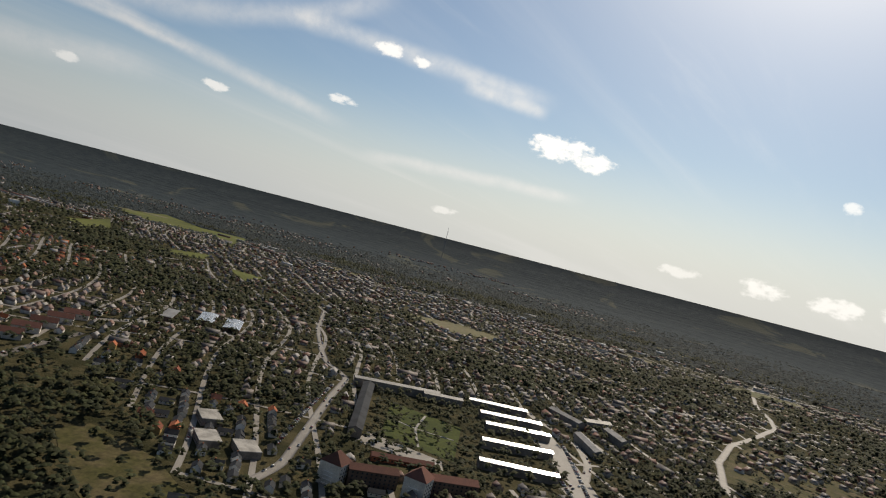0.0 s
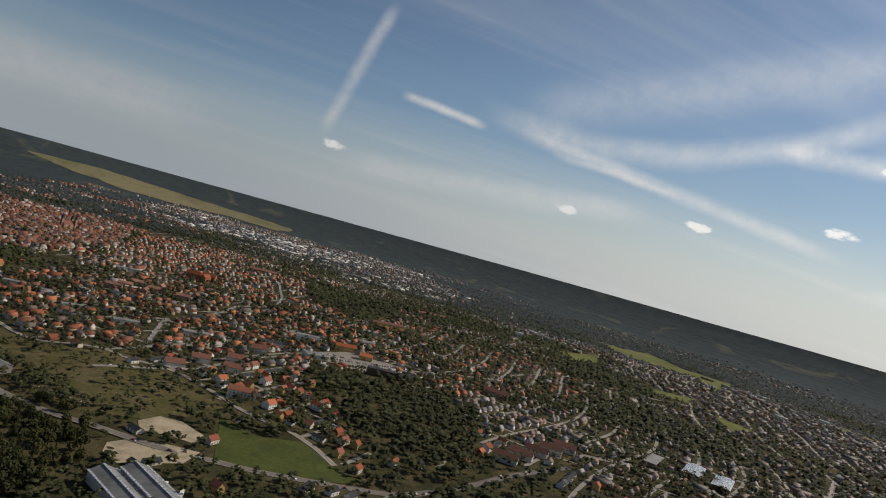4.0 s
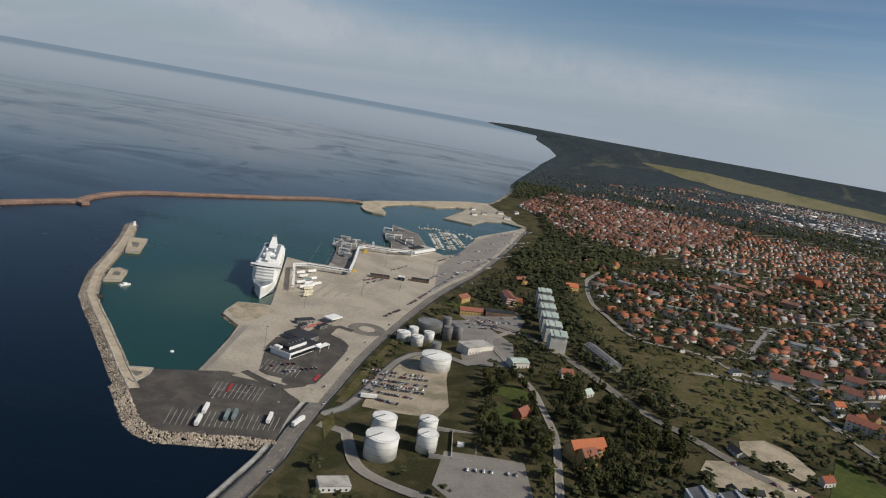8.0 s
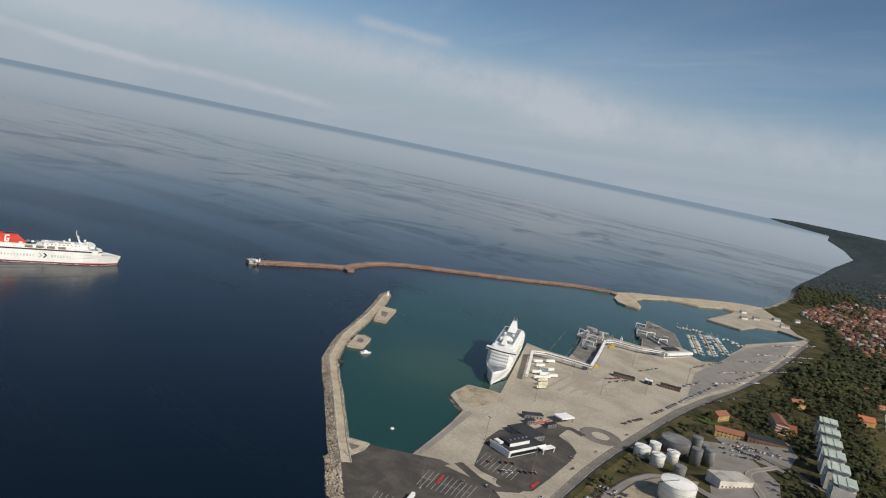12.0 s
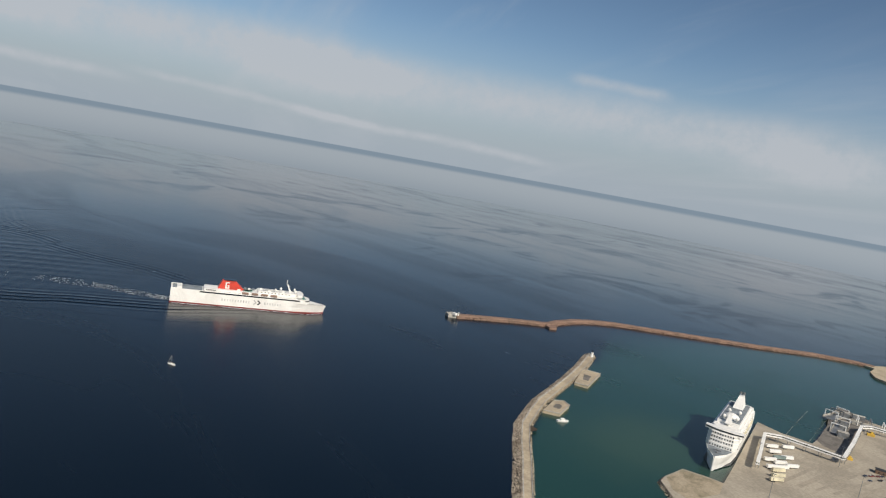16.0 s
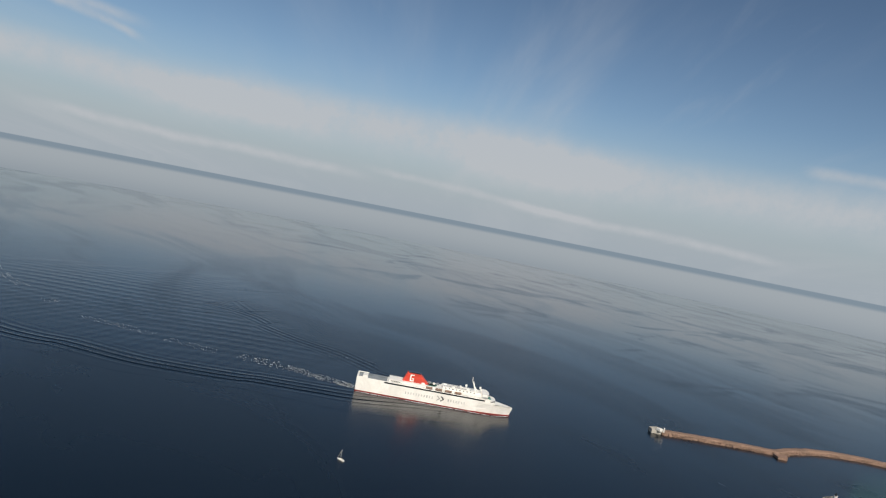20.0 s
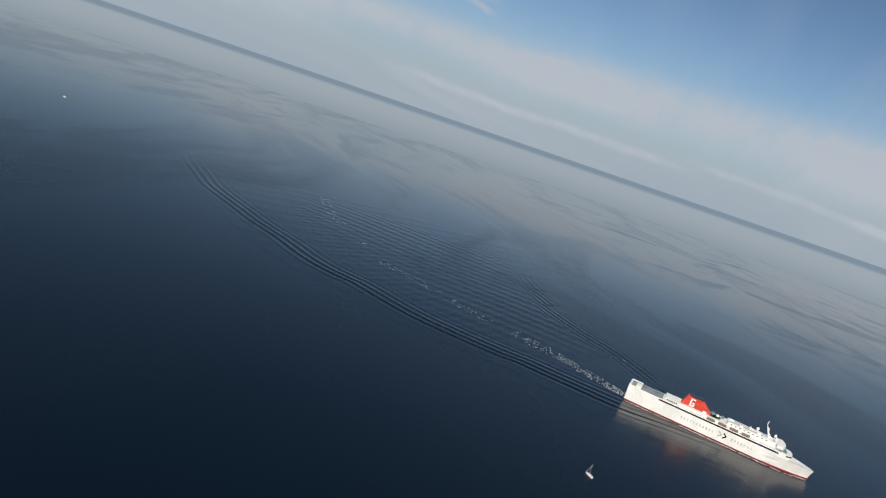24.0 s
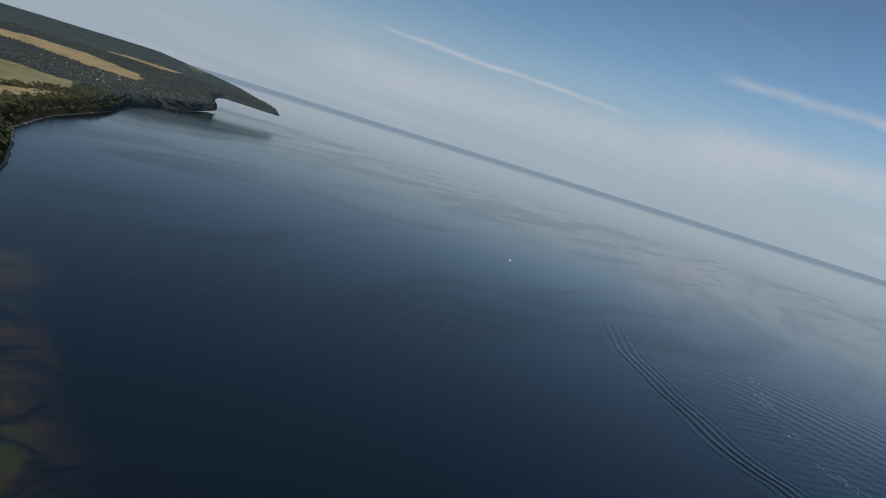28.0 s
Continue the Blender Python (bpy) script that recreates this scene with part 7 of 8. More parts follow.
for k, (x, y) in enumerate(((242, 782), (241, 819), (242, 858), (244, 900), (247, 945), (250, 994))):
    build_stepped_flats(x, y, -93, k)
block("slab_block", "long grey apartment block with a pale end wall", 285, 757, -72, 58, 13, 9, M_TANK_GREY, M_TANK_GREY, 2.5, 4)
rb = block("red_banded_flats", "red and white striped apartment block", 201, 973, -80, 36, 13, 14, M_WALL_RED, M_ROOF_DULL, 2, 4)
for k in range(4):
    part("white_band", Shape().box(-18.2, 18.2, -6.7, 6.7, 3.0 + 3 * k, 3.9 + 3 * k), M_WHITE, rb, "white balcony band")
block("shop_building", "low dark-roofed shop beside the car park", 188, 910, 15, 40, 14, 5, M_WALL_BROWN, M_ROOF_DARK, 0, 1)
v = block("yellow_villa", "large ochre villa with a steep orange tiled roof", 234, 542, 30, 30, 13, 8, M_WALL_OCHRE, M_ROOF_RED, 6, 2)
part("cross_wing", Shape().gabled_walls(-13, -1, -16, -4, -3, 8, 5), M_WALL_OCHRE, v)
part("cross_roof", Shape().gable(-13, -1, -16, -4, 8, 5), M_ROOF_RED, v)
part("bay_window", Shape().box(4, 9, -6.8, -6.4, 5, 7), M_WHITE, v)
block("cottage", "small brick cottage with an orange-red roof", 192, 598, 55, 14, 9, 5, M_WALL_RED, M_ROOF_RED, 4, 1)
block("cottage", "small white cottage with a red roof by the lane", 242, 703, 10, 12, 9, 5, M_WHITE, M_ROOF_RED, 3.6, 1)
block("cottage", "grey-roofed cottage among trees", 253, 659, 40, 13, 9, 4, M_WALL_PALE, M_GREY_ROOF, 3, 1)
bund = thing("loading_bund", "low concrete bund with a pump house beside the tanks", "bund", at=(139, 538, ground_at(139, 538)), turn=0)
part("bund_wall", Shape().box(-17, 17, -22, -21.4, -2, 2.0).box(-17, 17, 21.4, 22, -2, 2).box(-17, -16.4, -22, 22, -2, 2).box(16.4, 17, -22, 22, -2, 2).box(-1, -0.5, -22, 22, -2, 2), M_KERB, bund)
part("pump_house", Shape().soft_box(3, 8, -2, 2, -1, 3), M_WHITE, bund)
for k in range(2):
    g = block("long_hall", "long dark-roofed hall with pale ridge lights", 302 + k * 21, 438 - k * 2, 92, 108, 19, 6, M_WALL_PALE, M_TANK_GREY, 4.0, 1, "twin halls", bays=False)
    for yy in (-9.6, 0, 9.6):
        part("ridge_light", Shape().box(-54, 54, yy - 0.9, yy + 0.9, (10.05 if yy == 0 else 6.0), (10.4 if yy == 0 else 6.5)), M_METAL_ROOF, g, "bright sheet ridge strip")
for k, (x, y, turn) in enumerate(((947, -46, -76), (895, -63, -74), (846, -71, -73), (777, -70, -74), (704, -71, -78))):
    b = block("terrace_block", "long brown terrace block with a bright metal roof", x, y, turn, 78, 11, 8.5, M_WALL_DUN, M_METAL_ROOF, 1.6, 3, "terrace blocks in a row", bays=False)
b = block("corner_block", "long brown flats with a grey metal roof", 893, 80, -70, 108, 12, 10, M_WALL_DUN, M_TANK_GREY, 1.6, 3, "blocks round the common", bays=False)
b = block("corner_block", "long brown flats with a grey metal roof", 903, 23, -72, 50, 12, 9, M_WALL_DUN, M_TANK_GREY, 1.6, 3, "blocks round the common", bays=False)
b = block("corner_block", "long dark flats with a grey roof", 771, 97, 8, 190, 13, 9, M_WALL_DUN, M_ROOF_DARK, 2.5, 3, "blocks round the common", bays=False)
for x, y in ((574, 76), (582, 11)):
    t = thing("tower_flats", "pale tower flats with a brown-red pyramid roof", "building", "tower flats", at=(x, y, ground_at(x, y)), turn=-15)
    part("wall", Shape().box(-9, 9, -9, 9, -3, 17), M_WALL_PALE, t)
    part("roof", Shape().prism([(-9.8, -9.8), (9.8, -9.8), (9.8, 9.8), (-9.8, 9.8)], 17, 25, [(-2.6, -0.2), (2.6, -0.2), (2.6, 0.2), (-2.6, 0.2)]), M_ROOF_DULL, t)
    for side in (-1, 1):
        windows_on(t, -8, 8, side * 9, (1, 4, 7, 10, 13), 4)
    part("balcony_stack", Shape().box(-9.9, -9, -4, 4, 1, 1.2).box(-9.9, -9, -4, 4, 4, 4.2).box(-9.9, -9, -4, 4, 7, 7.2).box(-9.9, -9, -4, 4, 10, 10.2), M_WHITE, t)
    SITES.append((x, y, 14))
block("brick_flats", "brown flats with a dull red roof", 585, 48, -68, 40, 14, 13, M_WALL_BROWN, M_ROOF_DULL, 3, 4, "brick flats")
block("brick_flats", "brown flats with a dull red roof", 603, -15, -68, 40, 14, 13, M_WALL_BROWN, M_ROOF_DULL, 3, 4, "brick flats")
block("low_wing", "long low wing with a red roof", 644, 32, -72, 56, 9, 4, M_WALL_RED, M_ROOF_DULL, 2.4, 1, "brick flats")
for x, y in ((632, 204), (587, 185), (586, 151)):
    block("white_flats", "small white apartment house with a pale flat roof", x, y, 35, 26, 18, 6, M_WALL_DUN, M_KERB, 0.0, 2, "white flats")
for x, y, turn, w in ((987, -139, 38, 60), (995, -180, -60, 44), (873, -157, 14, 70), (946, -200, 20, 50)):
    block("grey_flats", "grey apartment house with a rounded sheet roof", x, y, turn, w, 12, 9, M_TANK_GREY, M_TANK_GREY, 2.5, 3, "grey flats by the street", bays=False)
for x, y in ((985, 371), (988, 334)):
    h = block("sports_hall", "white-roofed sports hall with ribbed roof", x, y, 17, 66, 22, 7, M_WALL_BROWN, M_METAL_ROOF, 1.4, 1, "sports halls", bays=False)
    for i in range(9):
        part("roof_rib", Shape().box(-30 + i * 7.5, -29.5 + i * 7.5, -11, 11, 8.5, 8.7), M_STEEL, h)
block("school", "low brown school building with flat roofs", 941, 405, 17, 60, 16, 6, M_WALL_BROWN, M_TANK_GREY, 0, 2)
for k, (x, y) in enumerate(((701, 453), (733, 457), (765, 460), (796, 462), (825, 462))):
    block("red_flats", "red-roofed brick apartment house in a row", x, y, -62, 27, 12, 7, M_WALL_PALE, M_ROOF_DULL, 4.4, 3, "red-roofed flats in a row", bays=False)
block("blue_white_flats", "pale blue apartment house with an orange roof", 499, 657, -35, 30, 13, 8, M_WALL_PALE, M_ROOF_RED, 4, 3)
for x, y, turn in ((513, 786, -20), (469, 760, -10), (562, 789, -25), (625, 841, -20), (535, 747, -28)):
    block("orange_flats", "pale flats with a wide orange tiled roof", x, y, turn, 22, 12, 7, M_WALL_PALE, M_ROOF_DULL, 4.5, 2, "orange-roofed flats", bays=False)
for x, y, turn, w, d, roof in ((707, 823, -15, 44, 26, M_TANK_GREY), (674, 881, -20, 46, 20, M_ROOF_DARK), (570, 918, -14, 52, 16, M_TANK_GREY), (483, 947, -12, 46, 16, M_GREY_ROOF),
                               (627, 1026, -10, 40, 18, M_ROOF_DARK), (439, 1016, -10, 46, 12, M_TANK_GREY), (885, 915, -25, 44, 22, M_GREY_ROOF), (956, 1007, -20, 50, 22, M_TANK_GREY),
                               (406, 1168, -25, 52, 14, M_GREY_ROOF), (431, 1110, -25, 40, 12, M_TANK_GREY), (548, 1132, -20, 60, 26, M_ROOF_DARK), (597, 1204, -20, 56, 18, M_KERB), (655, 1406, -15, 64, 16, M_TANK_GREY), (490, 1142, -75, 50, 12, M_KERB)):
    block("shop_hall", "large flat-roofed hall in the middle of town", x, y, turn, w * 0.72, d * 0.9, 6, M_WALL_PALE, M_TANK_GREY if roof is M_GREY_ROOF else roof, 0, 1, "flat halls in town", bays=False)
M_WALL_BRICK = material("pale_brick", (0.36, 0.23, 0.17), 0.9, grain=1.0, patch=0.1)
M_ROOF_PINK = material("faded_tiles", (0.27, 0.145, 0.11), 0.9, grain=1.4, patch=0.12, own=0.2)
for x, y, turn, w in ((554, 1196, -30, 26), (582, 1221, -30, 24), (600, 1182, 55, 24), (629, 1204, -30, 26), (659, 1162, -30, 24), (692, 1182, 55, 22), (651, 1236, 55, 24), (617, 1249, -30, 22)):
    block("brick_quarter", "brown-pink brick quarter with tiled roofs", x, y, turn, w, 12, 9, M_WALL_BRICK, M_ROOF_PINK, 3.4, 3, "brick quarter in town", bays=False)
for x, y, turn in ((302, 1095, 20), (228, 1115, 40), (338, 1303, 10), (367, 1347, 60), (414, 1334, 30), (385, 1286, 80), (209, 969, 10)):
    block("orange_villa", "large villa with an orange tiled roof beside the park", x, y, turn, 20, 12, 7, M_WALL_OCHRE, M_ROOF_RED, 5, 2, "villas by the park", bays=False)


for x, y, turn, w, d, h, wall, roof, rise, label in ((689, 1535, 7, 38, 13, 9, M_CREAM, M_ROOF_DULL, 3, "long cream building with a brown roof"), (1098, 1644, -19, 73, 15, 8, M_WALL_BRICK, M_ROOF_DULL, 4, "long red-roofed block beside trees"),
                                                  (1062, 1079, -7, 77, 13, 11, M_WALL_OCHRE, M_ROOF_DULL, 3.5, "long ochre flats with a red roof"), (1450, 1341, -12, 95, 14, 10, M_WALL_BRICK, M_ROOF_DULL, 3.5, "long brick flats with a red roof"),
                                                  (1703, 1231, -26, 24, 14, 15, M_WHITE, M_KERB, 0, "tall white block of flats"), (759, 921, -25, 37, 13, 9, M_WHITE, M_TANK_GREY, 0, "white flat-roofed office"),
                                                  (781, 739, -36, 68, 15, 9, M_WALL_BROWN, M_ROOF_DARK, 0, "long dark flat-roofed block"), (799, 874, -19, 36, 13, 8, M_WALL_OCHRE, M_ROOF_RED, 4, "ochre building with an orange roof"),
                                                  (804, 826, -37, 20, 12, 7, M_WALL_OCHRE, M_ROOF_RED, 4, "small ochre building with an orange roof"), (927, 661, -60, 38, 13, 8, M_WALL_BRICK, M_ROOF_DULL, 4, "brick flats with a dull red roof")):
    block("town_block", label + " among gardens", x, y, turn, w, d, h, wall, roof, rise, 2, "larger blocks in town", bays=h > 8.5)


def build_church(x, y, turn, tall, label):
    c = thing("church", label, "church", at=(x, y, ground_at(x, y)), turn=turn)
    part("nave", Shape().gabled_walls(-30, 30, -12, 12, -3, 16, 11), M_WALL_BRICK, c)
    part("nave_roof", Shape().gable(-30, 30, -12, 12, 16, 11), M_ROOF_DULL, c)
    for px, py in ((-34, 0), (30, 10), (30, -10)):
        part("tower", Shape().box(px - 5, px + 5, py - 5, py + 5, -3, tall), M_WALL_BRICK, c)
        part("spire", Shape().prism([(px - 5.4, py - 5.4), (px + 5.4, py - 5.4), (px + 5.4, py + 5.4), (px - 5.4, py + 5.4)], tall, tall + 16, [(px - 0.2, py - 0.2), (px + 0.2, py - 0.2), (px + 0.2, py + 0.2), (px - 0.2, py + 0.2)]), M_ROOF_DARK, c)
    c.scale = (0.6, 0.6, 0.75)
    SITES.append((x, y, 22))


build_church(697, 1940, 30, 34, "pale stone cathedral with three dark spires")
for x, y, turn in ((816, 1401, 40), (839, 1428, -50), (807, 1431, -50)):
    block("red_school", "red brick school with steep red tiled roofs", x, y, turn, 30, 14, 11, M_WALL_RED, M_ROOF_RED, 6, 3, "red school on the hill", bays=False)


def build_mast(bearing, far, tall):
    x, y, z = (float(v) for v in far_place(EYE[0] + far * math.sin(radians(bearing)), EYE[1] + far * math.cos(radians(bearing)), 60.0))
    k = math.hypot(x - EYE[0], y - EYE[1]) / far
    m = thing("radio_mast", "tall thin lattice radio mast on the horizon", "mast", at=(x, y, z))
    h = tall * k
    for a in (0, 2.1, 4.2):
        part("leg", Shape().beam((math.cos(a) * 2, math.sin(a) * 2, -20), (math.cos(a) * 0.5, math.sin(a) * 0.5, h), 0.7), M_STEEL, m)
    for i in range(8):
        q = h * (i + 0.5) / 8
        part("brace", Shape().ring(0, 0, [(2 - 1.4 * i / 8, q), (2 - 1.4 * i / 8, q + 0.6)], 3), M_RED if i % 2 else M_WHITE, m)


build_mast(87.0, 5200, 250)

# ---- houses ----
def house_kind(name, label, w, d, h, rise, wall_mat, roof_mat, storeys=1, chimney=True, group="houses on the slope"):
    """A house about its centre: long side along x."""
    home = thing(name, label, "house", group)
    part("wall", Shape().gabled_walls(-w / 2, w / 2, -d / 2, d / 2, -2.0, h, rise), wall_mat, home)
    part("roof", Shape().gable(-w / 2, w / 2, -d / 2, d / 2, h, rise), roof_mat, home)
    if chimney:
        c = Shape().box(w * 0.14, w * 0.14 + 0.9, -0.45, 0.45, h + rise * 0.4, h + rise + 0.9).box(w * 0.14 - 0.1, w * 0.14 + 1.0, -0.55, 0.55, h + rise + 0.9, h + rise + 1.1)
        part("chimney", c, M_WALL_RED, home)
    n = max(2, int(w / 4))
    pane = None
    for floor in range(storeys):
        z = 1.0 + floor * 2.8
        for i in range(n):
            x = -w / 2 + (i + 0.5) * w / n
            for side in (-1, 1):
                y = side * (d / 2 + 0.03)
                pane = Shape().box(x - 0.6, x + 0.6, y - 0.05, y + 0.05, z, z + 1.3)
                part("window", pane, M_PANE, home)
    return home


HOUSE_KINDS = [
    house_kind("house", "pale rendered house with an orange-red tiled roof", 12, 8.5, 4.6, 3.4, M_WALL_PALE, M_ROOF_RED),
    house_kind("house", "ochre house with a steep red tiled roof", 10, 8, 5.4, 3.6, M_WALL_OCHRE, M_ROOF_RED),
    house_kind("house", "white wooden house with a dark roof", 11, 8, 4.4, 3.0, M_WHITE, M_ROOF_DARK),
    house_kind("house", "red brick house with a brown-red roof", 13, 9, 4.2, 3.2, M_WALL_RED, M_ROOF_RED),
    house_kind("house", "pale low house with a grey roof", 14, 8, 3.4, 2.4, M_WALL_PALE, M_ROOF_DARK, chimney=False),
    house_kind("house", "large white villa with a red hipped-looking roof", 14, 10.5, 6.2, 3.8, M_WHITE, M_ROOF_RED, storeys=2),
]
for home in HOUSE_KINDS:
    home.matrix_world = pose(0, 0, -500)


OLD_TOWN = [(292, 2125), (561, 3039), (1158, 3857), (1478, 3650), (1106, 2526), (749, 1727), (551, 1542), (450, 1434), (384, 1456), (367, 1668), (346, 1971)]
HEADLAND = [(289, 2328), (350, 3050), (520, 4000), (780, 4800), (950, 5600), (1600, 5200), (1500, 4200), (1000, 3500), (640, 3200), (480, 2750), (349, 2328)]


def woodland(x, y):
    """Above nought where groves and bands of trees lie between the streets; wider ones further inland."""
    small = np.sin(x * 0.009 + 0.5) * np.sin(y * 0.011 - 1.2) + 0.5 * np.sin(x * 0.023 + y * 0.015)
    bands = np.sin(x * 0.0052 + 0.6 * np.sin(y * 0.004) + 0.3) + 0.6 * np.sin(x * 0.0021 - y * 0.0033 + 2.0)
    inland = sstep(900, 1700, np.hypot(x - EYE[0], y - EYE[1])) * (x > 0.45 * y)
    near = 0.35 + 0.65 * sstep(1100, 1700, np.hypot(x - EYE[0], y - EYE[1]))
    return (small * (1 - 0.5 * inland) + bands * inland * 0.55 - 0.1 * inland) * near


VILLAS = [(338, 1206), (309, 957), (320, 796), (385, 789), (456, 724), (520, 551), (629, 499), (793, 646), (953, 908), (952, 1251), (703, 1306), (509, 1328)]


def street_place(u, v):
    """From distance along the streets and across them to the ground: bent rows that climb inland."""
    a = radians(24)
    x = u * math.cos(a) - v * math.sin(a) + 55 * np.sin(v / 290) + 22 * np.sin(v / 97 + u / 400)
    y = u * math.sin(a) + v * math.cos(a) + 60 * np.sin(u / 330 + 1.0) + 16 * np.sin(u / 110)
    return x, y


TAKEN = np.zeros((900, 1300), bool)


def take(x, y, half):
    """Marks ground that no tree may stand on; cells of four metres from (-200, -1700)."""
    for dx in np.arange(-half, half + 1, 4.0):
        for dy in np.arange(-half, half + 1, 4.0):
            i, j = ((x + dx + 200) / 4).astype(int), ((y + dy + 1700) / 4).astype(int)
            ok = (i >= 0) & (i < 900) & (j >= 0) & (j < 1300)
            TAKEN[i[ok], j[ok]] = True


def is_taken(x, y):
    i, j = ((x + 200) / 4).astype(int), ((y + 1700) / 4).astype(int)
    ok = (i >= 0) & (i < 900) & (j >= 0) & (j < 1300)
    return ok & TAKEN[np.clip(i, 0, 899), np.clip(j, 0, 1299)]


def in_town(x, y):
    """Where streets are laid: inside the edge of town, off the water, the woods, fields and yards."""
    r = np.hypot(x - EYE[0], y - EYE[1])
    u = x - np.interp(y, SHORE_Y, SHORE_X)
    ok = (r < 2350) & (u > 260) & ~((x < 440) & (y < 620)) & ((y > -700) | (x > 1200)) & (woodland(x, y) < 0.55)
    for poly in (*KEEP_OUT, *WOODS, HEATH, HEADLAND, COMMON, SE_GRASS, SOUTH_GRASS):
        ok &= ~in_poly(x, y, poly)
    return ok


def lay_streets():
    """Narrow grey streets between the rows of houses, one ribbon to each stretch."""
    verts, faces = [], []
    def ribbon(u, v, wide, keep):
        x, y = street_place(u, v)
        tx, ty = np.gradient(x), np.gradient(y)
        l = np.hypot(tx, ty)
        nx, ny = -ty / l * wide / 2, tx / l * wide / 2
        ok = keep(x, y)
        z = heights(x, y) + 0.45
        n = sum(len(p) for p in verts)
        left = np.stack(far_place(x + nx, y + ny, z), -1)
        right = np.stack(far_place(x - nx, y - ny, z), -1)
        verts.append(np.concatenate([left, right]))
        k, m = np.flatnonzero(ok[:-1] & ok[1:]), len(x)
        faces.append(np.stack([n + k, n + m + k, n + m + k + 1, n + k + 1], -1))
        take(x[ok], y[ok], 3)
    new_town = lambda x, y: in_town(x, y) & ~in_poly(x, y, OLD_TOWN)
    old_town = lambda x, y: in_poly(x, y, OLD_TOWN) & (coast_distance(x, y) > 60)
    for k in range(-30, 50):
        ribbon(np.arange(-400, 3000, 14.0), np.full(243, k * 60.0), 5.0, new_town)
        ribbon(np.arange(-400, 3000, 14.0), np.full(243, k * 33.0 + 1100), 4.2, old_town)
    for k in range(-3, 18):
        ribbon(np.full(300, k * 180.0), np.arange(-1800, 2400, 14.0), 5.0, new_town)
        ribbon(np.full(200, k * 90.0 + 40), np.arange(800, 3600, 14.0), 4.0, old_town)
    tagged(bulk("road_streets", np.concatenate(verts), np.concatenate(faces), M_ROAD), "narrow grey streets between rows of houses", "road", kind="structure")


NORTH_TOWN = [(1160, 2560), (1300, 3150), (1560, 3700), (2080, 3760), (2450, 3560), (2760, 3520), (2900, 3050), (2700, 2500), (2350, 1950), (1900, 1750), (1400, 1900)]


def place_houses():
    """Houses in rows along the streets; the near ones stand alone, the far ones are one mass."""
    rows_u, rows_v, rows_side = [], [], []
    for k in range(-30, 68):
        for side in (-1, 1):
            rows_u.append(np.arange(-400, 4408, 17.0) + rng.uniform(-3, 3, 283))
            rows_v.append(k * 60.0 + side * rng.uniform(12.5, 16.5, 283))
    # Second homes deep in the gardens between two streets.
    for k in range(-30, 68):
        rows_u.append(np.arange(-400, 4400, 40.0) + rng.uniform(-8, 8, 120))
        rows_v.append(k * 60.0 + 30 + rng.uniform(-2, 2, 120))
    u, v = np.concatenate(rows_u), np.concatenate(rows_v)
    ok = np.abs((u + 90) % 180 - 90) > 9
    u, v = u[ok], v[ok]
    ou, ov = np.meshgrid(np.arange(-400, 3000, 11.5), np.arange(800, 3600, 16.5))
    ou, ov = ou.ravel() + rng.uniform(-1.5, 1.5, ou.size), np.round((ov.ravel() - 1100) / 16.5)
    ov = 1100 + np.floor(ov / 2) * 33 + np.where(ov % 2 > 0, 24.0, 8.6) + rng.uniform(-1.2, 1.2, ou.size)
    ok = np.abs((ou - 40 + 45) % 90 - 45) > 6
    ou, ov = ou[ok], ov[ok]
    x, y = street_place(u, v)
    ox, oy = street_place(ou, ov)
    lane = np.abs(np.sin(ox * 0.021 + 1.4 * np.sin(oy * 0.011))) * np.abs(np.sin(oy * 0.018 + 1.2 * np.sin(ox * 0.013)))
    packed = in_poly(ox, oy, OLD_TOWN) & (lane > 0.06) & (rng.uniform(size=ox.size) < 0.9)
    out = ~in_poly(x, y, OLD_TOWN)
    du, dv = np.r_[u[out], ou[packed]], np.r_[v[out], ov[packed]]
    x, y = np.r_[x[out], ox[packed]], np.r_[y[out], oy[packed]]
    ex, ey = street_place(du + 2.0, dv)
    way = np.arctan2(ey - y, ex - x)
    u = x - np.interp(y, SHORE_Y, SHORE_X)
    r = np.hypot(x - EYE[0], y - EYE[1])
    old = in_poly(x, y, OLD_TOWN)
    park = np.any([in_poly(x, y, w) for w in WOODS], axis=0) | in_poly(x, y, HEATH) | in_poly(x, y, HEADLAND) | in_poly(x, y, COMMON)
    edge = 2350 + 250 * np.sin(np.arctan2(y, x) * 5)
    wooded = woodland(x, y)
    want = np.where(old, 1.0, np.where(in_poly(x, y, VILLAS), 0.84, np.where(u > 300, np.clip(0.68 - 0.6 * wooded, 0.06, 0.9), np.where(u > 120, 0.10, 0.0))))
    north = in_poly(x, y, NORTH_TOWN)
    want = np.where(north, np.where(wooded < 0.6, 0.55, 0.1), want) * np.where((r < edge) | north, 1.0, np.where(wooded < -0.45, 0.30, 0.01)) * (r < 4400) * ((y > -700) | (x > 1200)) * np.where(y < -200, 0.9, 1.0) * ~((x < 440) & (y < 450)) * ~((x < 440) & (y < 800) & (rng.uniform(size=x.size) < 0.6))
    ok = (rng.uniform(size=x.size) < want) & ~park & free(x, y, np.where(old, 1, 5))
    x, y, r, old, way = x[ok], y[ok], r[ok], old[ok], way[ok]
    vx, vy = rng.normal(-2150, 230, 110), rng.normal(-2760, 260, 110)
    shore = coast_distance(vx, vy) > 40
    x, y, r, old = np.r_[x, vx[shore]], np.r_[y, vy[shore]], np.r_[r, vx[shore] * 0 + 4000], np.r_[old, np.zeros(int(shore.sum()), bool)]
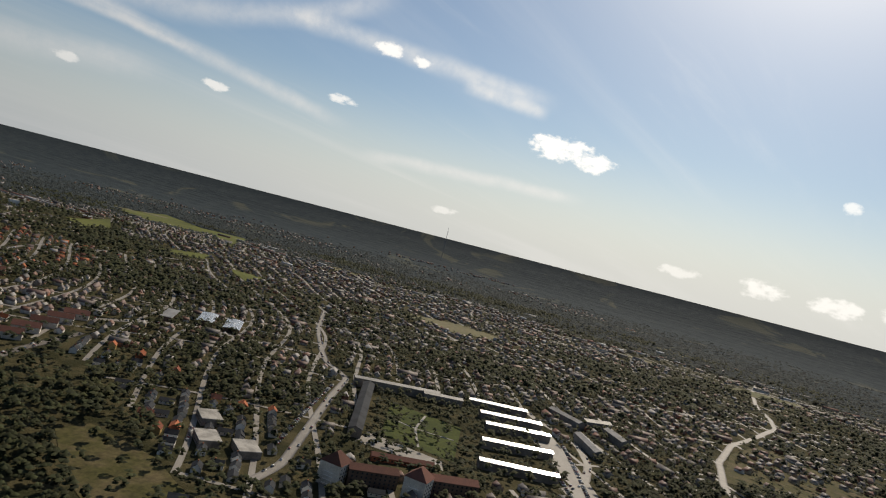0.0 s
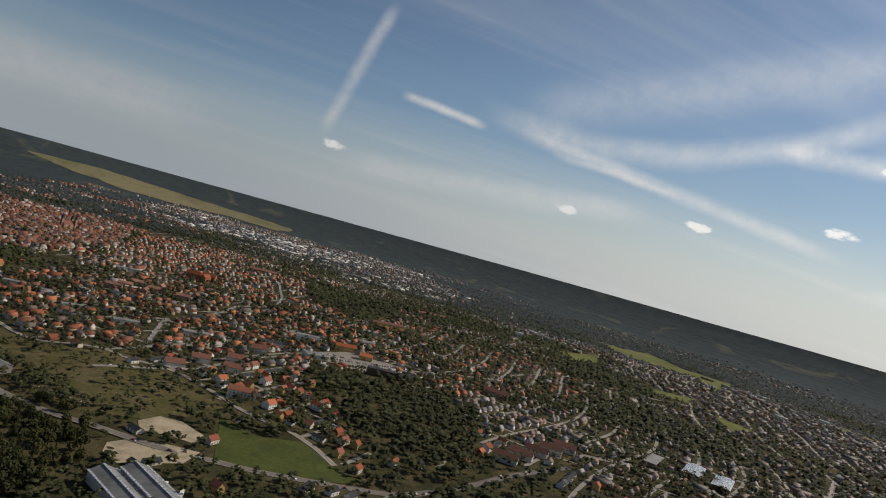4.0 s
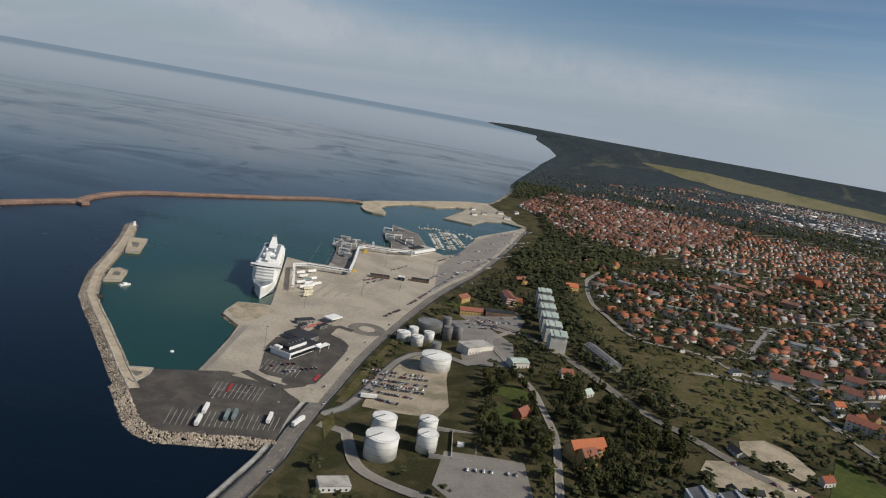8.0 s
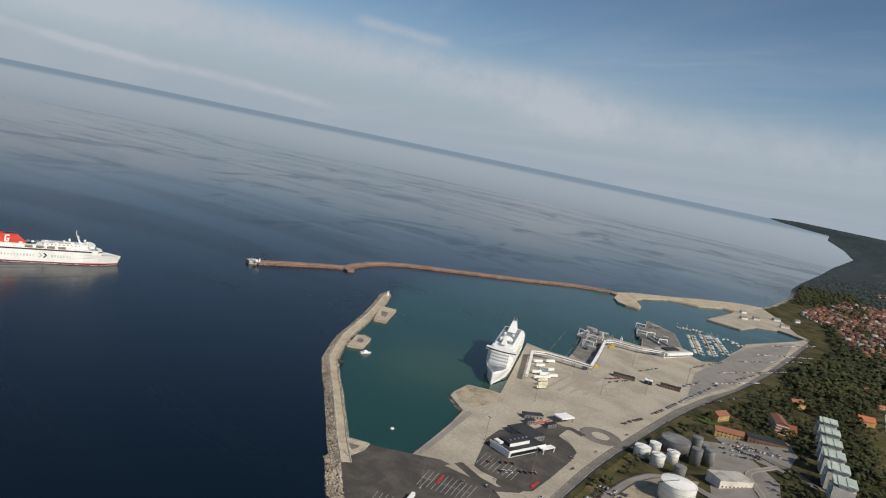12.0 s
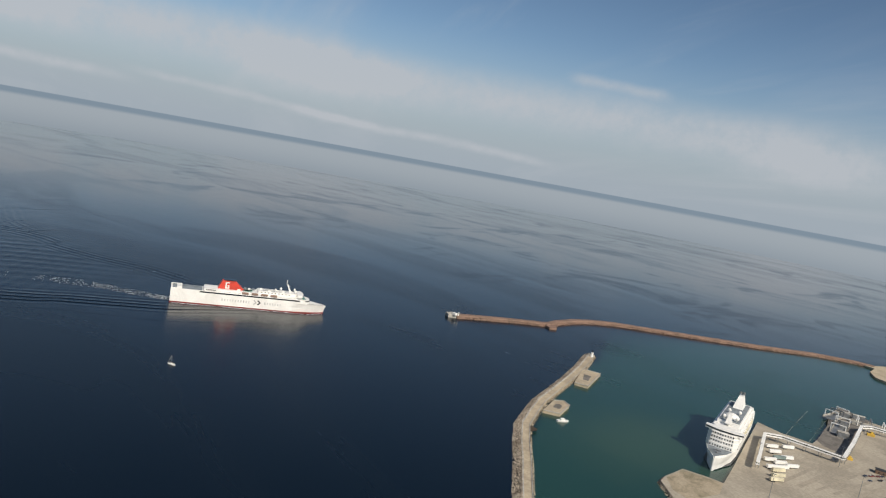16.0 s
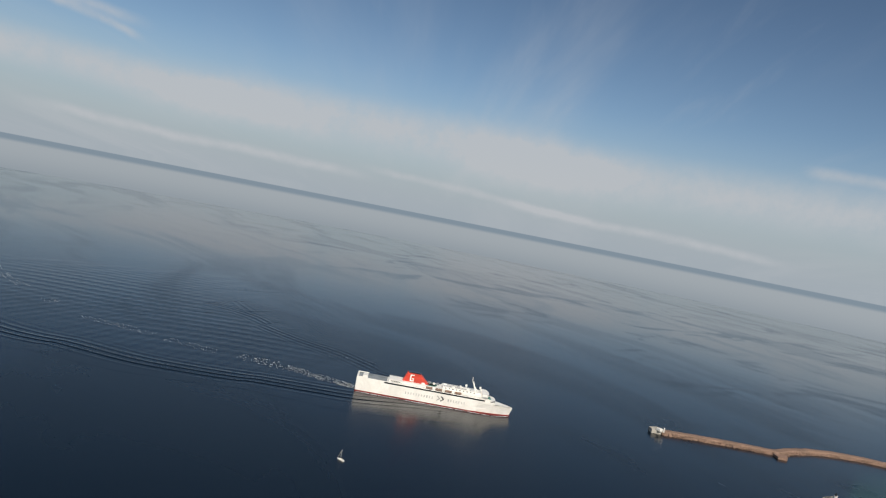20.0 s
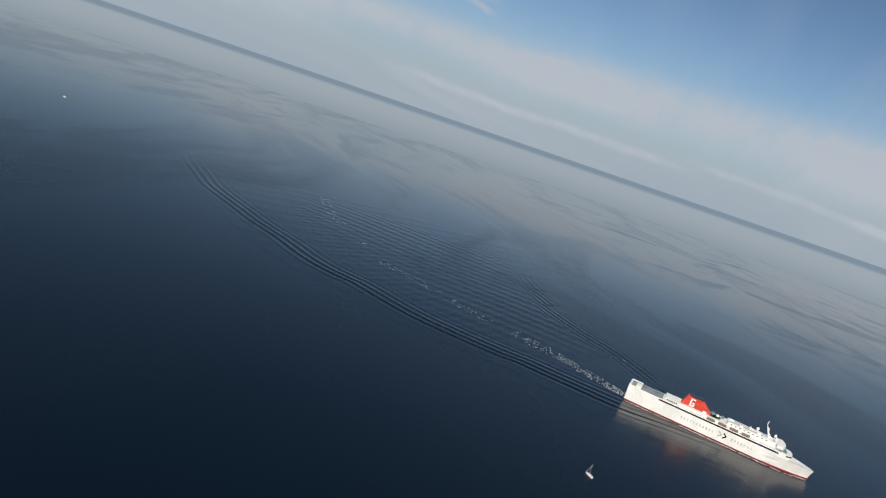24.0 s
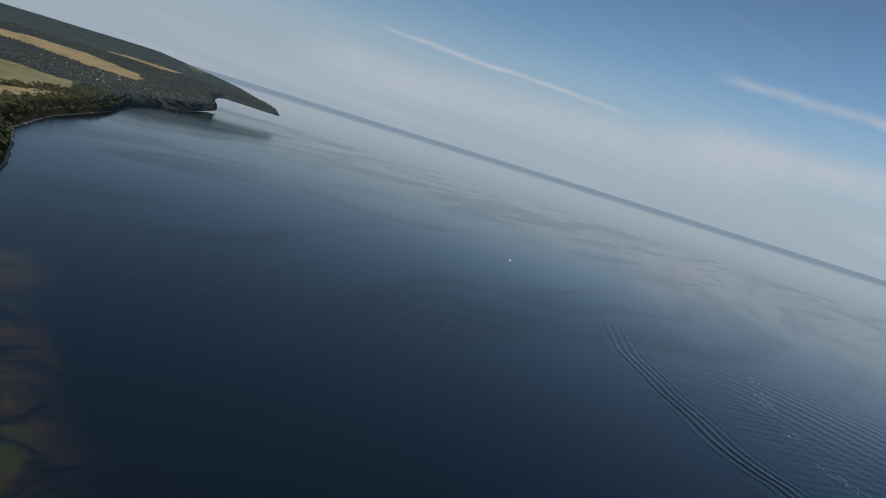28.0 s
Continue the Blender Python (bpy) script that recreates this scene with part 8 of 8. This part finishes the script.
    way = np.r_[way, rng.uniform(0, 3.1, int(shore.sum()))]
    take(x, y, 4)
    order = np.argsort(np.hypot(x - 300, y - 400) + 1e6 * old)
    near = np.zeros(len(x), bool)
    near[order[:150]] = True
    for px, py, pw in zip(x[near], y[near], way[near]):
        pick = int(rng.choice(6, p=[0.30, 0.16, 0.17, 0.12, 0.15, 0.10])) if py > 450 else int(rng.choice(6, p=[0.06, 0.04, 0.38, 0.10, 0.38, 0.04]))
        one = copy_thing(HOUSE_KINDS[pick], pose(px, py, ground_at(px, py), 0, 0, math.degrees(pw) + 90 * int(rng.uniform() < 0.3) + rng.uniform(-6, 6)))
        one.scale = (0.92, 0.92, 0.92)
    SITES.extend((px, py, 8.5) for px, py in zip(x[near], y[near]))
    x, y, old, way = x[~near], y[~near], old[~near], way[~near]
    print("houses", int(near.sum()), len(x))
    z = heights(x, y)
    turn = way + np.where(rng.uniform(size=len(x)) < np.where(old, 0.12, 0.30), np.pi / 2, 0.0)
    wall = Shape().gabled_walls(-0.5, 0.5, -0.5, 0.5, -0.4, 1.0, 0.7)
    roof = Shape().gable(-0.5, 0.5, -0.5, 0.5, 1.0, 0.75, 0.05, 0.06)
    flat = Shape().prism([(-0.5, -0.5), (0.5, -0.5), (0.5, 0.5), (-0.5, 0.5)], -0.3, 1.0)

    def mass(name, shape, mask, sizes, mat, label):
        quads = np.array([f if len(f) == 4 else (*f, f[-1]) for f in shape.f if len(f) <= 4])
        tris = np.array([t for f in shape.f for t in [(f[0], f[i], f[i + 1]) for i in range(1, len(f) - 1)]])
        v, f = repeat(shape.v, tris, np.stack([x, y, z], -1)[mask], turn[mask], sizes[mask])
        v = np.stack(far_place(v[:, 0], v[:, 1], v[:, 2]), -1)
        tagged(bulk(name, v, f, mat), label, "houses", kind="stuff")

    sizes = np.stack([rng.uniform(8, 13, len(x)), rng.uniform(6.2, 8.2, len(x)), rng.uniform(3.0, 5.0, len(x))], -1)
    sizes[in_poly(x, y, VILLAS)] *= [1.12, 1.12, 1.1]
    sizes[old] = np.stack([rng.uniform(10.5, 14.5, int(old.sum())), rng.uniform(7.5, 10.5, int(old.sum())), rng.uniform(4.6, 7.6, int(old.sum()))], -1)
    large = ~old & (rng.uniform(size=len(x)) < 0.05)
    sizes[large] *= [2.1, 1.3, 1.3]
    turn = turn + rng.normal(0, 0.06, len(x))
    industry = in_poly(x, y, NORTH_TOWN) & (rng.uniform(size=len(x)) < np.where(np.sin(x * 0.004 + 0.7) + np.sin(y * 0.005) > 0.3, 0.42, 0.06))
    big = sizes * np.stack([rng.uniform(2, 5, len(x)), rng.uniform(1.6, 3, len(x)), np.full(len(x), 1.3)], -1)
    mass("distant_houses", wall, ~industry, sizes, M_WALL_MIX, "many small pale house walls across the town")
    warm = ~old & ~industry & (in_poly(x, y, VILLAS) | ((y > 650) & (x < 1350)))
    mass("villa_roofs", roof, warm, sizes, M_ROOF_WARM, "red-brown tiled roofs of the villas above the harbour")
    mass("distant_roofs", roof, ~industry & ~old & ~warm, sizes, M_ROOF_MIX, "many brown, grey and red roofs across the town")
    mass("old_town_roofs", roof, old, sizes, M_ROOF_TOWN, "dense orange-red tiled roofs of the old town")
    mass("distant_halls", flat, industry, big, M_WHITE_FAR, "pale flat-roofed halls at the edge of town")


M_WHITE_FAR = material("pale_halls", (0.5, 0.5, 0.5), 0.6, grain=0.3, patch=0.05, own=0.3, island=True,
                       spread=[(0.62, 0.62, 0.61), (0.30, 0.30, 0.30), (0.72, 0.71, 0.70), (0.40, 0.36, 0.32)])
WOODS = [
    [(646, 747), (796, 784), (804, 585), (669, 464), (555, 482), (586, 631)],
    [(219, 1263), (303, 1554), (402, 1700), (468, 1560), (511, 1507), (383, 1268), (302, 1205), (241, 1180)],
    [(1182, 1570), (1384, 1457), (1243, 1221), (1017, 1119), (999, 1260)],
    [(350, 202), (453, 142), (526, 188), (588, 238), (661, 321), (635, 371), (560, 385), (464, 300)],
    [(496, 395), (595, 318), (661, 324), (731, 417), (691, 447), (548, 467)],
    [(219, 111), (438, 304), (391, 397), (293, 418), (208, 403), (73, 399), (-23, 213), (52, 79)],
]


GARDENS = [(132, 540), (150, 600), (156, 690), (196, 705), (215, 790), (250, 740), (290, 630), (345, 545), (320, 440), (250, 395), (196, 420), (190, 530)]
FLATS_PARK = [(150, 985), (190, 1120), (300, 1200), (312, 1140), (285, 1010), (272, 1070), (225, 1000), (226, 880), (205, 935)]


def place_trees():
    kinds = [make_tree(1, 4.2, 9.5, "broad dark green leafy tree"), make_tree(2, 3.4, 8.0, "round dark green leafy tree"), make_tree(3, 5.0, 12.0, "tall spreading dark green tree"),
             make_tree(4, 2.6, 6.0, "small bushy green tree"), make_tree(5, 2.4, 12.5, "slender dark pine tree", True)]
    for k in kinds:
        k.matrix_world = pose(0, 0, -500)
    n = 310000
    r = 2750 * np.sqrt(rng.uniform(0, 1, n))
    r = np.where(np.arange(n) < n * 0.34, r * 0.5, r)
    a = rng.uniform(0, 2 * np.pi, n)
    x, y = EYE[0] + r * np.cos(a), EYE[1] + r * np.sin(a)
    u = x - np.interp(y, SHORE_Y, SHORE_X)
    clump = (np.sin(x * 0.031) * np.sin(y * 0.027 + 1) + np.sin(x * 0.013 + 2) * np.cos(y * 0.017)) * 0.5
    want = np.where(u > 80, np.clip(0.25 + 0.16 * clump + 0.34 * woodland(x, y), 0.11, 1.0), np.where(u > 22, 0.12, 0.0))
    want = np.where((r < 1250) & (u > 80), want * np.where(y < 450, 1.95, 1.65), want)
    want = np.where(in_poly(x, y, OLD_TOWN), 0.18 + 0.6 * (clump > 0.36), want)
    want = np.where((u > 25) & (u < 140) & (y > 1450), 0.85, want)
    want = np.where((r > 1250) & ~in_poly(x, y, OLD_TOWN), want * 1.6, want)
    grove = np.zeros(n, bool)
    for k, w in enumerate((*WOODS, HEADLAND)):
        within = in_poly(x, y, w)
        grove |= within
        want = np.where(within, 0.42 + 0.3 * clump if k in (0, 3, 4, 5) else 0.85, want)
    want = np.where(in_poly(x, y, VILLAS) & ~grove, 0.40 + 0.22 * clump, want)
    want = np.where(in_poly(x, y, COMMON), 0.35, want)
    want = np.where(in_poly(x, y, PARK_LAWN), 0.14, want)
    want = np.where(in_poly(x, y, HEATH), 0.09 + 0.16 * (clump > 0.2), want)
    want = np.where(in_poly(x, y, SOUTH_GRASS) | in_poly(x, y, SE_GRASS), 0.06, want)
    want = np.where(in_poly(x, y, GARDENS) | in_poly(x, y, FLATS_PARK), 0.44 + 0.3 * clump, want)
    want = np.where(near_line(x, y, [(276, 1084), (271, 935), (279, 813), (306, 704), (320, 637)], 19), 1.0, want)
    want = np.where((y < -200) & (coast_distance(x, y) < 180), 0.8, want)
    ok = (rng.uniform(size=n) < want) & (coast_distance(x, y) > np.where(y < -200, 6, 12)) & free(x, y, 0.5) & ~is_taken(x, y)
    x, y, r = x[ok], y[ok], r[ok]
    near = np.zeros(len(x), bool)
    near[np.argsort(np.hypot(x - 215, y - 590))[:300]] = True
    for px, py in zip(x[near], y[near]):
        k = kinds[int(rng.choice(5, p=[0.3, 0.25, 0.2, 0.15, 0.10]))]
        s = rng.uniform(0.75, 1.25)
        one = copy_thing(k, pose(px, py, ground_at(px, py), 0, 0, rng.uniform(0, 360)))
        one.scale = (s, s, s * rng.uniform(0.85, 1.15))
    x, y = x[~near], y[~near]
    z = heights(x, y)
    u2 = x - np.interp(y, SHORE_Y, SHORE_X)
    print("trees", int(near.sum()), len(x))
    far = np.hypot(x - EYE[0], y - EYE[1]) > 1150
    fq, fr = rng.uniform(0, 2 * np.pi, 120000), rng.uniform(2350, 4000, 120000)
    fx, fy = EYE[0] + fr * np.cos(fq), EYE[1] + fr * np.sin(fq)
    keep = (rng.uniform(size=120000) < (4000 - fr) / 1200 * np.where(in_poly(fx, fy, NORTH_TOWN), 0.5, 1.0)) & (coast_distance(fx, fy) > 20) & ~np.any([in_poly(fx, fy, p) for p in (AIRFIELD, FIELD_B, *CLIFF_FIELDS)], axis=0)
    # Scrub and woods along the southern cliffs.
    q, d = rng.uniform(np.pi, 1.5 * np.pi, 60000), rng.uniform(3300, 7500, 60000)
    cx, cy = EYE[0] + d * np.cos(q), EYE[1] + d * np.sin(q)
    more = (coast_distance(cx, cy) > 12) & ~np.any([in_poly(cx, cy, p) for p in CLIFF_FIELDS], axis=0)
    fx, fy, keep = np.r_[fx, cx], np.r_[fy, cy], np.r_[keep, more]
    thick = 1.0 + 0.35 * np.clip(woodland(x, y), 0, 1)
    for w in (*WOODS, HEADLAND):
        thick = np.where(in_poly(x, y, w), 1.35, thick)
    thick = np.where((u2 > 25) & (u2 < 140) & (y > 1100), 1.4, thick)
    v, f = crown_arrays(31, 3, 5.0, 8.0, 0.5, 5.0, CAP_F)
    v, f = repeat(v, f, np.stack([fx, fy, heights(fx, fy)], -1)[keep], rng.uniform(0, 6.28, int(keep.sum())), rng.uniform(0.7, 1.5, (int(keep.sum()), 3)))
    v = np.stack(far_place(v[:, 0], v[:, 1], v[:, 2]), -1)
    tagged(bulk("far_woods", v, f, M_HAZED_WOODS), "dark woods along the horizon", "woods", kind="stuff")
    for group in range(6):
        pick = np.flatnonzero((np.arange(len(x)) % 3 == group % 3) & (far == (group > 2)))
        v, f = crown_arrays(11 + group, 7 if group < 3 else 3, 3.8, 7.4, 1.2, 1.95 if group < 3 else 3.3, CAP_F)
        v, f = repeat(v, f, np.stack([x, y, z], -1)[pick], rng.uniform(0, 6.28, len(pick)), thick[pick, None] * rng.uniform(0.7, 1.35, (len(pick), 1)) * rng.uniform(0.85, 1.15, (len(pick), 3)))
        v = np.stack(far_place(v[:, 0], v[:, 1], v[:, 2]), -1)
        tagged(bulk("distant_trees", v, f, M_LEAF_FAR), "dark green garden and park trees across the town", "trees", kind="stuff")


def outer_quarters():
    """Straight streets with terraces and flats at the edge of town, and small clearings between the woods."""
    spots = []
    for k in range(14):
        cx, cy = rng.uniform(1900, 2600), rng.uniform(-900, 1500)
        a, half = radians(rng.uniform(78, 118)), rng.uniform(90, 240)
        dx, dy = math.cos(a), math.sin(a)
        line = [(cx - dx * half, cy - dy * half), (cx, cy), (cx + dx * half, cy + dy * half)]
        strip("road", line, 9, M_ROAD, "pale straight street at the edge of town", lift=0.6)
        ROADS.append((line, 26))
        long = rng.uniform(24, 46)
        for i in range(int(2 * half / (long + 16))):
            for side in (-1, 1):
                if rng.uniform() < 0.75:
                    s = -half + (i + 0.5) * (long + 16)
                    spots.append((cx + dx * s - dy * side * 16, cy + dy * s + dx * side * 16, a, long, rng.uniform(8, 12), rng.uniform(4, 7)))
    for k in range(9):
        cx, cy, r = rng.uniform(1350, 2700), rng.uniform(-900, 1500), rng.uniform(40, 110)
        poly = [(cx + r * rng.uniform(0.5, 1.0) * math.cos(q * 1.047), cy + 1.8 * r * rng.uniform(0.5, 1.0) * math.sin(q * 1.047)) for q in range(6)]
        patch("ground_field", poly, M_AIRFIELD, "dull dry clearing between woods", lift=1.2, step=40)
        KEEP_OUT.append(poly)
    p = np.array(spots)
    z = heights(p[:, 0], p[:, 1])
    for name, shape, mat, label in (("terrace_walls", Shape().gabled_walls(-0.5, 0.5, -0.5, 0.5, -0.4, 1.0, 0.35), M_WALL_MIX, "pale walls of terraces at the edge of town"),
                                    ("terrace_roofs", Shape().gable(-0.5, 0.5, -0.5, 0.5, 1.0, 0.38, 0.02, 0.06), M_ROOF_ROWS, "long grey and brown terrace roofs at the edge of town")):
        tris = np.array([t for f in shape.f for t in [(f[0], f[i], f[i + 1]) for i in range(1, len(f) - 1)]])
        v, f = repeat(shape.v, tris, np.c_[p[:, :2], z], p[:, 2], p[:, 3:6])
        v = np.stack(far_place(v[:, 0], v[:, 1], v[:, 2]), -1)
        tagged(bulk(name, v, f, mat), label, "houses", kind="stuff")


M_ROOF_ROWS = material("terrace_roofs", (0.2, 0.2, 0.2), 0.8, grain=0.6, patch=0.05, own=0.25, island=True,
                       spread=[(0.34, 0.33, 0.32), (0.16, 0.15, 0.145), (0.22, 0.11, 0.08), (0.50, 0.50, 0.49), (0.20, 0.18, 0.16)])
outer_quarters()
lay_streets()
place_houses()
place_trees()
for home in HOUSE_KINDS:
    for o in (*home.children_recursive, home):
        bpy.data.objects.remove(o)
for ob in [o for o in scene.objects if o.name.startswith("tree") and o.parent is None and o.location.z < -400]:
    for o in (*ob.children_recursive, ob):
        bpy.data.objects.remove(o)
